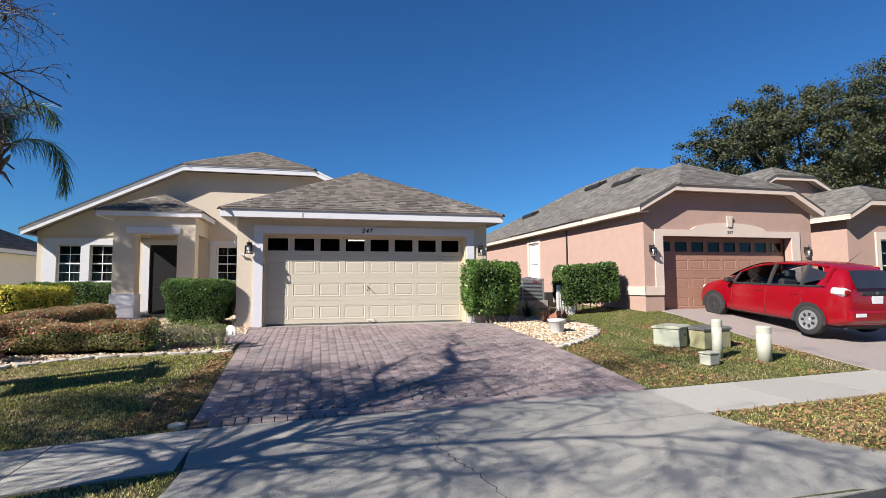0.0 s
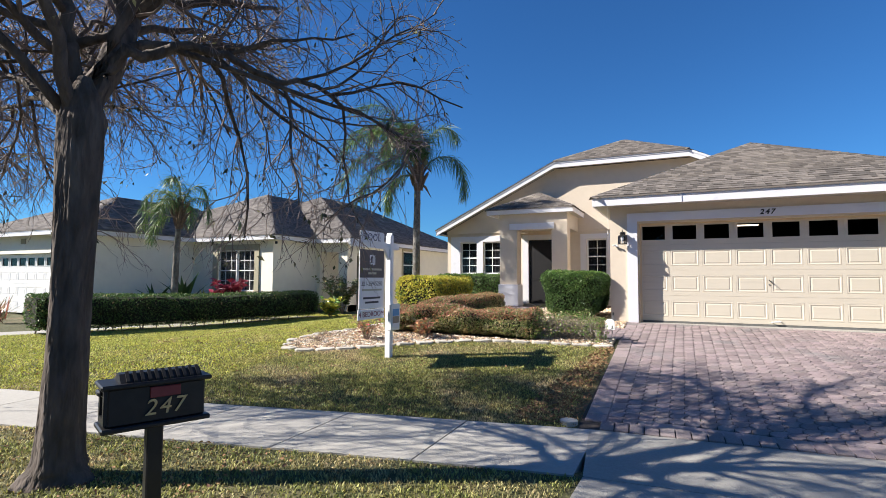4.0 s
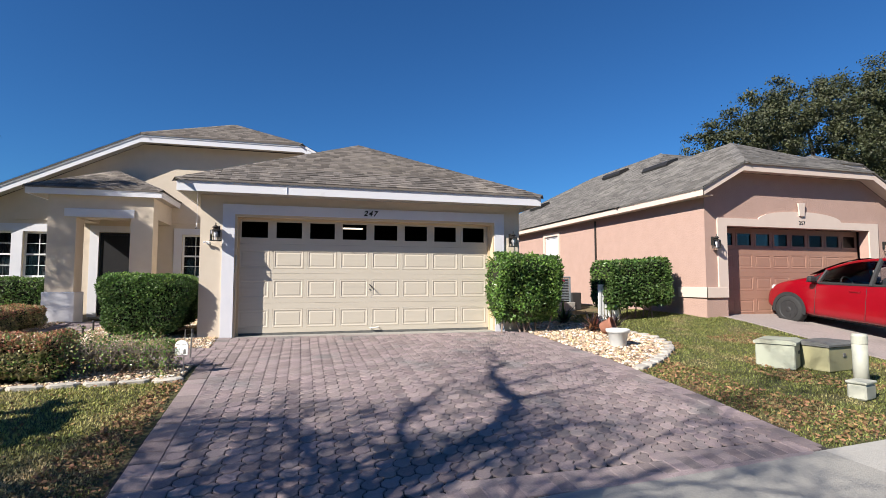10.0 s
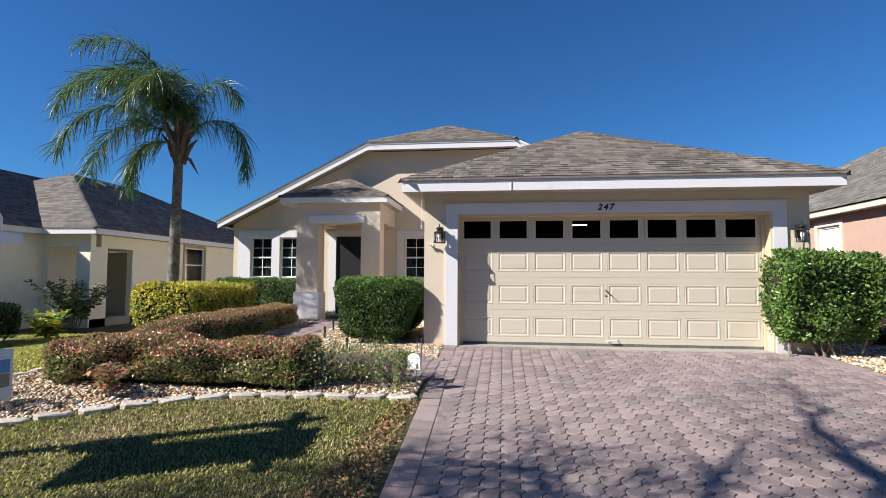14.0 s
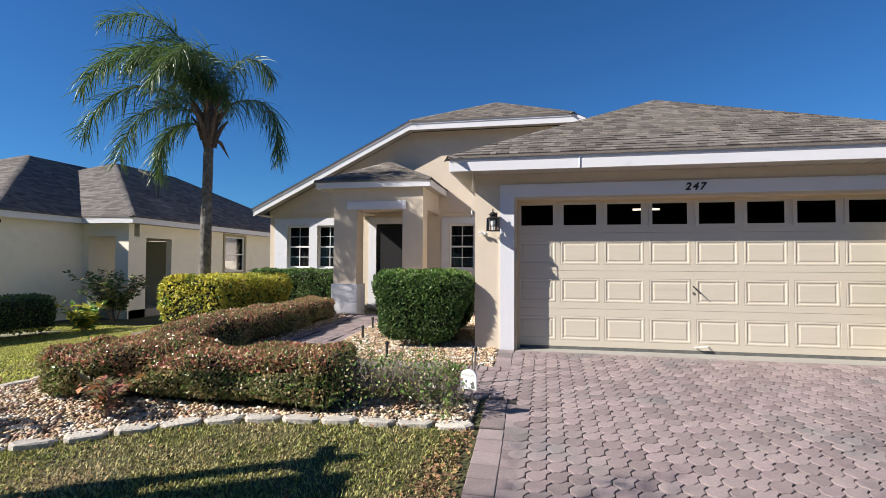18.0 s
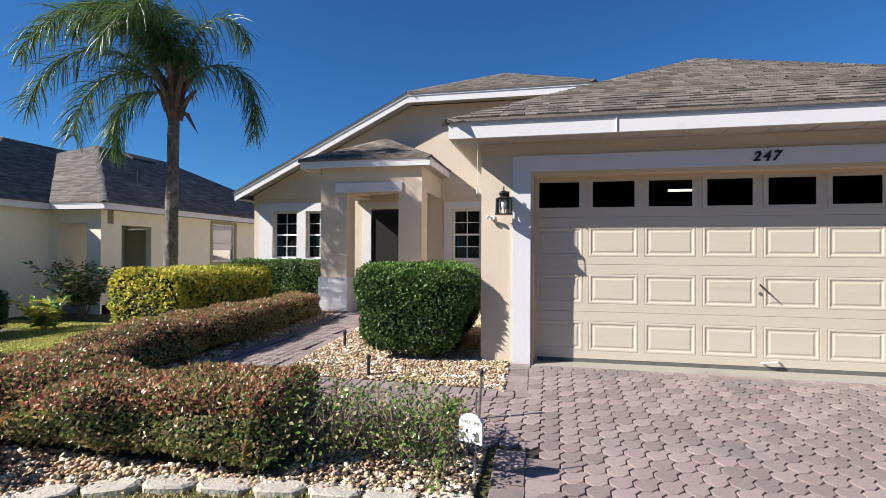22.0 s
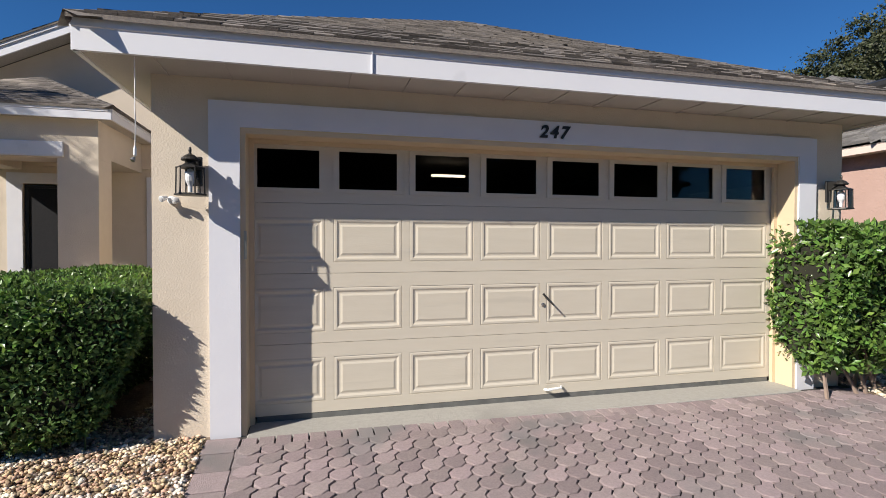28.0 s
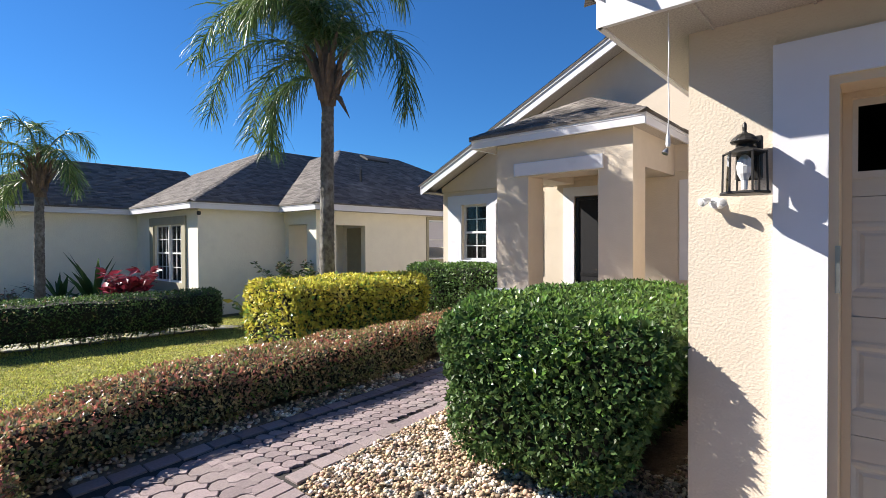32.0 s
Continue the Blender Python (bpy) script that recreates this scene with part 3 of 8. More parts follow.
def apron_band(da, db, n=20, name="slab"):
    def at(d, t):
        y0 = walk_edge(3.0) + d
        xl, xr = bend(y0, APRON_Y, APRON_L) + 0.01, bend(y0, APRON_Y, APRON_R) - 0.01
        x = lerp(xl, xr, t)
        return (x, walk_edge(x) + d)
    bm = bmesh.new()
    rows = []
    for j in range(6):
        d = lerp(da, db, j / 5)
        rows.append([bm.verts.new((*at(d, i / n), ground(*at(d, i / n)) + 0.014)) for i in range(n + 1)])
    for a, b in zip(rows, rows[1:]):
        for i in range(n):
            bm.faces.new((a[i], a[i + 1], b[i + 1], b[i]))
    r = bmesh.ops.extrude_edge_only(bm, edges=[e for e in bm.edges if e.is_boundary])
    for v in r["geom"]:
        if isinstance(v, bmesh.types.BMVert):
            v.co.z -= 0.1
    return part(name, bm, CONCRETE, apron)


apron_band(-1.2, -0.006)
apron_band(-3.22, -1.212)

# a branching crack in the apron
def crack(pts, w):
    bm = bmesh.new()
    prev = None
    rng = random.Random(5)
    for (xa, ya), (xb, yb) in zip(pts, pts[1:]):
        for k in range(8):
            x, y = lerp(xa, xb, k / 8) + rng.uniform(-0.025, 0.025), lerp(ya, yb, k / 8) + rng.uniform(-0.025, 0.025)
            z = ground(x, y) + 0.019
            h = w * rng.uniform(0.35, 1.1)
            now = (bm.verts.new((x - h, y, z)), bm.verts.new((x + h, y + h * 0.3, z)))
            if prev:
                bm.faces.new((*prev, now[1], now[0]))
            prev = now
    return part("crack", bm, CRACK, apron, "thin dark crack")


crack([(2.55, -6.95), (2.62, -7.2), (2.55, -7.6), (2.6, -7.9), (2.72, -8.3), (2.8, -9.0), (2.75, -9.5)], 0.007)
crack([(3.05, -6.32), (3.0, -6.6), (3.15, -6.8)], 0.004)

# the street, with its kerb
def curb_line(off):
    return lambda t: (lerp(-60, 60, t), walk_edge(lerp(-60, 60, t)) + off)


road = ribbon("road", curb_line(-10.5), curb_line(-3.22), 0.005 + 0.0, 0.05, ASPHALT, None, 120)
tagged(road, "dark asphalt residential street", "road", kind="structure")
kerb_bm = bmesh.new()
for x0, x1 in ((-50, -0.9), (7.4, 50)):
    n = 60
    rows = []
    for k in range(n + 1):
        x = lerp(x0, x1, k / n)
        y = walk_edge(x) - 3.22
        rows.append([kerb_bm.verts.new((x, y + dy, ground(x, y + 0.1) + dz)) for dy, dz in ((-0.45, -0.2), (-0.45, -0.13), (-0.12, -0.12), (-0.03, 0.0), (0.12, 0.012), (0.12, -0.1))])
    for p, q in zip(rows, rows[1:]):
        for k in range(5):
            kerb_bm.faces.new((p[k], q[k], q[k + 1], p[k + 1]))
tagged(part("kerb", kerb_bm, CONCRETE, None), "pale concrete kerb and gutter", "kerb", kind="structure")

# the neighbour's concrete drives
tagged(ribbon("neighbour_driveway", lambda t: (10.62, lerp(-5.75, 0.3, t)), lambda t: (16.3, lerp(-5.2, 0.3, t)), 0.012, 0.1, PINKCONC, None, 20), "pinkish concrete driveway of the salmon house", "driveway", kind="structure")
tagged(ribbon("neighbour_walk", lambda t: (lerp(-14.2, -11.9, t), lerp(-8.5, 2.6, t)), lambda t: (lerp(-12.9, -10.7, t), lerp(-8.2, 3.2, t)), 0.015, 0.1, WALKCONC, None, 20), "pale concrete walk beside the cream house", "path", kind="structure")
# ---- roofs ----
def shingles(parent, bl, br, tr, tl, material, expo=0.14, widths=(0.11, 0.24), parts=False, seed=1, name="shingle", edge=0.0):
    """Courses of overlapping shingles over a slope given by its corners; single pieces or one joined field."""
    rng = random.Random(seed)
    bl, br, tr, tl = (Vector(p) for p in (bl, br, tr, tl))
    e = (br - bl).normalized()
    up = (tl - bl) - e * (tl - bl).dot(e)
    run = up.length
    u = up.normalized()
    nrm = e.cross(u)
    if nrm.z < 0:
        nrm = -nrm
    ra, la = (tr - bl).dot(e), (tl - bl).dot(e)
    width = (br - bl).length
    n = max(2, int(run / expo))
    verts, faces = [], []
    templates, made = {}, 0
    for i in range(n):
        if parts and made > 270:
            parts, material = False, SHINGLE_I
        v0, v1 = i / n, min(1.0, (i + 1.25) / n)
        l0, r0, l1, r1 = la * v0, lerp(width, ra, v0), la * v1, lerp(width, ra, v1)
        a = l0
        first = True
        while a < r0 - 0.02:
            w = rng.choice((0.09, 0.13, 0.17, 0.21)) if parts else rng.uniform(*widths)
            if first:
                w *= rng.uniform(0.4, 1)
            b = min(a + w, r0)
            if r0 - b < 0.06:
                b = r0
            ta, tb = min(max(a, l1), r1), min(max(b, l1), r1)
            h = rng.choice((0.005, 0.009, 0.014))
            g = 0.002
            low, high = v0 * run, v1 * run
            c = [(a + g, low, 0.002), (b - g, low, 0.002), (a + g, low, h + 0.006), (b - g, low, h + 0.006), (tb - g, high, 0.006), (ta + g, high, 0.006)]
            q = [(0, 1, 3, 2), (2, 3, 4, 5)]
            if parts:
                mid, key = (a + b) / 2, None
                if abs(ta - a) < 1e-6 and abs(tb - b) < 1e-6 and not first and abs(b - a - w) < 1e-6:
                    key = (w, h)
                me = templates.get(key)
                if me is None:
                    bm = bmesh.new()
                    vs = [bm.verts.new((x - mid, y - low, z)) for x, y, z in c]
                    lo = [bm.verts.new((x - mid, y - low, 0.0)) for x, y, z in (c[5], c[4])]
                    for f in q:
                        bm.faces.new([vs[k] for k in f])
                    bm.faces.new((vs[0], vs[2], vs[5], lo[0]))
                    bm.faces.new((vs[1], lo[1], vs[4], vs[3]))
                    me = finish(bm, name, material)
                    if key:
                        templates[key] = me
                ob = part(name, me, material, parent)
                made += 1
                m = Matrix((e, u, nrm)).transposed().to_4x4()
                m.translation = bl + e * mid + u * low
                ob.matrix_basis = m
            else:
                k0 = len(verts)
                verts += [bl + e * x + u * y + nrm * z for x, y, z in c]
                faces += [tuple(k0 + k for k in f) for f in q]
            a = b
            first = False
    if verts:
        ob = part(name + "s", raw_mesh(name, verts, faces, material), None, parent)
        ob["kind"] = "stuff"
        return ob


def slope(house, name, bl, br, tr, tl, material, thick=0.03, **kw):
    """One slope of a roof: a deck with shingles on it."""
    bm = bmesh.new()
    pts = [Vector(p) for p in (bl, br, tr, tl)]
    if (pts[2] - pts[3]).length < 0.01:
        pts = pts[:3]
    a = [bm.verts.new(p) for p in pts]
    b = [bm.verts.new(p - Vector((0, 0, thick))) for p in pts]
    bm.faces.new(a)
    bm.faces.new(b[::-1])
    for i in range(len(a)):
        j = (i + 1) % len(a)
        bm.faces.new((a[i], b[i], b[j], a[j]))
    deck = part(name, bm, SHINGLE_D if material is SHINGLE_D else SHINGLE_I if material in (SHINGLE, SHINGLE_I) else SHINGLE_G, house)
    shingles(deck, bl, br, tr, tl, material, **kw)
    return deck


def ridge_caps(house, a, b, material, w=0.13):
    """Folded cap pieces along a hip or ridge."""
    a, b = Vector(a), Vector(b)
    d = (b - a).normalized()
    side = d.cross(Vector((0, 0, 1))).normalized()
    upn = side.cross(d)
    n = int((b - a).length / 0.16)
    verts, faces = [], []
    for i in range(n):
        p, q = a + d * (0.16 * i), a + d * (0.16 * i + 0.2)
        for c, lift in ((p, 0.018), (q, 0.010)):
            verts += [c + side * w - upn * 0.052 + upn * lift, c + upn * (lift + 0.012), c - side * w - upn * 0.052 + upn * lift]
        k = 6 * i
        faces += [(k, k + 1, k + 4, k + 3), (k + 1, k + 2, k + 5, k + 4)]
    ob = part("ridge_capping", raw_mesh("ridge_capping", verts, faces, material), None, house)
    ob["kind"] = "stuff"


def board(house, name, a, b, h, t, material, out=(0, -1, 0), drop=0.0):
    """A fascia board between two top points, h deep and t thick, facing out, with a bead along its top."""
    a, b, out = Vector(a), Vector(b), Vector(out)
    bm = bmesh.new()
    prof = [(0, 0), (0.016, 0), (0.016, -0.045), (0.008, -0.05), (0.008, -h), (-t, -h), (-t, 0)]
    ra = [bm.verts.new(a + out * o + Vector((0, 0, z - drop))) for o, z in prof]
    rb = [bm.verts.new(b + out * o + Vector((0, 0, z - drop))) for o, z in prof]
    bm.faces.new(ra)
    bm.faces.new(rb[::-1])
    for i in range(len(prof)):
        j = (i + 1) % len(prof)
        bm.faces.new((ra[i], rb[i], rb[j], ra[j]))
    return part(name, bm, material, house)


# ---- openings ----
def frame_ring(bm, x0, x1, z0, z1, w, y0, y1):
    pierced(bm, x0, x1, z0, z1, y0, y1, [(x0 + w, x1 - w, z0 + w, z1 - w)])
    return bm


def sash_window(house, x0, x1, z0, z1, y, turn=None, cols=2, upper=2, lower=2, frame_mat=None, curtain=None, name="window"):
    """A single-hung window in an opening: frame > panes, bars, meeting rail. Built facing -y at y; turn = (x, y) base puts it on a side wall facing -x or +x."""
    frame_mat = frame_mat or PLASTIC_W
    w = part(name, frame_ring(bmesh.new(), x0, x1, z0, z1, 0.045, y + 0.04, y + 0.10), frame_mat, house)
    mid = (z0 + z1) / 2
    part("meeting_rail", bx(x0 + 0.045, x1 - 0.045, y + 0.045, y + 0.09, mid - 0.022, mid + 0.022, 0.004), frame_mat, w)
    for za, zb, rows in ((mid + 0.022, z1 - 0.045, upper), (z0 + 0.045, mid - 0.022, lower)):
        part("pane", bx(x0 + 0.045, x1 - 0.045, y + 0.066, y + 0.072, za, zb), GLASS, w).visible_shadow = False
        for k in range(1, cols):
            c = lerp(x0 + 0.045, x1 - 0.045, k / cols)
            part("glazing_bar", bx(c - 0.009, c + 0.009, y + 0.055, y + 0.068, za, zb), frame_mat, w)
        for k in range(1, rows):
            c = lerp(za, zb, k / rows)
            part("glazing_bar", bx(x0 + 0.045, x1 - 0.045, y + 0.056, y + 0.067, c - 0.009, c + 0.009), frame_mat, w)
    if curtain:
        bm = bmesh.new()
        n = 40
        rows = [[bm.verts.new((lerp(x0, x1, k / n), y + 0.16 + 0.025 * math.sin(k * 1.9) + 0.01 * math.sin(k * 0.7), z)) for k in range(n + 1)] for z in (z0, z1)]
        for k in range(n):
            bm.faces.new((rows[0][k], rows[0][k + 1], rows[1][k + 1], rows[1][k]))
        part("curtain", bm, curtain, w)
    return w


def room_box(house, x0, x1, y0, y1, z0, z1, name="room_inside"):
    """Plain room behind panes, its gloom put into dark wall colour, open towards the street side."""
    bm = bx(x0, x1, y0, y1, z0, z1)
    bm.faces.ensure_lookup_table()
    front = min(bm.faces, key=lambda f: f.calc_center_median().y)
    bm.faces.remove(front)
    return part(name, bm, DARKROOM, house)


def raised_panel(x0, x1, z0, z1):
    """Embossed panel of a sectional door, facing -y, at y = 0."""
    bm = bmesh.new()
    loops = []
    for inset, out in ((0.0, 0.0), (0.012, 0.004), (0.026, 0.004), (0.042, -0.003), (0.052, -0.003), (0.068, 0.002)):
        loops.append([bm.verts.new((x, -out, z)) for x, z in ((x0 + inset, z0 + inset), (x1 - inset, z0 + inset), (x1 - inset, z1 - inset), (x0 + inset, z1 - inset))])
    for a, b in zip(loops, loops[1:]):
        for k in range(4):
            bm.faces.new((a[k], a[(k + 1) % 4], b[(k + 1) % 4], b[k]))
    bm.faces.new(loops[-1])
    return bm


def garage_door(house, cx, y, z0, width, height, material, rows=4):
    """Sectional door: 4 sections, embossed panels below, a row of panes on top."""
    door = part("garage_door", bx(cx - width / 2, cx + width / 2, y + 0.03, y + 0.05, z0, z0 + height * (rows - 1) / rows), material, house)
    sec = height / rows
    pitch = (width - 0.03) / 8
    pw, ph = pitch - 0.062, sec - 0.195
    shared = None
    for r in range(rows):
        za, zb = z0 + r * sec + 0.0015, z0 + (r + 1) * sec - 0.0015
        holes = []
        for k in range(8):
            c = cx + (k - 3.5) * pitch
            zc = (za + zb) / 2 - 0.012
            holes.append((c - pw / 2, c + pw / 2, zc - ph / 2, zc + ph / 2) if r < rows - 1 else (c - pw / 2 + 0.03, c + pw / 2 - 0.03, zc - ph / 2 + 0.012, zc + ph / 2 - 0.012))
        part("section", pierced(bmesh.new(), cx - width / 2, cx + width / 2, za, zb, y, y + 0.03 if r < rows - 1 else y + 0.028, holes), material, door)
        for k in range(8):
            c = cx + (k - 3.5) * pitch
            zc = (za + zb) / 2 - 0.012
            if r < rows - 1:
                if shared is None:
                    shared = finish(raised_panel(-pw / 2, pw / 2, -ph / 2, ph / 2), "panel", material)
                ob = part("panel", shared, material, door)
                ob.location = (c, y + 0.004, zc)
            else:
                part("pane_frame", pierced(bmesh.new(), c - pw / 2 - 0.004, c + pw / 2 + 0.004, zc - ph / 2 - 0.004, zc + ph / 2 + 0.004, y - 0.012, y - 0.001, [(c - pw / 2 + 0.0435, c + pw / 2 - 0.0435, zc - ph / 2 + 0.026, zc + ph / 2 - 0.026)]), material, door)
                part("pane", bx(c - pw / 2 + 0.03, c + pw / 2 - 0.03, y + 0.012, y + 0.016, zc - ph / 2 + 0.02, zc + ph / 2 - 0.02), GLASS, door).visible_shadow = False
    return door, sec


def lantern(house_wall_y, x, z, group):
    """Outdoor wall lantern: back plate, arm, cage of glass panes, roof, bulb."""
    t = thing("wall_lantern", "dark bronze carriage lantern with clear glass on the stucco wall", "wall lantern", (x, house_wall_y, z), group=group)
    part("back_plate", bx(-0.055, 0.055, -0.018, -0.002, -0.05, 0.15, 0.006), BRONZE, t)
    part("arm", prism(bmesh.new(), [(-0.002, 0.05), (-0.11, 0.105), (-0.11, 0.135), (-0.04, 0.145), (-0.002, 0.13)], -0.032, 0.032, "x"), BRONZE, t)
    cy = -0.115
    part("roof", lathe(bmesh.new(), [(0.012, 0.098), (0.05, 0.104), (0.058, 0.112), (0.052, 0.122), (0.03, 0.142), (0.012, 0.15), (0.008, 0.158), (0.010, 0.175), (0.007, 0.192), (0.002, 0.198)], 14, (0, cy, 0)), BRONZE, t)
    part("collar", lathe(bmesh.new(), [(0.092, 0.058), (0.088, 0.064), (0.05, 0.078), (0.034, 0.09), (0.03, 0.1)], 6, (0, cy, 0)), BRONZE, t)
    part("base", lathe(bmesh.new(), [(0.098, -0.122), (0.1, -0.118), (0.098, -0.11), (0.09, -0.11), (0.09, -0.12)], 6, (0, cy, 0)), BRONZE, t)
    n = 6
    for k in range(n):
        a = 2 * math.pi * k / n
        p, q = Vector((0.088 * math.cos(a), cy + 0.088 * math.sin(a), -0.112)), Vector((0.084 * math.cos(a), cy + 0.084 * math.sin(a), 0.065))
        part("cage_bar", tube(bmesh.new(), [p, q], 0.005, 5), BRONZE, t)
        a2 = 2 * math.pi * (k + 1) / n
        p2, q2 = Vector((0.088 * math.cos(a2), cy + 0.088 * math.sin(a2), -0.112)), Vector((0.084 * math.cos(a2), cy + 0.084 * math.sin(a2), 0.065))
        bm = bmesh.new()
        bm.faces.new([bm.verts.new(c) for c in (p, p2, q2, q)])
        part("pane", bm, LAMPGLASS, t).visible_shadow = False
    part("bulb", lathe(bmesh.new(), [(0.012, -0.1), (0.014, -0.06), (0.028, -0.03), (0.032, 0.0), (0.028, 0.03), (0.014, 0.05), (0.004, 0.055)], 12, (0, cy, 0)), PLASTIC_W, t)
    return t


def digits(text, size, material, at, house=None, turn=0.0, extrude=0.006, name="house_number", tilt=90, spacing=1.0, shear=0.0, bold=0.0):
    """Raised writing in the built-in font, standing upright and facing -y before its turn."""
    cu = bpy.data.curves.new(name, "FONT")
    cu.body, cu.size, cu.extrude, cu.align_x, cu.space_character, cu.shear = text, size, extrude, "CENTER", spacing, shear
    cu.fill_mode, cu.offset = "BOTH", bold
    tmp = bpy.data.objects.new(name, cu)
    scene.collection.objects.link(tmp)
    dg = bpy.context.evaluated_depsgraph_get()
    me = bpy.data.meshes.new_from_object(tmp.evaluated_get(dg))
    bpy.data.objects.remove(tmp)
    me.materials.clear()
    me.materials.append(material)
    ob = part(name, me, material, house)
    ob.matrix_basis = pose(*at, tilt, 0, turn)
    return ob


# ---- the cream house, number 247 ----
house = thing("house", "cream stucco bungalow with white trim and brown shingle roof", "house")
WY = 5.75   # front wall of the living wing
# garage front wall, with the door opening and stucco surround
part("garage_front_wall", pierced(bmesh.new(), -0.36, 5.62, -0.1, 2.52, 0.0, 0.24, [(0.2, 5.08, -0.2, 2.17)]), CREAM, house)
part("garage_side_wall", bx(-0.36, -0.16, 0.24, 5.7, -0.1, 2.52), CREAM, house)
part("right_side_wall", bx(5.42, 5.62, 0.24, 18, -0.1, 2.52), CREAM, house)
part("left_side_wall", bx(-6.95, -6.75, WY + 0.2, 18, -0.1, 2.6), CREAM, house)
part("back_wall", bx(-6.95, 5.62, 18, 18.2, -0.1, 2.6), CREAM, house)
part("door_surround", pierced(bmesh.new(), 0.0, 5.28, -0.06, 2.345, -0.03, 0.0, [(0.2, 5.08, -0.2, 2.17)]), WHITE, house)
part("door_jamb_left", bx(0.2, 0.235, -0.012, 0.22, -0.05, 2.17), CREAM_SMOOTH, house)
part("door_jamb_right", bx(5.045, 5.08, -0.012, 0.22, -0.05, 2.17), CREAM_SMOOTH, house)
part("door_head", bx(0.235, 5.045, -0.012, 0.22, 2.13, 2.17), CREAM_SMOOTH, house)
part("door_stop", pierced(bmesh.new(), 0.236, 5.044, 0.0, 2.129, 0.17, 0.205, [(0.27, 5.01, -0.2, 2.10)]), CREAM_SMOOTH, house)
part("threshold_slab", bx(0.24, 5.04, -0.12, 0.3, -0.12, 0.012, 0.006), CONCRETE, house, "stained concrete sill")
door, sec = garage_door(house, 2.61, 0.215, 0.055, 4.82, 2.15, DOOR)
part("bottom_seal", bx(0.28, 5.0, 0.217, 0.25, 0.004, 0.053), UTIL_D, door)
# the T handle with its keyhole, and the lift handle
part("lock_handle", tube(tube(bmesh.new(), [(2.60, 0.195, 0.93), (2.68, 0.15, 0.83)], [0.010, 0.006], 8), [(2.635, 0.215, 0.89), (2.635, 0.172, 0.885)], 0.007, 8), BRONZE, door)
part("keyhole", lathe(bmesh.new(), [(0.016, 0.0), (0.016, 0.008), (0.006, 0.012)], 12), STEEL, door).matrix_basis = pose(2.605, 0.213, 0.835, 90)
part("lift_handle", tube(bmesh.new(), [(2.62, 0.205, 0.10), (2.64, 0.17, 0.105), (2.76, 0.17, 0.115), (2.78, 0.205, 0.115)], 0.011, 8), PLASTIC_W, door)
part("hinge_strike", bx(0.222, 0.24, -0.016, 0.0, 1.25, 1.45), STEEL, house)
digits("247", 0.137, NUM, (2.575, -0.032, 2.215), house, extrude=0.008, spacing=1.3, shear=0.25, bold=0.004)
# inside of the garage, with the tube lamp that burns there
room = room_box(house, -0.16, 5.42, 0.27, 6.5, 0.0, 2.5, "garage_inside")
part("lamp_tube", tube(bmesh.new(), [(2.31, 3.2, 2.30), (2.80, 3.2, 2.30)], 0.02, 8), TUBE, house, "glowing lamp tube")

# eaves of the garage
EZ = 2.655
for a, b, out in (((-0.66, -0.39, EZ), (5.92, -0.39, EZ), (0, -1, 0)), ((-0.66, -0.39, EZ), (-0.66, 5.6, EZ), (-1, 0, 0)), ((5.92, -0.39, EZ), (5.92, 18.3, EZ), (1, 0, 0))):
    board(house, "fascia", Vector(a) + Vector((0, 0, 0.018)), Vector(b) + Vector((0, 0, 0.018)), 0.183, 0.02, FASCIA, out)
part("fascia_joint", bx(1.072, 1.077, -0.4105, -0.396, EZ - 0.166, EZ - 0.004), FASCIA, house)
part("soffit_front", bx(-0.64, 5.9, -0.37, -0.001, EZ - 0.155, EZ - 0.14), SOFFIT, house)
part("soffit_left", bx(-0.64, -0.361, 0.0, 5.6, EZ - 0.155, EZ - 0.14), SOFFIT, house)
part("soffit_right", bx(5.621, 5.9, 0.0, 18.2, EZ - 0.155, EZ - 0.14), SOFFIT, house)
for k in range(16):
    x = -0.25 + 0.4 * k
    part("soffit_rib", bx(x - 0.006, x + 0.006, -0.37, -0.002, EZ - 0.163, EZ - 0.155), SOFFIT, house)

AX, AY, AZ = 2.63, 2.72, 4.27
g_front = slope(house, "garage_roof_front", (-0.68, -0.43, EZ + 0.04), (5.94, -0.43, EZ + 0.04), (AX, AY, AZ), (AX, AY, AZ), SHINGLE, parts=True, seed=3, expo=0.128)
slope(house, "garage_roof_left", (-0.68, 6.2, EZ + 0.02), (-0.68, -0.43, EZ + 0.02), (AX, AY, AZ), (AX, 6.2, AZ), SHINGLE_I, seed=4)
slope(house, "garage_roof_right", (5.94, -0.43, EZ + 0.02), (5.94, 8.0, EZ + 0.02), (AX, 8.0, AZ), (AX, AY, AZ), SHINGLE_I, seed=5)
ridge_caps(house, (-0.68, -0.43, EZ + 0.02), (AX, AY, AZ), SHINGLE_I)
ridge_caps(house, (5.94, -0.43, EZ + 0.02), (AX, AY, AZ), SHINGLE_I)
ridge_caps(house, (AX, AY, AZ), (AX, 6.0, AZ), SHINGLE_I)

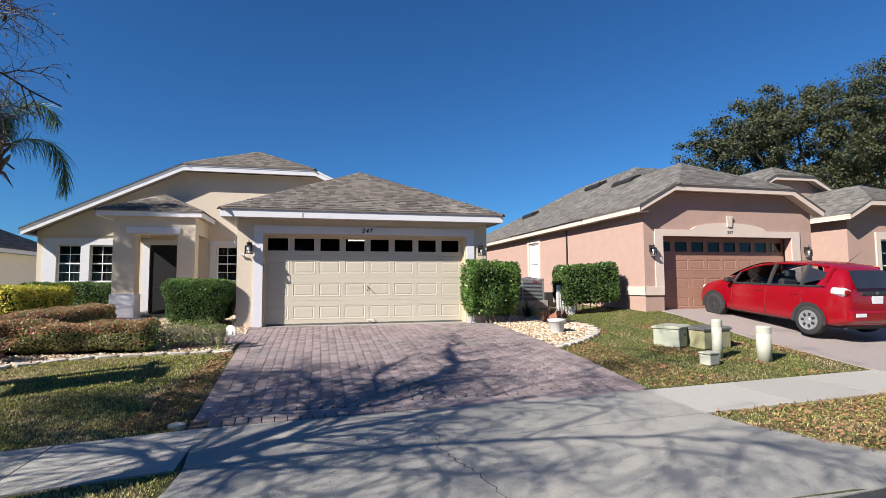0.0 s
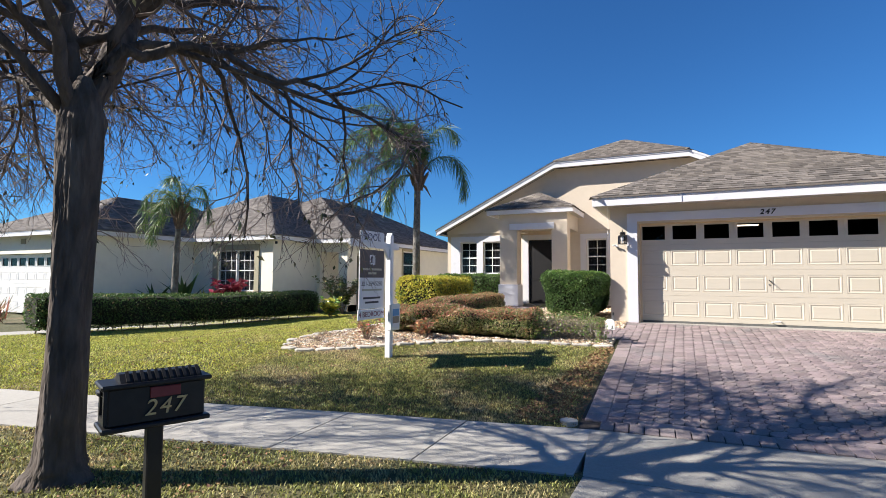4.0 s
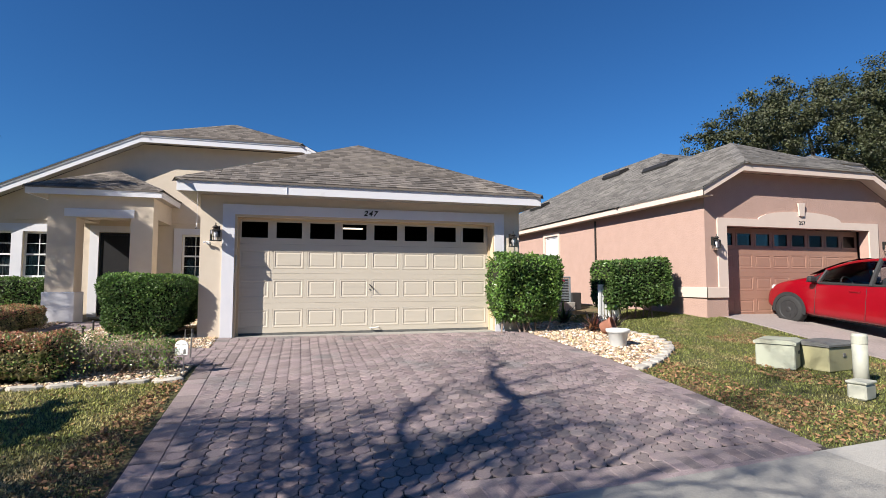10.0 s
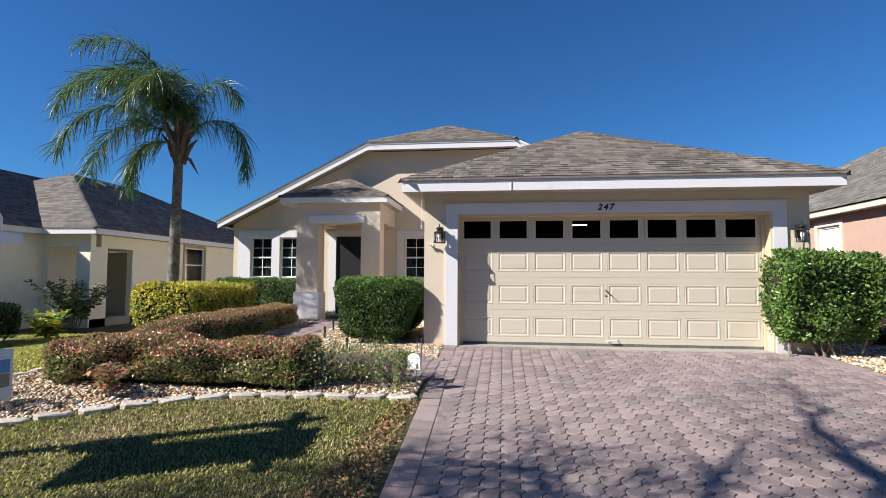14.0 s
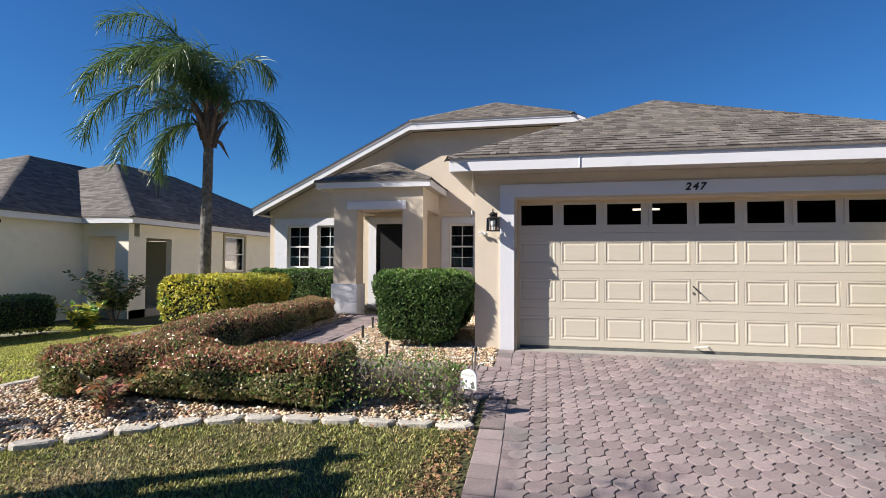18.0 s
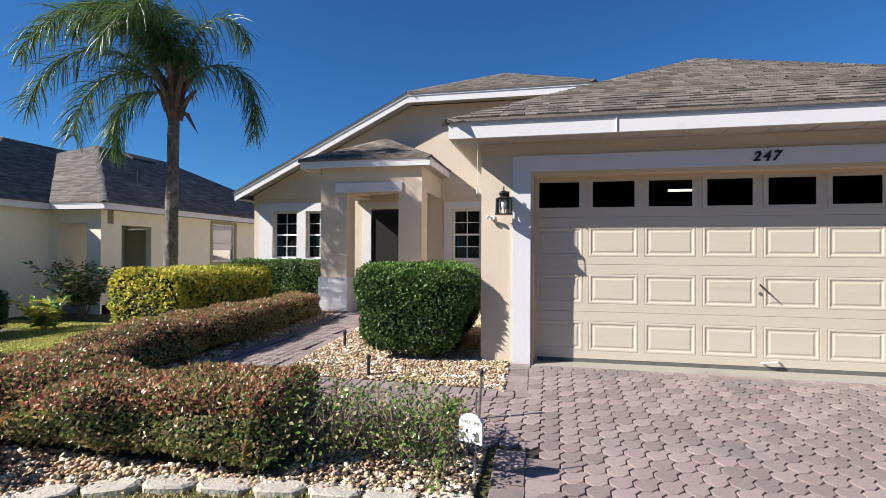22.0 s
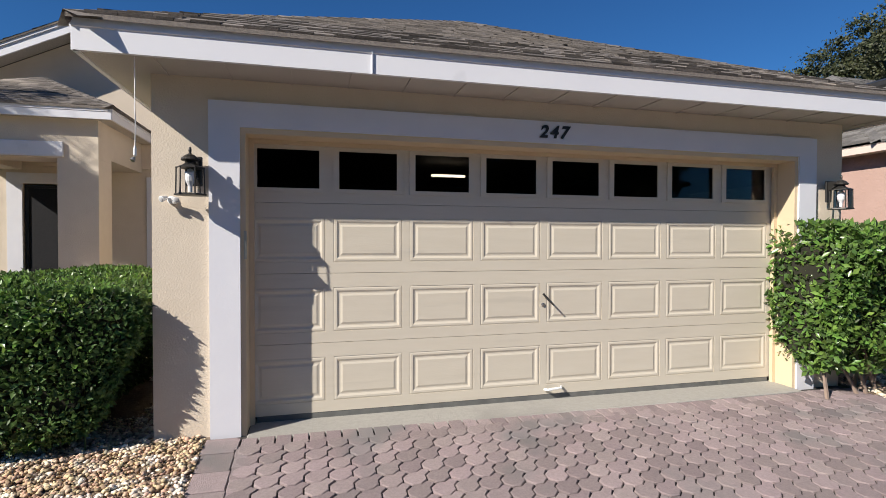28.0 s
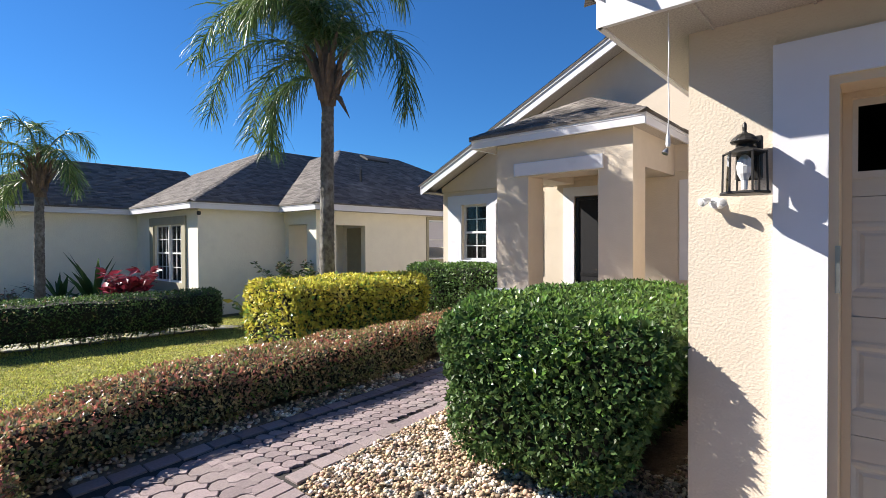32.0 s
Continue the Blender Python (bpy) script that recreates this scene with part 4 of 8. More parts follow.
# living wing: lower wall with openings, gable wall standing a little proud of it
WIN = [(-6.42, -5.76, 1.09, 2.26), (-5.52, -4.86, 1.09, 2.26), (-1.83, -1.17, 1.09, 2.26)]
DOORWAY = (-3.82, -2.9, 0.06, 2.28)
part("front_wall", pierced(bmesh.new(), -6.95, -0.37, -0.1, 2.56, WY, WY + 0.2, WIN + [DOORWAY]), CREAM, house)
part("gable_wall", prism(bmesh.new(), [(-6.95, 2.56), (5.62, 2.56), (5.62, 2.62), (1.35, 4.70), (-2.83, 4.70), (-6.95, 2.66)], WY - 0.045, WY + 0.2), CREAM, house)
for w in WIN:
    sash_window(house, *w[:2], *w[2:], WY + 0.03, curtain=CURTAIN_D)
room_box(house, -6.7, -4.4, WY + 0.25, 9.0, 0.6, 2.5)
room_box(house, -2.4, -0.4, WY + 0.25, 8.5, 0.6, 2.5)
part("window_surround", pierced(bmesh.new(), -6.79, -4.5, 0.86, 2.46, WY - 0.035, WY, WIN[:2]), WHITE, house)
part("window_surround", pierced(bmesh.new(), -2.03, -0.97, 0.86, 2.43, WY - 0.035, WY, WIN[2:]), WHITE, house)
for a, b in ((-6.46, -5.72), (-5.56, -4.82), (-1.87, -1.13)):
    part("window_sill", bx(a, b, WY - 0.06, WY + 0.06, 1.06, 1.092, 0.006), WHITE, house)
# front door with its dark storm door, and the white casing
part("door_casing", pierced(bmesh.new(), -4.03, -2.69, 0.05, 2.45, WY - 0.03, WY, [DOORWAY]), WHITE, house)
fd = part("front_door", frame_ring(bmesh.new(), -3.80, -2.92, 0.08, 2.26, 0.05, WY + 0.01, WY + 0.05), BLACK, house, "dark storm door with a screen, shut")
part("screen", bx(-3.75, -2.97, WY + 0.024, WY + 0.034, 0.13, 2.21), STORM, fd)
part("mid_rail", bx(-3.75, -2.97, WY + 0.018, WY + 0.042, 0.86, 0.92), BLACK, fd)
part("handle", tube(bmesh.new(), [(-3.03, WY + 0.01, 1.0), (-3.03, WY - 0.03, 1.02), (-3.03, WY - 0.03, 1.13), (-3.03, WY + 0.01, 1.15)], 0.008, 8), BRONZE, fd)
part("doorstep", bx(-3.95, -2.75, WY - 0.18, WY, 0.0, 0.062, 0.008), CONCRETE, house)

# porch: two square piers with pale bases, beam, lintel band, hipped roof
PY, PZ = 3.95, 3.12
part("porch_pier_left", bx(-4.26, -3.69, PY, PY + 0.45, 0.0, 2.46), CREAM, house)
part("porch_pier_right", bx(-2.58, -2.1, PY, PY + 0.45, 0.0, 2.46), CREAM, house)
part("pier_base_left", bx(-4.30, -3.65, PY - 0.04, PY + 0.49, -0.02, 0.74, 0.012), WHITE, house)
part("pier_base_right", bx(-2.62, -2.06, PY - 0.04, PY + 0.49, -0.02, 0.74, 0.012), WHITE, house)
part("porch_beam_front", bx(-4.26, -2.1, PY, PY + 0.45, 2.461, 2.985), CREAM, house)
part("porch_beam_right", bx(-2.55, -2.1, PY + 0.451, WY - 0.047, 2.5, 2.985), CREAM, house)
part("porch_beam_left", bx(-4.26, -3.81, PY + 0.451, WY - 0.047, 2.5, 2.985), CREAM, house)
part("porch_ceiling", bx(-3.8, -2.56, PY + 0.452, WY - 0.048, 2.62, 2.65), CREAM_SMOOTH, house)
part("lintel_band", bx(-3.93, -2.5, PY - 0.035, PY - 0.001, 2.475, 2.67, 0.006), WHITE, house)
for a, b, out in (((-4.66, 3.82, PZ), (-1.9, 3.82, PZ), (0, -1, 0)), ((-4.66, 3.82, PZ), (-4.66, WY - 0.05, PZ), (-1, 0, 0)), ((-1.9, 3.82, PZ), (-1.9, WY - 0.05, PZ), (1, 0, 0))):
    board(house, "porch_fascia", a, b, 0.15, 0.02, FASCIA, out)
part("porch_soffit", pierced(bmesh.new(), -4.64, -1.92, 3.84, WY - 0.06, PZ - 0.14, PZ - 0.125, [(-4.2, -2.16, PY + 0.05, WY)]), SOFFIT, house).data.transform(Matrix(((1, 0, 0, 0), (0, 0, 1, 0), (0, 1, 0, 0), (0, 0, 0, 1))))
P_AP = (-3.28, 5.22, 3.83)
slope(house, "porch_roof_front", (-4.69, 3.79, PZ + 0.015), (-1.87, 3.79, PZ + 0.015), P_AP, P_AP, SHINGLE_I, seed=7)
slope(house, "porch_roof_left", (-4.69, WY - 0.03, PZ + 0.015), (-4.69, 3.79, PZ + 0.015), P_AP, (-3.28, WY - 0.03, 3.83), SHINGLE_I, seed=8)
slope(house, "porch_roof_right", (-1.87, 3.79, PZ + 0.015), (-1.87, WY - 0.03, PZ + 0.015), (-3.28, WY - 0.03, 3.83), P_AP, SHINGLE_I, seed=9)
ridge_caps(house, (-4.69, 3.79, PZ + 0.015), P_AP, SHINGLE_I, 0.1)
ridge_caps(house, (-1.87, 3.79, PZ + 0.015), P_AP, SHINGLE_I, 0.1)

# main roof with its clipped gable
RX, RZ, RY = -0.75, 5.90, 7.37
LOW, MID, FY = (-7.22, 2.70), (-2.81, 4.87), 5.31
HI = (1.31, 4.87)
LOWR = (5.94, 2.66)


def rake(pts, name):
    bm = bmesh.new()
    prism(bm, [*pts, *[(x, z - 0.2) for x, z in pts[::-1]]], FY, FY + 0.03)
    part(name, bm, FASCIA, house)
    bm = bmesh.new()
    prism(bm, [*[(x, z + 0.012) for x, z in pts], *[(x, z - 0.055) for x, z in pts[::-1]]], FY - 0.018, FY - 0.001)
    part("rake_moulding", bm, FASCIA, house)
    bm = bmesh.new()
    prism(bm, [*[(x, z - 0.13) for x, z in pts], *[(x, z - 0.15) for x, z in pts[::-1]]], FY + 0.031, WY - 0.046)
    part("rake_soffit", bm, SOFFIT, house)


rake([LOW, MID, HI, (5.2, 3.02)], "rake_board")
slope(house, "main_roof_left", (LOW[0] - 0.03, 18.3, LOW[1] + 0.0), (LOW[0] - 0.03, FY - 0.03, LOW[1] + 0.0), (MID[0], FY - 0.03, MID[1] + 0.02), (MID[0], 18.3, MID[1] + 0.02), SHINGLE_I, seed=11, widths=(0.12, 0.32))
slope(house, "main_roof_left_upper", (MID[0], 18.3, MID[1] + 0.02), (MID[0], FY - 0.03, MID[1] + 0.02), (RX, RY, RZ), (RX, 18.3, RZ), SHINGLE_I, seed=12, widths=(0.12, 0.32))
slope(house, "main_roof_right", (LOWR[0], FY + 0.6, LOWR[1] + 0.02), (LOWR[0], 18.3, LOWR[1] + 0.02), (HI[0], 18.3, HI[1] + 0.02), (HI[0], FY - 0.03, HI[1] + 0.02), SHINGLE_I, seed=13, widths=(0.12, 0.32))
slope(house, "main_roof_right_upper", (HI[0], FY - 0.03, HI[1] + 0.02), (HI[0], 18.3, HI[1] + 0.02), (RX, 18.3, RZ), (RX, RY, RZ), SHINGLE_I, seed=14, widths=(0.12, 0.32))
slope(house, "main_roof_front", (MID[0], FY - 0.04, MID[1] + 0.02), (HI[0], FY - 0.04, HI[1] + 0.02), (RX, RY, RZ), (RX, RY, RZ), SHINGLE_I, seed=15)
ridge_caps(house, (MID[0], FY - 0.04, MID[1] + 0.02), (RX, RY, RZ), SHINGLE_I, 0.1)
ridge_caps(house, (HI[0], FY - 0.04, HI[1] + 0.02), (RX, RY, RZ), SHINGLE_I, 0.1)
part("gable_back", prism(bmesh.new(), [(-6.95, 2.56), (5.62, 2.56), (RX, RZ - 0.15)], 18.0, 18.2), CREAM, house)
board(house, "fascia", (LOW[0], FY, LOW[1]), (LOW[0], 18.3, LOW[1]), 0.165, 0.02, FASCIA, (-1, 0, 0))
part("soffit_side", bx(LOW[0] + 0.02, -6.951, FY + 0.04, 18.2, 2.53, 2.55), SOFFIT, house)
# ---- the charcoal-roofed cream house next door ----
nb = thing("house", "pale cream stucco bungalow with charcoal shingle roof", "house")
NZ, NB = 2.55, -0.45
part("bay_front_wall", pierced(bmesh.new(), -17.6, -13.02, NB, 2.45, 3.05, 3.25, [(-15.93, -13.93, 0.39, 2.0)]), TAN, nb)
part("bay_side_wall", bx(-13.22, -13.02, 3.25, 5.6, NB, 2.45), TAN, nb)
part("porch_back_wall", pierced(bmesh.new(), -13.02, -11.6, NB, 2.45, 7.6, 7.8, [(-12.7, -11.75, -0.2, 1.95)]), TAN, nb)
part("porch_beam", bx(-13.02, -11.4, 5.55, 5.75, 2.0, 2.45), TAN, nb)
part("porch_post", bx(-11.85, -11.4, 5.55, 5.95, NB, 2.0), TAN, nb)
part("porch_side_wall", bx(-13.02, -12.85, 5.6, 7.6, NB, 2.45), TAN, nb)
part("right_wall", pierced(bmesh.new(), 5.951, 17.5, NB, 2.45, -11.6, -11.4, [(6.22, 7.3, NB - 0.1, 1.98), (10.08, 11.4, 0.86, 2.26)], "y"), TAN, nb)
part("porch_floor", bx(-13.0, -11.4, 5.6, 7.8, NB, -0.2), CONCRETE, nb)
part("entry_door", bx(-12.68, -11.77, 7.62, 7.68, -0.2, 1.93, 0.01), OLIVE, nb, "dull green front door in shade")
part("back_wall", pierced(bmesh.new(), -24.5, -11.6, NB, 2.45, 17.5, 17.7, []), TAN, nb)
part("left_wall", bx(-24.5, -24.3, -1.0, 17.5, NB, 2.45), TAN, nb)
# wide window of the bay with its olive surround
part("bay_window_surround", pierced(bmesh.new(), -16.2, -13.7, 0.12, 2.22, 3.0, 3.05, [(-15.93, -13.93, 0.39, 2.0)]), OLIVE, nb)
for a, b in ((-15.93, -14.95), (-14.91, -13.93)):
    sash_window(nb, a, b, 0.39, 2.0, 3.07, cols=3, upper=2, lower=2, curtain=CURTAIN)
part("mullion", bx(-14.95, -14.91, 3.06, 3.2, 0.39, 2.0), PLASTIC_W, nb)
room_box(nb, -17.0, -13.3, 3.4, 6.5, 0.0, 2.4)
# side window
sw = part("side_window", pierced(bmesh.new(), 10.0, 11.48, 0.78, 2.34, -11.4, -11.36, [(10.1, 11.38, 0.88, 2.24)], "y"), OLIVE, nb)
part("frame", pierced(bmesh.new(), 10.1, 11.38, 0.88, 2.24, -11.46, -11.41, [(10.15, 11.33, 0.93, 1.54), (10.15, 11.33, 1.58, 2.19)], "y"), PLASTIC_W, sw)
part("pane", bx(-11.45, -11.445, 10.15, 11.33, 0.93, 2.19), LAMPGLASS, sw).visible_shadow = False
part("blind", bx(-11.475, -11.46, 10.16, 11.32, 1.3, 2.18), SIGNWHITE, sw)
# garage wing standing forward
part("wing_side_wall", bx(-17.6, -17.4, -1.3, 3.05, NB, 2.45), TAN, nb)
part("wing_front_wall", pierced(bmesh.new(), -24.5, -17.4, NB, 2.45, -1.5, -1.3, [(-23.0, -18.2, -0.6, 1.75)]), TAN, nb)
part("wing_door_surround", pierced(bmesh.new(), -23.3, -17.95, -0.5, 1.98, -1.54, -1.5, [(-23.0, -18.2, -0.6, 1.75)]), TAN, nb)
garage_door(nb, -20.6, -1.36, -0.4, 4.76, 2.14, PLASTIC_W)
part("vent_plate", bx(-20.75, -20.45, -1.53, -1.5, 2.1, 2.3, 0.01), OLIVE, nb)
room_box(nb, -24.0, -17.7, -1.2, 2.5, -0.4, 2.3)
# roof: eaves boards and hipped slopes
EB = NZ - 0.02
C1, C2, C3, C4 = (-12.72, 2.75), (-17.1, 2.75), (-12.72, 5.22), (-10.95, 5.22)
for a, b, out in (((C2[0], C2[1]), (C1[0], C1[1]), (0, -1, 0)), ((C1[0], C1[1]), (C3[0], C3[1]), (1, 0, 0)), ((C3[0], C3[1]), (C4[0], C4[1]), (0, -1, 0)), ((C4[0], C4[1]), (-10.95, 17.9), (1, 0, 0)), ((-17.1, -1.85), (-17.1, 2.75), (1, 0, 0)), ((-24.8, -1.85), (-17.1, -1.85), (0, -1, 0))):
    board(nb, "fascia", (*a, EB), (*b, EB), 0.17, 0.02, FASCIA, out)
part("soffit", pierced(bmesh.new(), -17.1, -12.74, 2.77, 3.05, EB - 0.16, EB - 0.15, []), SOFFIT, nb).data.transform(Matrix(((1, 0, 0, 0), (0, 0, 1, 0), (0, 1, 0, 0), (0, 0, 0, 1))))
part("soffit", bx(-13.02, -10.97, 5.24, 5.55, EB - 0.16, EB - 0.15), SOFFIT, nb)
part("soffit", bx(-11.39, -10.97, 5.56, 17.8, EB - 0.16, EB - 0.15), SOFFIT, nb)
part("soffit", bx(-17.39, -17.12, -1.83, 2.75, EB - 0.16, EB - 0.15), SOFFIT, nb)
M = 0.47
R1 = (-18.55, 8.35, NZ + 5.75 * M)
R2 = (-16.9, 10.6, NZ + 5.95 * M)
kw = dict(widths=(0.13, 0.34), expo=0.14)
slope(nb, "roof_bay_front", (-24.3, 2.72, NZ), (-12.69, 2.72, NZ), R1, R1, SHINGLE_D, seed=21, **kw)
slope(nb, "roof_bay_right", (-12.69, 2.72, NZ), (-12.69, 14.0, NZ), (R1[0], 14.0, R1[2]), R1, SHINGLE_D, seed=22, **kw)
slope(nb, "roof_rear_front", (-22.8, 5.19, NZ), (-10.92, 5.19, NZ), R2, R2, SHINGLE_D, seed=23, **kw)
slope(nb, "roof_rear_right", (-10.92, 5.19, NZ), (-10.92, 17.9, NZ), (R2[0], 14.0, R2[2]), R2, SHINGLE_D, seed=24, **kw)
slope(nb, "roof_wing_front", (-24.8, -1.88, NZ), (-17.07, -1.88, NZ), (-20.94, 1.98, NZ + 3.86 * M), (-20.94, 1.98, NZ + 3.86 * M), SHINGLE_D, seed=25, **kw)
slope(nb, "roof_wing_right", (-17.07, -1.88, NZ), (-17.07, 6.0, NZ), (-20.94, 6.0, NZ + 3.86 * M), (-20.94, 1.98, NZ + 3.86 * M), SHINGLE_D, seed=26, **kw)
slope(nb, "roof_wing_left", (-24.8, 6.0, NZ), (-24.8, -1.88, NZ), (-20.94, 1.98, NZ + 3.86 * M), (-20.94, 6.0, NZ + 3.86 * M), SHINGLE_D, seed=27, **kw)
slope(nb, "roof_back_left", (-24.8, 17.9, NZ), (-24.8, 3.0, NZ), R1, (R1[0], 14, R1[2]), SHINGLE_D, seed=28, **kw)
for a, b in (((-12.69, 2.72, NZ), R1), ((-10.92, 5.19, NZ), R2), ((-17.07, -1.88, NZ), (-20.94, 1.98, NZ + 3.86 * M)), ((-24.3, 2.72, NZ), R1)):
    ridge_caps(nb, a, b, SHINGLE_D)
part("roof_vent", prism(bmesh.new(), [(-16.45, 5.1), (-15.95, 4.87), (-15.9, 4.97), (-16.1, 5.09), (-16.42, 5.22)], 11.3, 12.5), BLACK_MATT, nb)
part("vent_pipe", tube(bmesh.new(), [(-13.0, 8.5, 3.4), (-13.0, 8.5, 3.95)], 0.04, 8), BRONZE, nb)
part("security_camera", bx(-12.86, -12.78, 2.95, 3.04, 2.2, 2.3, 0.02), BLACK_MATT, nb)

# a further roof beyond it
far = thing("house", "distant bungalow with charcoal roof beyond the cream house", "house")
part("wall", bx(-42, -28, 4, 16, -0.6, 2.3), TAN, far)
slope(far, "roof_front", (-42.4, 3.6, 2.35), (-27.6, 3.6, 2.35), (-33, 9.5, 5.2), (-37, 9.5, 5.2), SHINGLE_D, seed=31, **kw)
slope(far, "roof_right", (-27.6, 3.6, 2.35), (-27.6, 16.4, 2.35), (-33, 10, 5.2), (-33, 9.5, 5.2), SHINGLE_D, seed=32, **kw)
board(far, "fascia", (-42.4, 3.62, 2.33), (-27.6, 3.62, 2.33), 0.17, 0.02, FASCIA)

# ---- the salmon house on the other side ----
pk = thing("house", "salmon stucco bungalow with grey shingle roof and pale trim", "house")
PB = -0.1
part("garage_front_wall", pierced(bmesh.new(), 10.15, 15.95, PB, 2.9, -0.1, 0.12, [(10.74, 15.18, -0.3, 2.27)]), PINK, pk)
part("left_wall", pierced(bmesh.new(), 0.12, 18, PB, 2.9, 10.15, 10.35, [(6.7, 7.7, 0.95, 2.62)], "y"), PINK, pk)
part("garage_right_wall", bx(15.75, 15.95, 0.12, 5.0, PB, 2.9), PINK, pk)
part("gable_wall", prism(bmesh.new(), [(10.15, 2.9), (15.95, 2.9), (15.95, 3.0), (14.98, 3.535), (10.99, 3.535), (10.15, 3.08)], -0.1, 0.12), PINK, pk)
OUT = [(10.48, 0.85), (10.74, 0.85), (10.74, 2.27), (15.18, 2.27), (15.18, 0.85), (15.48, 0.85), (15.48, 2.45), (14.25, 2.45)]
OUT += [(12.96 + 1.28 * math.cos(a), 2.45 + 0.22 * math.sin(a)) for a in (math.pi * k / 14 for k in range(1, 14))]
OUT += [(11.67, 2.45), (10.48, 2.45)]
part("arched_surround", prism(bmesh.new(), OUT, -0.135, -0.1), PINK_TRIM, pk)
part("keystone", prism(bmesh.new(), [(12.89, 2.56), (13.03, 2.56), (13.06, 2.88), (12.86, 2.88)], -0.17, -0.135), PINK_TRIM, pk)
part("belt_band_front", bx(10.12, 10.74, -0.14, -0.1, 0.62, 0.86, 0.006), PINK_TRIM, pk)
part("belt_band_side", bx(10.11, 10.15, -0.14, 0.75, 0.62, 0.86, 0.006), PINK_TRIM, pk)
garage_door(pk, 12.96, 0.2, 0.16, 4.5, 2.11, PINK_DOOR)
room_box(pk, 10.4, 15.7, 0.27, 4.0, 0.0, 2.5)
digits("257", 0.12, BRONZE, (12.98, -0.138, 2.36), pk, extrude=0.004, spacing=1.1)
lw = part("side_window", pierced(bmesh.new(), 6.58, 7.82, 0.85, 2.75, 10.11, 10.15, [(6.7, 7.7, 0.95, 2.62)], "y"), PINK_TRIM, pk)
part("frame", pierced(bmesh.new(), 6.7, 7.7, 0.95, 2.62, 10.17, 10.23, [(6.76, 7.64, 1.0, 1.76), (6.76, 7.64, 1.82, 2.56)], "y"), PLASTIC_W, lw)
# no glass here: the white sheet stands in for pale sky reflection
part("blind", bx(10.2, 10.215, 6.765, 7.635, 1.005, 2.555), SIGNWHITE, lw, "pale drawn blind whose white stands in for reflected sky")
part("downpipe", tube(bmesh.new(), [(10.12, 4.3, 2.85), (10.12, 4.3, 0.1)], 0.03, 8), BRONZE, pk)
# right-hand wing with a second clipped gable, and the entry between
part("entry_wall", bx(15.96, 19.6, 3.0, 3.2, PB, 3.3), PINK, pk)
part("wing_wall", pierced(bmesh.new(), 18.8, 24.5, PB, 3.2, 1.0, 1.2, [(20.2, 22.4, 0.6, 2.4)]), PINK, pk)
part("wing_side", bx(18.8, 19.0, 1.2, 3.0, PB, 3.2), PINK, pk)
part("wing_window_surround", pierced(bmesh.new(), 20.0, 22.6, 0.4, 2.65, 0.95, 1.0, [(20.2, 22.4, 0.6, 2.4)]), PINK_TRIM, pk)
sash_window(pk, 20.2, 22.4, 0.6, 2.4, 1.03, cols=4)
part("upper_gable", prism(bmesh.new(), [(18.95, 3.2), (22.4, 3.2), (22.4, 4.62), (21.3, 5.15), (19.5, 5.15), (18.95, 4.85)], 4.5, 4.7), PINK, pk)
EP = 3.06


def rake_pk(pts, y, dy):
    bm = bmesh.new()
    prism(bm, [*pts, *[(x, z - 0.17) for x, z in pts[::-1]]], y, y + 0.03)
    part("rake_board", bm, PINK_TRIM, pk)
    bm = bmesh.new()
    prism(bm, [*[(x, z - 0.12) for x, z in pts], *[(x, z - 0.14) for x, z in pts[::-1]]], y + 0.031, y + dy)
    part("rake_soffit", bm, PINK_TRIM, pk)


rake_pk([(9.85, EP), (10.98, 3.68), (14.98, 3.68), (16.1, EP)], -0.42, 0.31)
board(pk, "fascia", (9.85, -0.42, EP), (9.85, 18.4, EP), 0.17, 0.02, PINK_TRIM, (-1, 0, 0))
part("soffit", bx(9.87, 10.149, -0.38, 18.3, EP - 0.16, EP - 0.145), PINK_TRIM, pk)
PA = (13.08, 1.98, 4.92)
gw = dict(widths=(0.13, 0.32), expo=0.14)
slope(pk, "roof_gable_left", (9.82, 9.0, EP), (9.82, -0.45, EP), (10.98, -0.45, 3.7), (10.98, 9.0, 3.7), SHINGLE_G, seed=41, **gw)
slope(pk, "roof_gable_left_upper", (10.98, 9.0, 3.7), (10.98, -0.45, 3.7), PA, (PA[0], 9.0, PA[2]), SHINGLE_G, seed=42, **gw)
slope(pk, "roof_gable_front", (10.98, -0.46, 3.7), (14.98, -0.46, 3.7), PA, PA, SHINGLE_G, seed=43, **gw)
slope(pk, "roof_gable_right_upper", (14.98, -0.45, 3.7), (14.98, 9.0, 3.7), (PA[0], 9.0, PA[2]), PA, SHINGLE_G, seed=44, **gw)
slope(pk, "roof_gable_right", (16.14, -0.45, EP), (16.14, 9.0, EP), (14.98, 9.0, 3.7), (14.98, -0.45, 3.7), SHINGLE_G, seed=45, **gw)
MR = (15.7, 8.1, 6.3)
slope(pk, "roof_main_left", (9.82, 18.4, EP), (9.82, 2.6, EP), MR, (15.7, 13.0, 6.3), SHINGLE_G, seed=46, **gw)
slope(pk, "roof_main_front", (9.82, 2.6, EP), (25.0, 2.6, EP), (18.0, 8.1, 6.3), MR, SHINGLE_G, seed=47, **gw)
slope(pk, "roof_wing_left", (18.45, 7.0, 3.19), (18.45, 0.57, 3.19), (19.4, 0.57, 3.71), (19.4, 7.0, 3.71), SHINGLE_G, seed=48, **gw)
slope(pk, "roof_wing_left_upper", (19.4, 7.0, 3.71), (19.4, 0.57, 3.71), (21.6, 2.6, 4.65), (21.6, 7.0, 4.65), SHINGLE_G, seed=52, **gw)
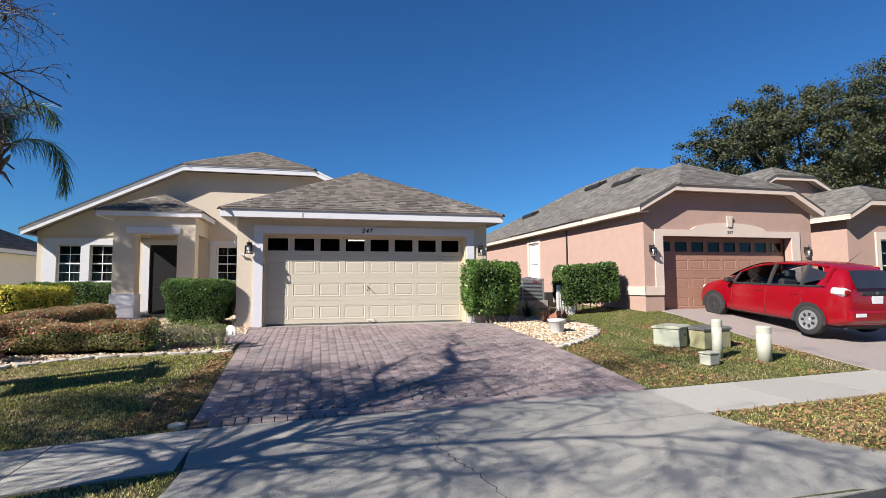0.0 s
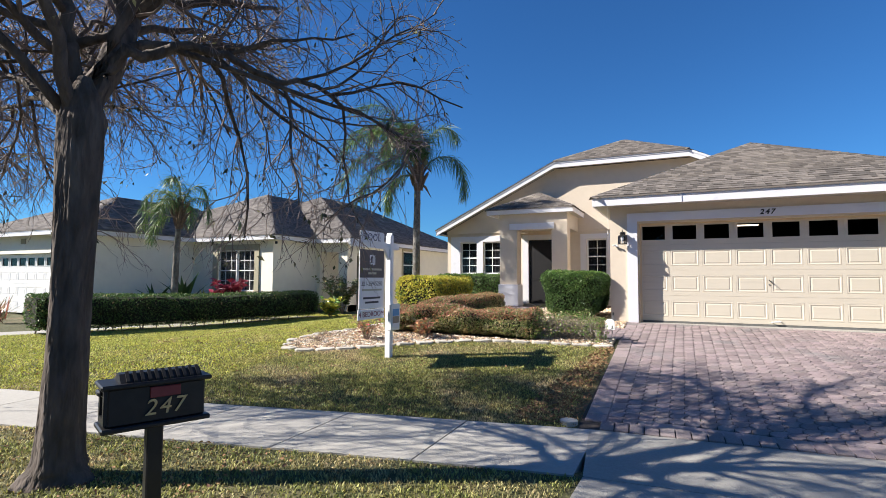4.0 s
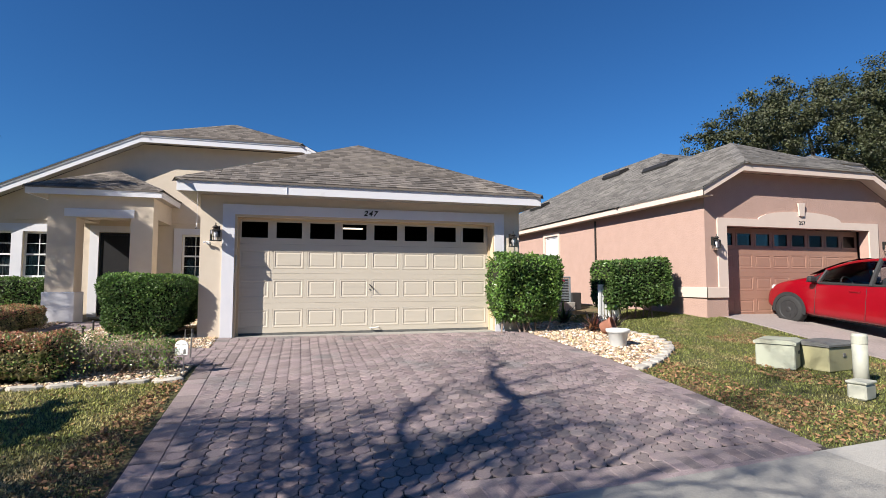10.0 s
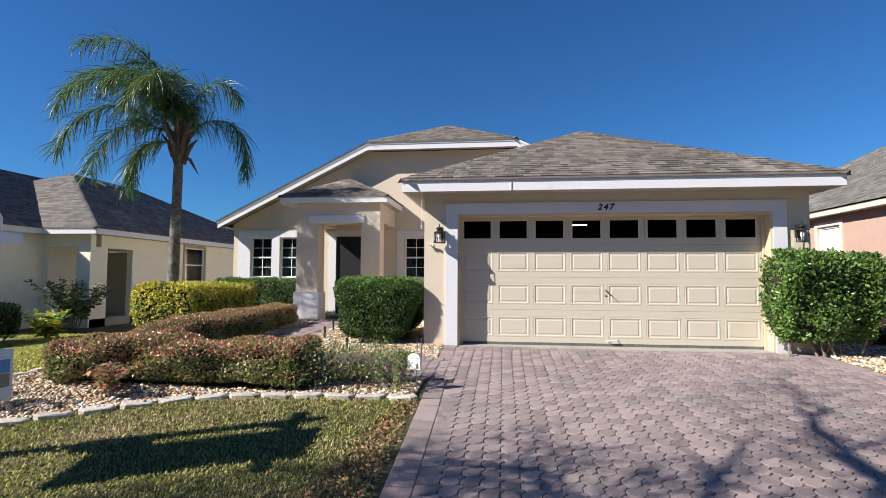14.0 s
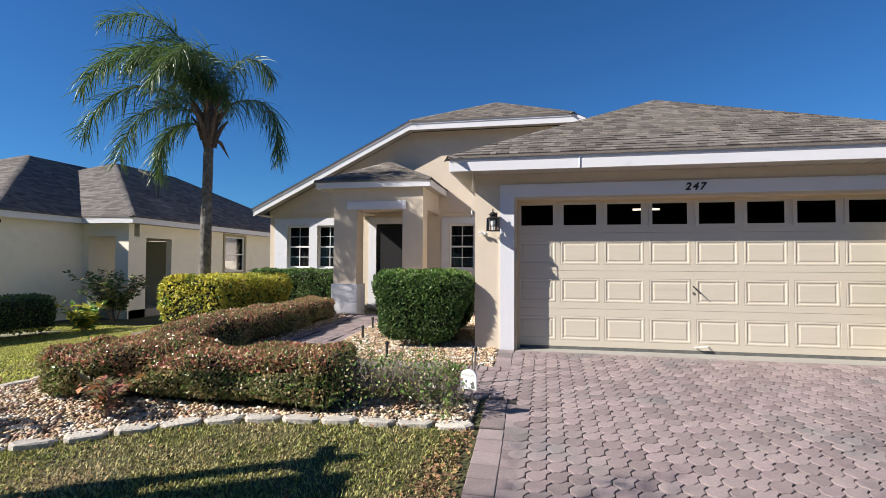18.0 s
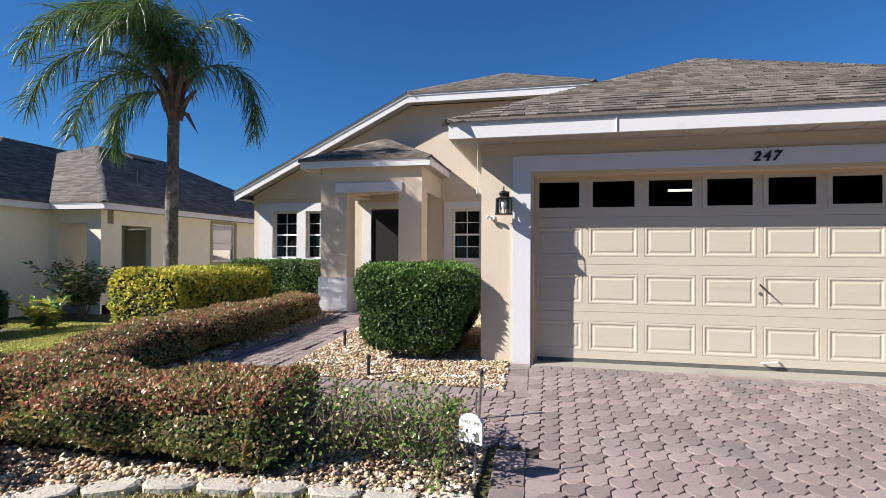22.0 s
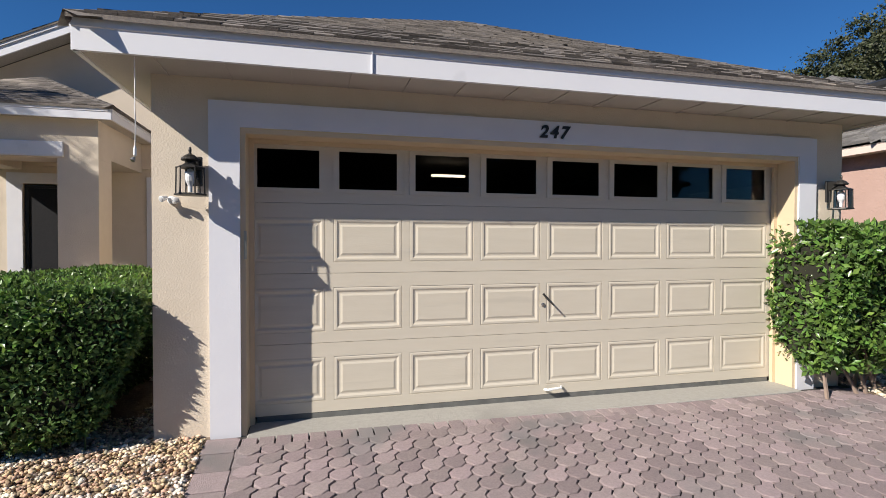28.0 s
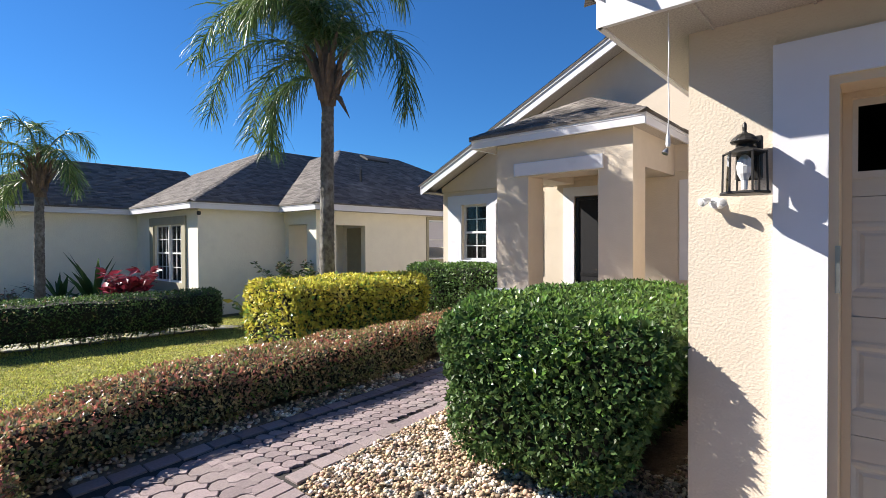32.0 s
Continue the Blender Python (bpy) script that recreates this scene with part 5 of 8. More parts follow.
slope(pk, "roof_wing_front", (19.4, 0.56, 3.71), (23.6, 0.56, 3.71), (21.6, 2.6, 4.65), (21.6, 2.6, 4.65), SHINGLE_G, seed=49, **gw)
slope(pk, "roof_wing_right", (23.6, 0.57, 3.71), (23.6, 7.0, 3.71), (21.6, 7.0, 4.65), (21.6, 2.6, 4.65), SHINGLE_G, seed=53, **gw)
part("wing_gable", prism(bmesh.new(), [(18.8, 3.2), (24.2, 3.2), (23.6, 3.56), (19.45, 3.56), (18.84, 3.23)], 1.0, 1.2), PINK, pk)
rake_pk([(18.45, 3.19), (19.4, 3.69), (23.6, 3.69), (24.5, 3.2)], 0.58, 0.41)
board(pk, "fascia", (18.45, 0.58, 3.19), (18.45, 3.0, 3.19), 0.17, 0.02, PINK_TRIM, (-1, 0, 0))
rake_pk([(18.9, 4.97), (19.44, 5.28), (21.36, 5.3), (22.57, 4.69)], 4.2, 0.29)
slope(pk, "roof_upper_front", (19.44, 4.15, 5.3), (21.36, 4.15, 5.32), (21.3, 6.0, 6.1), (21.2, 6.0, 6.1), SHINGLE_G, seed=50, **gw)
slope(pk, "roof_upper_left", (18.9, 8.0, 4.99), (18.9, 4.17, 4.99), (19.44, 4.17, 5.3), (19.44, 8.0, 5.3), SHINGLE_G, seed=51, **gw)
slope(pk, "roof_upper_left_high", (19.44, 8.0, 5.3), (19.44, 4.15, 5.3), (21.2, 6.0, 6.1), (21.2, 8.0, 6.1), SHINGLE_G, seed=54, **gw)
slope(pk, "roof_upper_right", (22.6, 4.17, 4.7), (22.6, 8.0, 4.7), (21.36, 8.0, 5.32), (21.36, 4.17, 5.32), SHINGLE_G, seed=55, **gw)
for a, b in ((PA, (10.98, -0.46, 3.7)), (PA, (14.98, -0.46, 3.7)), ((9.82, 2.6, EP), MR)):
    ridge_caps(pk, b if b is MR else a, a if b is MR else b, SHINGLE_G)
for x, y in ((13.0, 4.2), (14.3, 8.6), (12.6, 12.4)):
    z = EP + (x - 9.82) * 0.551
    bm = bmesh.new()
    prism(bm, [(x - 0.26, z - 0.1), (x + 0.2, z + 0.14), (x + 0.18, z + 0.24), (x - 0.2, z + 0.1), (x - 0.28, z - 0.02)], y, y + 1.25)
    part("roof_vent", bm, BRONZE, pk)

for y, x, z, g in ((-0.03, -0.09, 1.80, "lanterns on the cream house"), (-0.03, 5.43, 1.80, "lanterns on the cream house"), (-0.1, 10.36, 1.86, "lanterns on the salmon house"), (-0.1, 15.7, 1.86, "lanterns on the salmon house")):
    lantern(y, x, z, g)
# ---- foliage ----
def leaf_mesh(name, pts, dirs, lengths, widths, materials, slots, rng, fold=0.25, face=None):
    """Many folded leaves: each a pair of triangles that stand at pts and point along dirs."""
    n = len(pts)
    d = dirs / np.linalg.norm(dirs, axis=1, keepdims=True)
    r = rng.normal(size=(n, 3)) if face is None else face
    s = np.cross(d, r)
    s /= np.linalg.norm(s, axis=1, keepdims=True) + 1e-9
    up = np.cross(s, d)
    L, W = np.reshape(lengths, (-1, 1)), np.reshape(widths, (-1, 1))
    mid = pts + d * L * 0.45
    v = np.stack([pts, mid + s * W / 2 + up * W * fold, pts + d * L, mid - s * W / 2 + up * W * fold], 1).reshape(-1, 3)
    k = np.arange(n)[:, None] * 4
    f = np.concatenate([k + [0, 1, 2], k + [0, 2, 3]], 1).reshape(-1, 3)
    return raw_mesh(name, v, f, materials, slots=np.repeat(slots, 2))


def hedge(name, label, category, line, width, height, base, count, leaf, mats, tips=None, seed=1, rough=0.05, power=5.0, stems=6, group="", sink=0.0, legs=0.12, core=0.86, end=0.25, shell=0.07, taper=0.0):
    """A clipped hedge or bush along a ground line: leaves in a shell about a near-black solid that paints the shade
    inside, on short stems.
    """
    rng = np.random.default_rng(seed)
    line = np.array(line, float)
    seg = np.linalg.norm(np.diff(line, axis=0), axis=1)
    acc = np.r_[0, np.cumsum(seg)]
    total = acc[-1]

    def frame_at(s):
        p = np.stack([np.interp(s, acc, line[:, 0]), np.interp(s, acc, line[:, 1])], -1)
        q = np.stack([np.interp(np.minimum(s + 0.05, total), acc, line[:, 0]) - np.interp(np.maximum(s - 0.05, 0), acc, line[:, 0]), np.interp(np.minimum(s + 0.05, total), acc, line[:, 1]) - np.interp(np.maximum(s - 0.05, 0), acc, line[:, 1])], -1)
        q /= np.linalg.norm(q, axis=-1, keepdims=True) + 1e-9
        return p, q

    def shape(s, a, k):
        """Point and outward way on the skin at arc length s and angle a; k scales it towards the middle."""
        p, q = frame_at(s)
        c, n = np.cos(a), np.sin(a)
        rad = (np.abs(c) ** power + np.abs(n) ** power) ** (-1 / power)
        over = np.clip((np.abs(s - total / 2) - (total / 2 - end)) / end, 0, 1)
        shrink = (1 - over ** 3) ** (1 / 3)
        bump = np.array([noise.noise((x * 2.2, y * 2.2, z)) for x, y, z in zip(p[:, 0], p[:, 1], a * 0.9)]) * rough * 2
        w = (width / 2 + bump) * rad * c * k * (0.8 + 0.2 * shrink) * (1 - taper * np.clip(0.6 - rad * n, 0, 1.6) / 1.6)
        h = (height / 2 + bump * 0.6) * rad * n * k * (0.88 + 0.12 * shrink)
        side = np.stack([-q[:, 1], q[:, 0]], -1)
        xy = p + side * w[:, None]
        zb = np.array([base if base is not None else ground(x, y) for x, y in p])
        z = zb + legs + (height - legs) / 2 + h * (height - legs) / height
        out = np.concatenate([side * c[:, None] + q * (np.sign(s - total / 2) * over)[:, None] * 1.5, n[:, None]], 1)
        return np.concatenate([xy, z[:, None]], 1), out

    t = thing(name, label, category, (*line.mean(axis=0), base if base is not None else ground(*line.mean(axis=0))), group=group)
    inv = Matrix.Translation(t.location).inverted()
    # share the leaves between the long skin and the two ends by area, evenly along the outline
    av = np.linspace(-math.pi / 2, 1.5 * math.pi, 721)
    rv = (np.abs(np.cos(av)) ** power + np.abs(np.sin(av)) ** power) ** (-1 / power)
    px, pz = width / 2 * rv * np.cos(av), height / 2 * rv * np.sin(av)
    cum = np.r_[0, np.cumsum(np.hypot(np.diff(px), np.diff(pz)) * np.where(np.sin(av[1:]) < -0.6, 0.55, 1.0))]
    skin_area, end_area = cum[-1] * total, width * height
    a = np.interp(rng.uniform(0, cum[-1], count), cum, av)
    s = rng.uniform(0, total, count)
    cap = rng.random(count) < 2 * end_area / (skin_area + 2 * end_area)
    far_end = rng.random(count) < 0.5
    s[cap] = np.where(far_end, total, 0.0)[cap]
    depth = 1 - np.abs(rng.normal(0, shell, count)) * (1 + 0.6 * (rng.random(count) < 0.15))
    fill = np.sqrt(rng.random(count)) * 1.12
    pts, out = shape(np.clip(s, end * 0.55, total - end * 0.55), a, np.where(cap, np.minimum(fill, 1.0), depth))
    ends_way = np.concatenate([frame_at(s)[1] * np.where(far_end, 1.0, -1.0)[:, None], 0 * s[:, None]], 1)
    mid_p = np.concatenate([frame_at(np.clip(s, end * 0.55, total - end * 0.55))[0], 0 * s[:, None]], 1)
    reach = end * 0.55 * (1 - 0.55 * np.minimum(fill, 1.0) ** 6) - np.abs(rng.normal(0, shell * 0.5, count))
    pts[cap] += (ends_way * reach[:, None])[cap]
    out[cap] = (ends_way + 0.35 * out)[cap]
    out = out / (np.linalg.norm(out, axis=1, keepdims=True) + 1e-9)
    dirs = out * 0.35 + rng.normal(size=(count, 3)) * 0.8 + np.array([0, 0, 0.2])
    face = out + rng.normal(size=(count, 3)) * 0.55 + np.array([0, 0, 0.25])
    L = leaf * rng.uniform(0.6, 1.35, count)
    slots = rng.choice(len(mats), count, p=[m[1] for m in mats])
    ml = [m[0] for m in mats]
    if tips:
        ml.append(tips[0])
        top = (np.sin(a) > tips[2]) & (rng.random(count) < tips[1])
        slots[top] = len(mats)
    me = leaf_mesh("foliage", pts - np.array(t.location), dirs, L, L * 0.55, ml, slots, rng, 0.18, face)
    part("foliage", me, None, t)["kind"] = "stuff"
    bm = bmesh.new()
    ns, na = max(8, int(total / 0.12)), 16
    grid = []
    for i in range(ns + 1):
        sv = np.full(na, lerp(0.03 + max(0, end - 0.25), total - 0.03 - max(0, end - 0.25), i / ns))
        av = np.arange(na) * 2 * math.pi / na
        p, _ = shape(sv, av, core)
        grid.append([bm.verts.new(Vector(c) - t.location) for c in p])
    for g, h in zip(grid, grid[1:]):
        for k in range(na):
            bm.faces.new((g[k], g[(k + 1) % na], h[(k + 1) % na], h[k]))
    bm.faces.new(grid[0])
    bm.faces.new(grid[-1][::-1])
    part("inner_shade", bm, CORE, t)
    for k in range(stems):
        sv = np.array([lerp(0.15, total - 0.15, (k + 0.5) / stems) + rng.uniform(-0.06, 0.06)])
        p, q = frame_at(sv)
        x, y = p[0] + rng.uniform(-0.2, 0.2, 2) * width
        z = base if base is not None else ground(x, y)
        top = Vector((p[0][0] + rng.uniform(-0.3, 0.3) * width, p[0][1] + rng.uniform(-0.3, 0.3) * width, z + height * 0.6))
        foot, mid = Vector((x, y, z - 0.03)), Vector((x, y, z)) * 0.5 + top * 0.5 + Vector((0.02, 0.02, 0))
        bm = tube(bmesh.new(), [foot - t.location, mid - t.location, top - t.location], [0.018, 0.014, 0.008] if stems < 100 else [0.008, 0.006, 0.003], 5)
        for j in range(4 if stems >= 100 else 0):
            p0 = mid.lerp(top, rng.uniform(0, 0.9))
            p1 = p0 + Vector((rng.uniform(-0.09, 0.09), rng.uniform(-0.09, 0.09), rng.uniform(0.04, 0.12)))
            p2 = p1 + Vector((rng.uniform(-0.05, 0.05), rng.uniform(-0.05, 0.05), rng.uniform(0.03, 0.1)))
            tube(bm, [p0 - t.location, p1 - t.location, p2 - t.location], [0.004, 0.003, 0.0015], 3)
        part("stem", bm, TWIG if stems < 100 else TWIG_G, t)
    return t


hedge("shrub", "clipped dark green box-shaped shrub by the garage corner", "shrub", [(-1.12, -0.3), (-1.32, 1.85)], 1.45, 1.08, 0.0, 50000, 0.041, [(LEAF_G, 0.93), (LEAF_M, 0.07)], (LEAF_M, 0.4, 0.75), 2, 0.075, 5.5, 8, legs=0.15, end=0.3, taper=0.24, core=0.76)
hedge("shrub", "clipped bright green square shrub beside the garage door", "shrub", [(5.0, -0.12), (6.33, -0.05)], 1.05, 1.52, -0.02, 16000, 0.064, [(LEAF_M, 0.58), (LEAF_G, 0.42)], None, 3, 0.1, 4.0, 9, legs=0.22, core=0.74, shell=0.1, taper=0.35)
hedge("shrub", "clipped dark green shrub against the salmon wall", "shrub", [(8.05, 0.95), (9.75, 0.85)], 0.85, 1.38, None, 11000, 0.066, [(LEAF_G, 0.9), (LEAF_M, 0.1)], (LEAF_M, 0.4, 0.8), 4, 0.05, 6.0, 8, legs=0.3, core=0.84)
hedge("hedge", "low clipped bronze-green hedge with red tips behind the stone edging", "hedge", [(-4.25, -2.75), (-3.4, -2.72), (-2.2, -2.62), (-1.25, -2.55)], 0.86, 0.49, None, 44000, 0.035, [(LEAF_R, 0.62), (LEAF_S, 0.2), (LEAF_M, 0.18)], (LEAF_TIP, 0.45, 0.3), 5, 0.08, 4.2, 12, legs=0.05, end=0.32)
hedge("shrub", "sparse straggly grey-green shrub at the end of the low hedge", "shrub", [(-1.75, -2.55), (-0.65, -2.5), (-0.08, -2.48)], 0.9, 0.46, None, 4600, 0.034, [(LEAF_S, 0.2), (LEAF_R, 0.25), (LEAF_M, 0.55)], None, 6, 0.2, 2.4, 150, legs=0.02, core=0.02, shell=0.32)
hedge("hedge", "low clipped bronze-green hedge along the paver path", "hedge", [(-3.8, -2.45), (-3.85, -1.2), (-3.89, 0.2), (-3.99, 1.4), (-4.15, 2.95)], 0.76, 0.46, None, 42000, 0.034, [(LEAF_R, 0.7), (LEAF_S, 0.2), (LEAF_M, 0.1)], (LEAF_TIP, 0.42, 0.3), 7, 0.07, 4.0, 14, legs=0.05)
hedge("hedge", "clipped yellow-green hedge below the palm", "hedge", [(-5.55, 0.65), (-5.5, 3.0)], 1.25, 0.97, 0.0, 22000, 0.062, [(LEAF_Y, 0.75), (LEAF_M, 0.25)], (LEAF_Y, 0.8, 0.3), 8, 0.07, 5.0, 10, legs=0.08)
hedge("hedge", "clipped dark green hedge under the front windows", "hedge", [(-6.75, 4.75), (-4.35, 4.75)], 0.9, 1.05, 0.0, 15000, 0.055, [(LEAF_G, 0.85), (LEAF_M, 0.15)], (LEAF_M, 0.35, 0.8), 9, 0.05, 6.0, 8, legs=0.1)
hedge("hedge", "long dark green hedge with bare stems by the next drive", "hedge", [(-10.75, 2.5), (-11.2, 0.4), (-11.6, -1.6), (-12.0, -3.6), (-12.3, -5.2)], 1.05, 0.92, None, 24000, 0.05, [(LEAF_G, 0.95), (LEAF_R, 0.05)], None, 10, 0.05, 6.0, 30, legs=0.13)


def spiky(name, label, category, at, count, length, width, materials, seed, droop=0.5, stems=5, spread=0.8, rise=1.0, group=""):
    """A loose plant of arching strap leaves from a short stem."""
    rng = np.random.default_rng(seed)
    z = ground(*at)
    t = thing(name, label, category, (*at, z), group=group)
    v, f, sl = [], [], []
    for k in range(count):
        a = rng.uniform(0, 2 * math.pi)
        e = rng.uniform(0.25, 1.35) * rise
        L = length * rng.uniform(0.6, 1.1)
        d = np.array([math.cos(a) * math.cos(e), math.sin(a) * math.cos(e), math.sin(e)])
        side = np.array([-math.sin(a), math.cos(a), 0])
        p = np.array([rng.normal(0, 0.05) * spread, rng.normal(0, 0.05) * spread, rng.uniform(0, 0.25) * length])
        k0 = len(v)
        for j in range(4):
            w = width * (0.6, 1.0, 0.75, 0.03)[j]
            v += [p + side * w / 2, p - side * w / 2]
            d = d + np.array([0, 0, -droop * 0.4])
            d /= np.linalg.norm(d)
            p = p + d * L / 3
        for j in range(3):
            f.append((k0 + 2 * j, k0 + 2 * j + 1, k0 + 2 * j + 3, k0 + 2 * j + 2))
            sl.append(k % len(materials))
    part("leaves", raw_mesh("leaves", v, f, materials, slots=sl), None, t)["kind"] = "stuff"
    for k in range(stems):
        a = rng.uniform(0, 6.28)
        part("stem", tube(bmesh.new(), [(0.02 * math.cos(a), 0.02 * math.sin(a), -0.03), (0.09 * math.cos(a), 0.09 * math.sin(a), length * 0.45)], [0.012, 0.006], 5), TWIG, t)
    return t


def leafy(name, label, category, at, height, spread, stems, count, leaf, materials, seed, group="", low=0.35):
    """A small open plant: forked bare stems from one foot, broad leaves about their upper ends."""
    g = np.random.default_rng(seed)
    t = thing(name, label, category, (*at, ground(*at)), group=group)
    P, D = [], []
    for k in range(stems):
        a = k * 2.4 + g.uniform(-0.4, 0.4)
        reach, h = spread * g.uniform(0.35, 1.0), height * g.uniform(0.65, 1.0)
        pts = [Vector((0.02 * math.cos(a), 0.02 * math.sin(a), -0.03)), Vector((reach * 0.35 * math.cos(a + 0.3), reach * 0.35 * math.sin(a + 0.3), h * 0.5)), Vector((reach * math.cos(a), reach * math.sin(a), h))]
        part("stem", tube(bmesh.new(), pts, [0.009, 0.006, 0.003], 5), TWIG, t)
        for j in range(count // stems):
            u = g.uniform(low, 1.0)
            c = pts[0].lerp(pts[1], u * 2) if u < 0.5 else pts[1].lerp(pts[2], u * 2 - 1)
            P.append(np.array(c[:]) + g.normal(0, 0.02, 3))
            b = g.uniform(0, 6.283)
            D.append(np.array([math.cos(b), math.sin(b), g.uniform(-0.4, 0.8)]))
    P, D = np.array(P), np.array(D)
    L = leaf * g.uniform(0.55, 1.2, len(P))
    face = np.array([0, 0, 1.0]) + g.normal(0, 0.6, (len(P), 3))
    part("leaves", leaf_mesh("leaves", P, D, L, L * 0.42, materials, g.integers(0, len(materials), len(P)), g, 0.2, face), None, t)["kind"] = "stuff"
    return t


for k, (x, y, s) in enumerate(((-3.12, -3.45, 0.34), (-4.03, -3.97, 0.42), (-3.35, -3.2, 0.26), (-4.45, 0.1, 0.34))):
    leafy("croton", "small open croton with orange and bronze leaves in the pebble bed", "croton", (x, y), s * 1.2, s * 0.85, 11, 150, 0.11, [LEAF_CRO, LEAF_TIP, LEAF_S], 60 + k, "crotons in the front bed")
for k, (x, y) in enumerate(((-4.75, -4.35), (-5.05, -3.9))):
    spiky("twiggy_plant", "nearly bare twiggy plant in the pebble bed", "plant", (x, y), 5, 0.22, 0.02, [LEAF_S], 80 + k, 0.2, 9, group="bare plants in the front bed")
leafy("cordyline", "crimson cordyline in front of the neighbour's window", "plant", (-13.85, 1.75), 1.3, 0.55, 12, 420, 0.36, [LEAF_TI], 65)
spiky("philodendron", "dark green strap-leaved plant by the neighbour's wall", "plant", (-15.9, 1.5), 60, 1.6, 0.16, [LEAF_G], 66, 0.55)
spiky("philodendron", "dark green strap-leaved plant by the neighbour's wall", "plant", (-16.6, 0.9), 36, 1.2, 0.14, [LEAF_G], 67, 0.55)
spiky("bromeliad", "yellow-green spiky plant by the neighbour's wall", "plant", (-14.9, 1.6), 26, 1.0, 0.07, [LEAF_Y, LEAF_M], 68, 0.25)
leafy("shrub", "reddish-brown low shrub beside the neighbour's garage", "shrub", (-17.0, -0.3), 0.8, 0.6, 12, 420, 0.12, [LEAF_TIP, LEAF_S], 69)
leafy("variegated_plant", "bright yellow-green leafy plant beside the neighbour's porch", "plant", (-10.4, 3.2), 0.7, 0.6, 11, 260, 0.26, [LEAF_Y, LEAF_M], 70, low=0.2)
leafy("shrub", "dark leafy shrub with bare twigs by the neighbour's porch", "shrub", (-11.0, 4.7), 1.5, 1.15, 24, 1700, 0.15, [LEAF_G, LEAF_G, LEAF_R], 71)
spiky("ground_plant", "small dark bromeliad in the side bed", "plant", (7.05, -0.4), 90, 0.42, 0.04, [LEAF_P, LEAF_P, LEAF_TIP], 72, 0.5)
spiky("ground_plant", "small dark bromeliad in the side bed", "plant", (7.4, -0.55), 90, 0.4, 0.045, [LEAF_P, LEAF_P, LEAF_R], 73, 0.5)
spiky("ground_plant", "dark purple plant beside the air conditioner", "plant", (7.05, 0.75), 80, 0.45, 0.045, [LEAF_P, LEAF_G], 74, 0.45)
leafy("flower_bush", "green shrub with red flowers by the salmon entry", "shrub", (16.6, 1.6), 2.2, 0.9, 14, 500, 0.2, [LEAF_M, LEAF_Y, LEAF_M, LEAF_TI], 75)
spiky("shrub", "straggly shrub beside the neighbour's garage door", "shrub", (-17.3, -3.6), 60, 0.9, 0.04, [LEAF_S, LEAF_TIP], 76, 0.2, 12, 2)


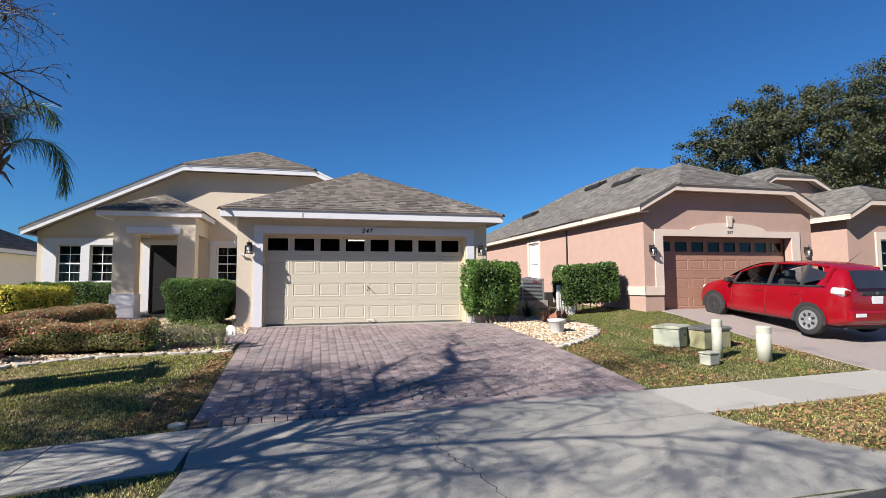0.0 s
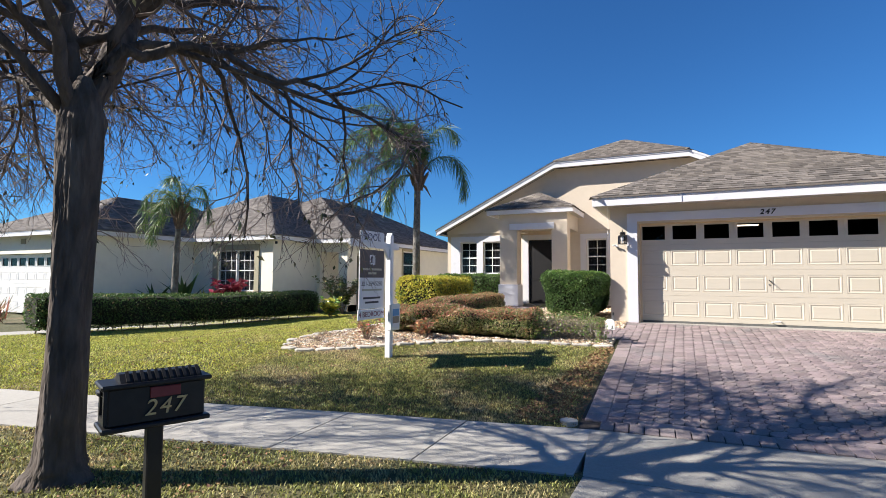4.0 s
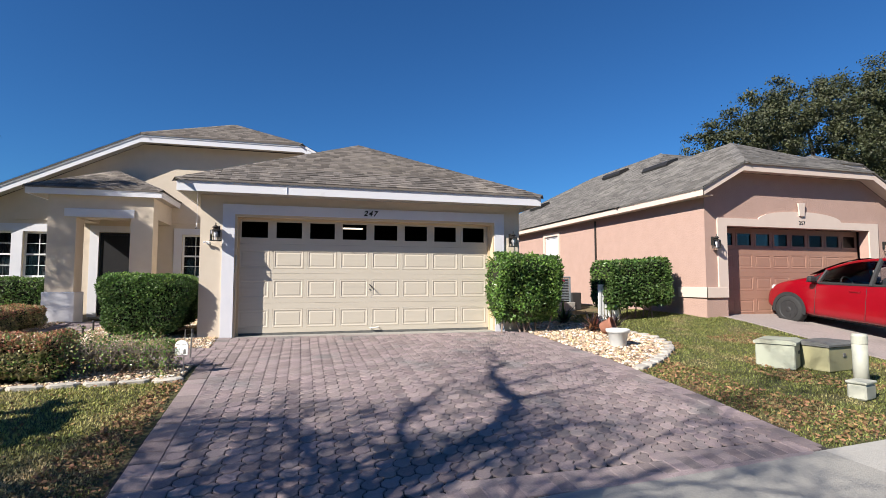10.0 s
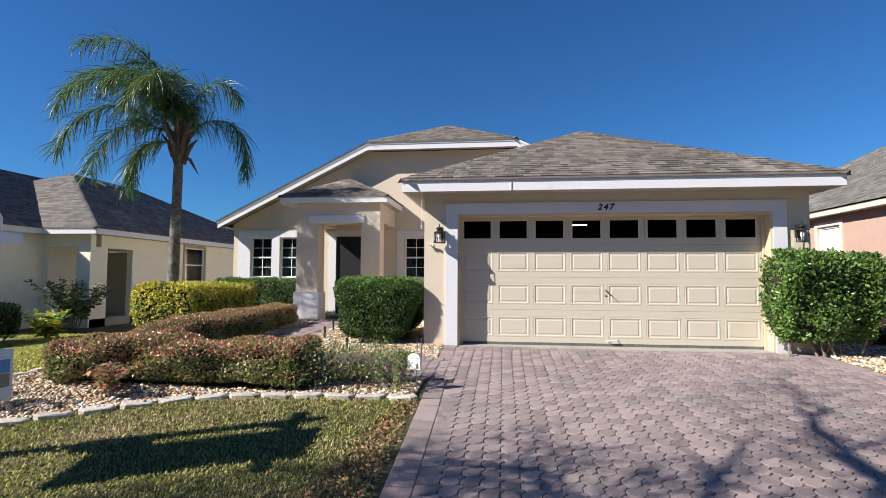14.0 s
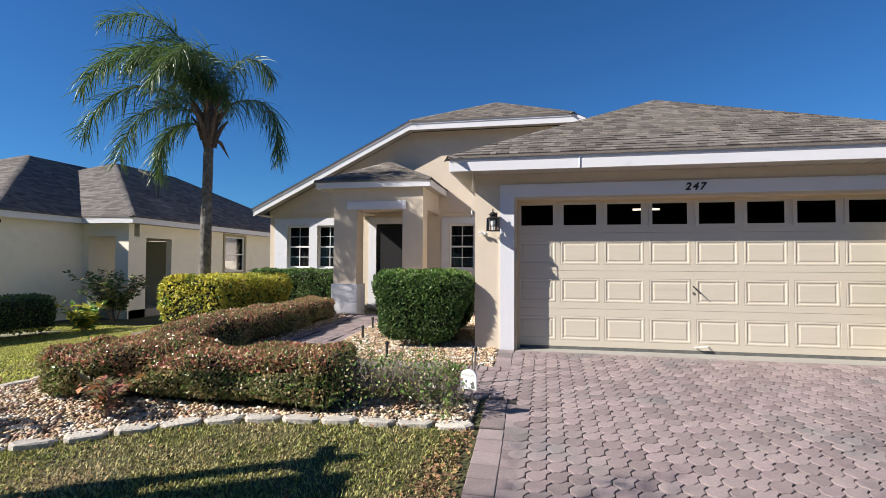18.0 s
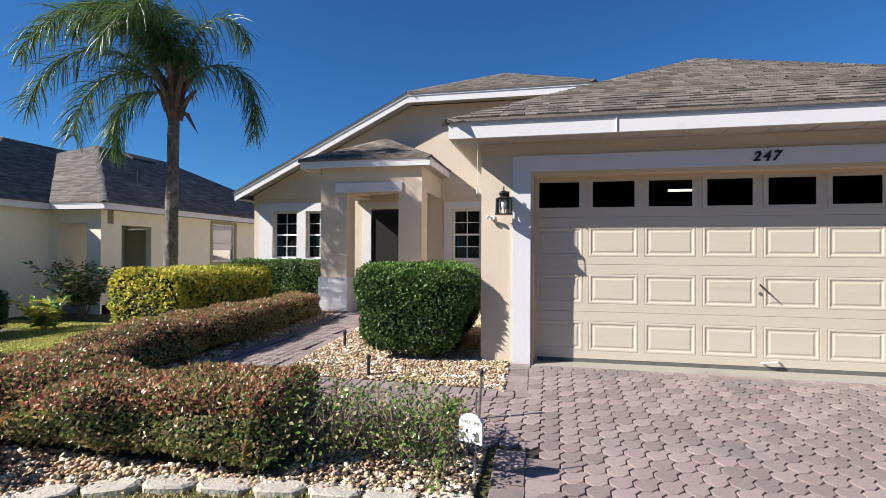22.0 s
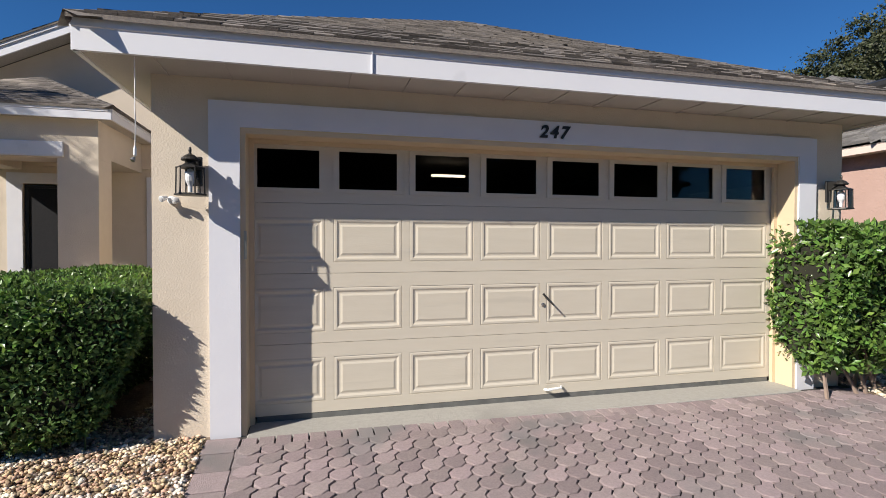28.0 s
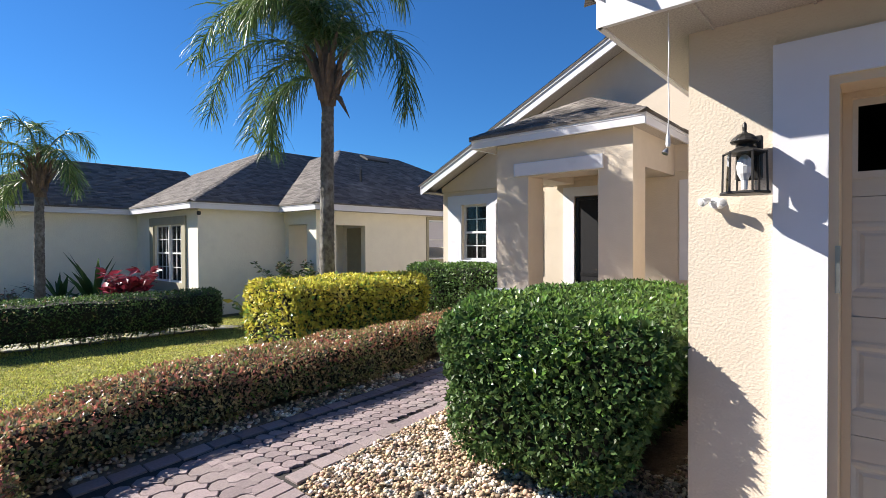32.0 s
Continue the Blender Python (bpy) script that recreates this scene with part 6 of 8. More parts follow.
def palm(at, trunk_h, r0, r1, fronds, label, seed, leaf_n=46, leaf_l=0.5, lean=(0, 0), wind=(-0.03, -0.012)):
    """Feather palm: ringed trunk, frond bases, arching plumes with leaflets in several ranks; fronds: bearing, rise in degrees, length, sag."""
    rng = np.random.default_rng(seed)
    z0 = ground(*at)
    t = thing("palm_tree", label, "palm tree", (*at, z0))
    bm = bmesh.new()
    rings, n, m = [], 24, 110
    for k in range(m + 1):
        u = k / m
        r = lerp(r0 * (1.3 - 0.3 * min(1, u * 6)), r1, u)
        ring = []
        for i in range(n):
            a = 2 * math.pi * i / n
            scar = 0.006 * (1 if (u * trunk_h / 0.075 + 0.12 * math.sin(a + k)) % 1 < 0.22 else 0)
            rr = r - scar + 0.010 * noise.noise((math.cos(a) * 2.2, math.sin(a) * 2.2, u * trunk_h * 4))
            ring.append(bm.verts.new((lean[0] * u * u + rr * math.cos(a), lean[1] * u * u + rr * math.sin(a), -0.05 + trunk_h * u)))
        rings.append(ring)
    for a, b in zip(rings, rings[1:]):
        for i in range(n):
            bm.faces.new((a[i], a[(i + 1) % n], b[(i + 1) % n], b[i]))
    bm.faces.new(rings[-1])
    part("trunk", bm, PALM_BARK, t, smooth=True)
    top = Vector((lean[0], lean[1], trunk_h - 0.05))
    part("crown_shaft", lathe(bmesh.new(), [(r1, -0.12), (r1 * 1.5, 0.06), (r1 * 1.7, 0.3), (r1 * 1.4, 0.6), (r1 * 0.6, 0.95)], 12, tuple(top)), PALM_BOOT, t)
    for k in range(14):
        a = k * 2.4
        b0 = top + Vector((math.cos(a), math.sin(a), 0)) * r1 * 1.25 + Vector((0, 0, 0.02 + 0.045 * k))
        part("frond_base", tube(bmesh.new(), [b0 - Vector((0, 0, 0.12)), b0 + Vector((math.cos(a), math.sin(a), 1.6)) * 0.12, b0 + Vector((math.cos(a) * 1.4, math.sin(a) * 1.4, 2.0)) * 0.19], [0.06, 0.045, 0.018], 6), PALM_BOOT, t)
    spent = top + Vector((r1, 0, 0.1))
    part("old_spathe", tube(bmesh.new(), [spent, spent + Vector((0.16, 0.04, -0.1)), spent + Vector((0.34, 0.1, -0.44))], [0.03, 0.045, 0.004], 6), PALM_BOOT, t)
    for az, el, L, sag in fronds:
        az, el = radians(az), radians(el)
        d = Vector((math.cos(az) * math.cos(el), math.sin(az) * math.cos(el), math.sin(el)))
        p = top + Vector((0, 0, lerp(0.25, 0.75, math.sin(el)))) + Vector((d.x, d.y, 0)) * r1
        spine = [p.copy()]
        n = 16
        for j in range(n):
            d = (d + Vector((wind[0], wind[1], -sag * (0.15 + 1.7 * (j / n) ** 1.3)))).normalized()
            p = p + d * (L / n)
            spine.append(p.copy())
        fr = part("frond", tube(bmesh.new(), spine, [lerp(0.024, 0.004, j / n) for j in range(n + 1)], 5), RACHIS, t)
        v, f = [], []
        for j in range(leaf_n * 2):
            u = min(0.1 + 0.9 * (j // 2 + rng.random()) / leaf_n, 0.995)
            i = min(int(u * n), n - 1)
            c = spine[i].lerp(spine[i + 1], u * n - i)
            ax = (spine[i + 1] - spine[i]).normalized()
            sd = ax.cross(Vector((0.13, 0.07, 1))).normalized()
            upv = sd.cross(ax)
            sd = sd * (1 if j % 2 else -1)
            tilt = rng.uniform(-0.75, 0.95)
            ll = leaf_l * rng.uniform(0.75, 1.2) * (0.4 + 0.75 * math.sin(math.pi * min(1, 0.12 + u * 0.8)) ** 0.8)
            way = (sd * math.cos(tilt) + upv * math.sin(tilt) + ax * rng.uniform(0.35, 0.8)).normalized()
            wv = way.cross(Vector((rng.normal(), rng.normal(), rng.normal()))).normalized()
            sink = rng.uniform(0.22, 0.55)
            q = c.copy()
            k0 = len(v)
            for g in range(5):
                w = 0.0085 * (0.8, 1.0, 0.9, 0.65, 0.08)[g]
                v += [q + wv * w, q - wv * w]
                way = (way + Vector((wind[0] * 1.5 + rng.uniform(-0.05, 0.05), rng.uniform(-0.05, 0.05), -sink))).normalized()
                q = q + way * ll / 4
            for g in range(4):
                f.append((k0 + 2 * g, k0 + 2 * g + 1, k0 + 2 * g + 3, k0 + 2 * g + 2))
        part("leaf_fringe", raw_mesh("leaf_fringe", v, f, PALM_LEAF), None, fr)["kind"] = "stuff"
    return t


TALL = ((16, 40, 2.45, 0.42), (28, 68, 2.15, 0.3), (200, 80, 3.3, 0.17), (165, 82, 2.8, 0.24), (235, 78, 2.4, 0.27), (190, 66, 3.3, 0.2), (214, 60, 3.1, 0.23), (140, 66, 2.4, 0.26),
        (200, 42, 3.1, 0.24), (224, 12, 1.6, 0.5), (275, 74, 2.0, 0.33), (95, 64, 2.2, 0.3), (182, 34, 2.7, 0.28), (320, 78, 2.0, 0.34), (55, 80, 2.1, 0.3))
palm((-6.4, 2.24), 3.85, 0.13, 0.095, TALL, "tall queen palm with a grey trunk and drooping green fronds", 4, 140, 0.62, (0.02, 0.02))
SHORT = ((20, 45, 1.7, 0.4), (60, 65, 1.6, 0.3), (110, 40, 1.5, 0.35), (160, 60, 1.8, 0.3), (200, 35, 1.9, 0.35), (250, 60, 1.6, 0.35), (300, 40, 1.6, 0.4), (335, 70, 1.6, 0.3), (80, 85, 1.3, 0.2), (230, 5, 1.3, 0.4))
palm((-14.5, 0.05), 3.2, 0.12, 0.09, SHORT, "thin young palm with shaggy fronds by the neighbour's drive", 9, 80, 0.5, (0.12, 0.0))


# ---- the bare street tree ----
def street_tree(at, seed):
    rng = random.Random(seed)
    z0 = ground(*at)
    t = thing("street_tree", "nearly leafless street tree with dark ridged bark and reddish twigs", "tree", (*at, z0 - 0.02))
    bm = bmesh.new()
    n, rings = 84, []
    prof = [(0.0, 0.26), (0.06, 0.21), (0.18, 0.165), (0.4, 0.148), (0.9, 0.136), (1.5, 0.13), (2.1, 0.138), (2.5, 0.152), (2.75, 0.15), (2.95, 0.11), (3.1, 0.04)]
    hs, rs = [q[0] for q in prof], [q[1] for q in prof]
    for i in range(96):
        z = 3.1 * (i / 95) ** 1.05
        r = float(np.interp(z, hs, rs))
        ring = []
        for k in range(n):
            a = 2 * math.pi * k / n
            # furrowed bark: long plates split by narrow cracks
            cut = abs(noise.noise((math.cos(a) * 5.5, math.sin(a) * 5.5, z * 2.2))) + 0.6 * abs(noise.noise((math.cos(a) * 11, math.sin(a) * 11, z * 5 + 9)))
            rr = r * (1 + 0.05 * math.sin(5 * a + z * 2) + (0.16 * math.sin(3 * a + 1) if z < 0.1 else 0)) + 0.016 * min(1.0, cut * 2.6) - 0.012
            ring.append(bm.verts.new((0.03 * z + rr * math.cos(a), 0.005 * z + rr * math.sin(a), z)))
        rings.append(ring)
    for a, b in zip(rings, rings[1:]):
        for k in range(n):
            bm.faces.new((a[k], a[(k + 1) % n], b[(k + 1) % n], b[k]))
    bm.faces.new(rings[0][::-1])
    bm.faces.new(rings[-1])
    part("trunk", bm, BARK, t, smooth=True)
    fork = Vector((0.08, 0.02, 2.7))
    tv, tf = [], []
    lv_p, lv_d = [], []

    def twig_tube(pts, r0, r1):
        k0 = len(tv)
        m = len(pts)
        for i, p in enumerate(pts):
            d = (pts[min(i + 1, m - 1)] - pts[max(i - 1, 0)]).normalized()
            u = d.cross(Vector((0.31, 0.17, 0.9))).normalized()
            w = d.cross(u)
            r = lerp(r0, r1, i / (m - 1))
            for a in (0, 2.094, 4.189):
                tv.append(p + (u * math.cos(a) + w * math.sin(a)) * r)
        for i in range(m - 1):
            for k in range(3):
                a, b = k0 + 3 * i + k, k0 + 3 * i + (k + 1) % 3
                tf.append((a, b, b + 3, a + 3))

    def grow(p, d, length, r, level):
        m = (7, 6, 5, 4, 3)[level]
        pts = [p.copy()]
        for i in range(m):
            w = (0.16, 0.22, 0.26, 0.3, 0.3)[level]
            d = (d + Vector((rng.gauss(0, w), rng.gauss(0, w), rng.gauss((0, 0.0, -0.09, -0.14, -0.16)[level], w * 0.8)))).normalized()
            p = p + d * length / m
            if math.hypot(p.x, p.y) > 4.05 + 0.3 * rng.random() + 1.4 * max(0.0, -p.x / (0.01 + math.hypot(p.x, p.y))) - (0.3 if p.z < 3 else 0.0) - 1.05 * max(0.0, (0.64 * p.x + 0.77 * p.y) / (0.01 + math.hypot(p.x, p.y))) ** 0.7 or 0.89 * p.y - 0.4545 * p.x > (3.1 if p.z < 4.6 else 4.2):
                break
            pts.append(p.copy())
        m = len(pts) - 1
        if m < 1:
            return
        end = r * (0.4 if level else 0.45)
        if level == 0:
            part("limb", tube(bmesh.new(), pts, [lerp(r, end, i / m) for i in range(m + 1)], 9), BARK, t, smooth=True)
        elif level == 1:
            part("branch", tube(bmesh.new(), pts, [lerp(r, end, i / m) for i in range(m + 1)], 6), BARK, t, smooth=True)
        else:
            twig_tube(pts, r, end * 0.8)
        if level >= 4:
            if rng.random() < 0.09:
                lv_p.append(pts[-1])
                lv_d.append((pts[-1] - pts[-2]).normalized() + Vector((0, 0, -0.7)))
            return
        sprout(pts, length, r, end, level)

    def sprout(pts, length, r, end, level):
        m = len(pts) - 1
        kids = (14, 9, 5, 2)[level]
        for k in range(kids):
            u = lerp(0.22, 0.98, (k + rng.random()) / kids)
            i = min(int(u * m), m - 1)
            c = pts[i].lerp(pts[i + 1], u * m - i)
            ax = (pts[i + 1] - pts[i]).normalized()
            side = ax.cross(Vector((rng.gauss(0, 1), rng.gauss(0, 1), rng.gauss(0, 1)))).normalized()
            nd = (ax * rng.uniform(0.45, 0.95) + side * rng.uniform(0.6, 1.0) + Vector((0, 0, (0.10, -0.05, -0.2, -0.25)[level]))).normalized()
            rr = lerp(r, end, u)
            nl = min(length * (0.5, 0.62, 0.60, 0.55)[level], (1.9, 1.2, 0.8, 0.5)[level]) * rng.uniform(0.65, 1.25) * lerp(1.1, 0.65, u)
            grow(c, nd, nl, max((0.016, 0.009, 0.0048, 0.0027)[level], rr * (0.5, 0.5, 0.5, 0.6)[level]), level + 1)

    limbs = (
        (0.145, 0.04, ((0.04, 0.03, 2.55), (-0.06, 0.18, 3.1), (-0.2, 0.45, 3.7), (-0.27, 0.6, 4.2), (-0.35, 0.75, 4.9), (-0.51, 1.05, 6.0), (-0.95, 1.9, 6.6), (-1.1, 2.2, 7.1))),
        (0.1, 0.025, ((-0.03, 0, 2.55), (-0.07, -0.03, 3.3), (-0.11, -0.05, 3.8), (-0.3, -0.3, 5.0), (-0.5, -0.7, 6.3))),
        (0.075, 0.008, ((0.05, 0.05, 2.8), (0.13, 0.15, 3.22), (0.31, 0.36, 3.4), (0.52, 0.61, 3.52), (0.7, 0.82, 3.48), (0.92, 1.08, 3.36), (1.16, 1.36, 3.34), (1.38, 1.61, 3.2), (1.75, 1.95, 2.95), (2.05, 2.15, 2.6))),
        (0.06, 0.012, ((0.04, -0.03, 2.75), (0.3, -0.4, 3.5), (0.6, -1.0, 4.4), (0.9, -1.7, 5.2), (1.3, -2.5, 5.8), (1.5, -3.2, 6.0))),
        (0.055, 0.012, ((0.08, 0.05, 3.0), (0.5, 0.2, 4.0), (1.0, 0.4, 5.2), (1.5, 0.6, 6.4), (1.8, 0.8, 7.4))),
        (0.036, 0.012, ((-0.05, 0.03, 2.7), (-0.5, 0.2, 3.4), (-1.0, 0.6, 4.0), (-1.4, 1.1, 4.3), (-1.7, 1.7, 4.2))),
        (0.04, 0.012, ((-0.05, 0, 2.75), (-0.8, 0.0, 3.4), (-1.8, 0.1, 3.9), (-2.9, 0.3, 4.1), (-3.6, 0.5, 3.9))),
        # next two: low limbs added mostly out of view to shade the pavement
        (0.045, 0.01, ((-0.05, 0, 2.75), (-1.2, 0.1, 3.4), (-2.6, 0.1, 3.7), (-3.8, 0.0, 3.6), (-4.8, -0.1, 3.3))),
        (0.04, 0.01, ((-0.05, 0.02, 2.75), (-1.1, 0.35, 3.2), (-2.3, 0.6, 3.4), (-3.4, 0.7, 3.3), (-4.1, 0.8, 3.0))),
        (0.036, 0.012, ((-0.05, 0.03, 2.8), (-0.7, 0.5, 3.5), (-1.5, 0.9, 4.0), (-2.1, 1.3, 4.1), (-2.6, 1.6, 4.0))),
        (0.05, 0.012, ((0, -0.03, 2.8), (-0.3, -0.7, 3.6), (-0.6, -1.4, 4.4), (-0.8, -2.1, 5.0))),
        (0.05, 0.012, ((-0.2, 0.45, 3.7), (-0.3, 1.2, 4.1), (-0.6, 1.9, 4.3), (-0.8, 2.4, 4.2))),
    )
    for r, end, way in limbs:
        way = [Vector(p) for p in way]
        pts = []
        for i in range(len(way) - 1):
            p0, p1, p2, p3 = way[max(i - 1, 0)], way[i], way[i + 1], way[min(i + 2, len(way) - 1)]
            for k in range(4):
                u = k / 4
                pts.append(0.5 * (2 * p1 + (p2 - p0) * u + (2 * p0 - 5 * p1 + 4 * p2 - p3) * u * u + (3 * p1 - p0 - 3 * p2 + p3) * u ** 3) + Vector((rng.gauss(0, 0.018), rng.gauss(0, 0.018), rng.gauss(0, 0.018))) * (1 if pts else 0))
        pts.append(way[-1])
        m = len(pts) - 1
        part("limb", tube(bmesh.new(), pts, [lerp(r, end, (i / m) ** 0.6) for i in range(m + 1)], 9), BARK, t, smooth=True)
        length = sum((q - p).length for p, q in zip(pts, pts[1:]))
        sprout(pts, length, r, end, 0)
    part("twig_mass", raw_mesh("twig_mass", tv, tf, TWIG_T), None, t)["kind"] = "stuff"
    rg = np.random.default_rng(3)
    k = len(lv_p)
    P = np.repeat(np.array([tuple(p) for p in lv_p]), 2, 0) + rg.normal(0, 0.03, (2 * k, 3))
    D = np.repeat(np.array([tuple(p) for p in lv_d]), 2, 0) + rg.normal(0, 0.5, (2 * k, 3))
    L = rg.uniform(0.04, 0.085, 2 * k)
    part("last_leaves", leaf_mesh("last_leaves", P, D, L, L * 0.45, [LEAF_OAK, LEAF_S], rg.choice(2, 2 * k), rg), None, t)["kind"] = "stuff"
    return t


street_tree((-3.21, -9.3), 12)


# ---- the oak behind the salmon house ----
def oak(at, label, lobes, seed, leaves=30000, size=0.5):
    rng = np.random.default_rng(seed)
    t = thing("oak_tree", label, "tree", (*at, 0.0))
    part("trunk", tube(bmesh.new(), [(0, 0, -0.3), (0.2, 0, 3), (0.1, 0.3, 6.5)], [0.65, 0.5, 0.4], 12), BARK, t, smooth=True)
    P, D, F = [], [], []
    w = np.array([l[3] ** 2 for l in lobes])
    w = w / w.sum()
    for (x, y, z, r), share in zip(lobes, w):
        part("limb", tube(bmesh.new(), [(0.1, 0.3, 5.5), (x * 0.5, y * 0.5, lerp(6, z, 0.5) - 0.5), (x, y, z)], [0.28, 0.16, 0.06], 7), BARK, t)
        clumps = 60
        for c in rng.normal(size=(clumps, 3)):
            c = c / np.linalg.norm(c) * r * rng.uniform(0.4, 1.16) * np.array([1, 1, 0.8]) + (x, y, z)
            n = int(leaves * share / clumps)
            g = rng.normal(0, r * rng.uniform(0.05, 0.11), (n, 3)) * np.array([1.2, 1.2, 0.75])
            P.append(c + g)
            D.append(rng.normal(0, 1.0, (n, 3)))
            F.append(g / r * 6 + (c - np.array([x, y, z])) / r + rng.normal(0, 0.5, (n, 3)) + np.array([0, 0, 0.3]))
    P, D, F = np.concatenate(P), np.concatenate(D), np.concatenate(F)
    L = size * rng.uniform(0.5, 1.2, len(P))
    part("crown", leaf_mesh("crown", P, D, L, L * 0.6, [LEAF_OAK], np.zeros(len(P), int), rng, 0.2, F), None, t)["kind"] = "stuff"
    return t


OAK_L = [(-12.5, 0, 8.3, 1.9), (-10.6, 0, 10.6, 2.6), (-8, -1, 12.0, 2.9), (-5, 0, 13.6, 3.0), (-1, 1, 15.3, 3.3), (3.2, 0, 15.2, 3.4), (8, 0, 17.0, 4.2), (-7, 1, 8.5, 3.2), (-2, -1, 10.5, 3.8), (3, -1, 11.0, 3.8), (8, -1, 11.5, 4.5), (0, 0, 7, 3.5), (6, 0, 7.5, 3.5), (12, 0, 13, 4)]
oak((42.0, 21), "large dark green oak behind the salmon house", OAK_L, 5, 140000, 0.23)

# unseen trees added across the street, behind the walker, to darken pane reflections
first = oak((-30, -42), "unseen dark green tree added to darken reflections in the panes", [(0, 0, 9, 5.5), (-5, 1, 7, 4.5), (5, -1, 7.5, 4.5), (2, 0, 12, 4), (-2, 1, 5, 4)], 15, 9000, 0.9)
first["group"] = "trees across the street"
for k, x in enumerate((-18, -7, 4, 15, 27)):
    copy_thing(first, pose(x, -41 - 2 * (k % 2), 0, 0, 0, 70 * k))
# ---- the red hatchback on the salmon house's drive ----
def hatchback(at, turn, tilt):
    t = thing("car", "red five-door hatchback parked in front of the garage", "car", at, turn)
    t.matrix_basis = pose(*at, tilt, 0, turn) @ Matrix.Scale(1.06, 4)
    ys = [-2.0, -1.95, -1.85, -1.68, -1.4, -1.0, -0.5, 0.0, 0.35, 0.7, 1.0, 1.25, 1.5, 1.75, 1.92, 2.0]
    top = [0.62, 1.0, 1.24, 1.43, 1.495, 1.525, 1.52, 1.47, 1.37, 1.21, 1.04, 0.965, 0.91, 0.82, 0.66, 0.5]
    belt = [0.58, 0.95, 1.03, 1.03, 1.01, 0.98, 0.955, 0.93, 0.915, 0.905, 0.90, 0.89, 0.86, 0.78, 0.63, 0.48]
    half = [0.66, 0.74, 0.80, 0.835, 0.845, 0.85, 0.85, 0.85, 0.845, 0.84, 0.83, 0.815, 0.79, 0.74, 0.66, 0.55]
    roofw = [0.55, 0.60, 0.60, 0.60, 0.61, 0.62, 0.625, 0.62, 0.61, 0.61, 0.62, 0.64, 0.62, 0.56, 0.5, 0.42]
    low = [0.34, 0.28, 0.24, 0.2, 0.19, 0.19, 0.19, 0.19, 0.19, 0.19, 0.19, 0.19, 0.2, 0.22, 0.25, 0.3]

    def sec(i):
        h, b, tp, lo, rw = half[i], belt[i], top[i], low[i], roofw[i]
        return [(h * 0.93, lo), (h * 0.99, lo + 0.12), (h, lerp(lo, b, 0.5)), (h * 0.99, lerp(lo, b, 0.8)), (h * 0.96, b), (lerp(h * 0.96, rw, 0.55), lerp(b, tp, 0.5)), (rw, lerp(b, tp, 0.93)), (rw * 0.55, tp), (0, tp + 0.008)]
    bm = bmesh.new()
    rows = []
    for i, y in enumerate(ys):
        s = sec(i)
        rows.append([bm.verts.new((x, y, z)) for x, z in s] + [bm.verts.new((-x, y, z)) for x, z in s[-2::-1]])
    for a, b in zip(rows, rows[1:]):
        bay = -1.45 < a[0].co.y and b[0].co.y < 0.75
        for k in range(len(a) - 1):
            if not (bay and k in (4, 5, 10, 11)):
                bm.faces.new((a[k], a[k + 1], b[k + 1], b[k]))
        bm.faces.new((a[-1], a[0], b[0], b[-1]))
    bm.faces.new(rows[0])
    bm.faces.new(rows[-1][::-1])
    body = part("body", bm, RED, t, smooth=True)
    md = body.modifiers.new("soft", "SUBSURF")
    md.levels = md.render_levels = 2

    def skin(y, u, side=1, out=0.012):
        """A place on the flank between belt (u 0) and roof edge (u 1), a little outside the paint."""
        b, tp, h, rw = (np.interp(y, ys, v) for v in (belt, top, half, roofw))
        x = lerp(h * 0.955, rw * 1.02, u ** 1.15) + out
        return Vector((side * x, y, lerp(b, lerp(b, tp, 0.90), u)))
    for side in (-1, 1):
        for ya, yb, ua0, ua1, ub0, ub1 in ((0.98, 0.74, 0.12, 0.4, 0.10, 0.85), (0.68, -0.22, 0.10, 0.86, 0.10, 0.93), (-0.30, -1.0, 0.10, 0.93, 0.12, 0.90), (-1.07, -1.52, 0.14, 0.88, 0.42, 0.7)):
            bm = bmesh.new()
            n = 6
            g = [[bm.verts.new(skin(lerp(ya, yb, k / n), lerp(lerp(ua0, ub0, k / n), lerp(ua1, ub1, k / n), j / 3), side)) for j in range(4)] for k in range(n + 1)]
            for p, q in zip(g, g[1:]):
                for j in range(3):
                    bm.faces.new((p[j], p[j + 1], q[j + 1], q[j]))
            part("side_window", bm, CARGLASS if yb > -1.2 and ya < 0.9 else CARGLASS_D, t).visible_shadow = False
        for y, w in ((0.71, 0.03), (-0.26, 0.045), (-1.03, 0.04), (-1.5, 0.05)):
            part("pillar_trim", tube(bmesh.new(), [skin(y, 0.0, side, 0.0), skin(y - 0.02, 0.5, side, 0.004), skin(y - 0.04, 1.0, side, -0.01)], w, 6), BLACK_MATT if y > -1.2 else RED, t)
        for u in (0.03, 0.98):
            part("window_trim", tube(bmesh.new(), [skin(lerp(0.7, -1.45, k / 10), u, side, 0.0) for k in range(11)], 0.024, 5), BLACK_MATT if u < 0.5 else RED, t)
        seat = part("front_seat", bx(side * 0.36 - 0.24, side * 0.36 + 0.24, -0.42, -0.26, 0.5, 1.1, 0.05), BLACK_MATT, t)
        part("head_rest", bx(side * 0.36 - 0.13, side * 0.36 + 0.13, -0.44, -0.34, 1.14, 1.3, 0.03), BLACK_MATT, seat)
        for y in (0.74, -0.2, -1.05):
            pts = []
            for z in np.linspace(0.3, 0.9, 6):
                h = np.interp(y, ys, half)
                pts.append((side * (h * (1.0 if z < 0.75 else 0.985) - 0.002), y, z))
            part("door_gap", tube(bmesh.new(), pts, 0.005, 4), BLACK_MATT, t)
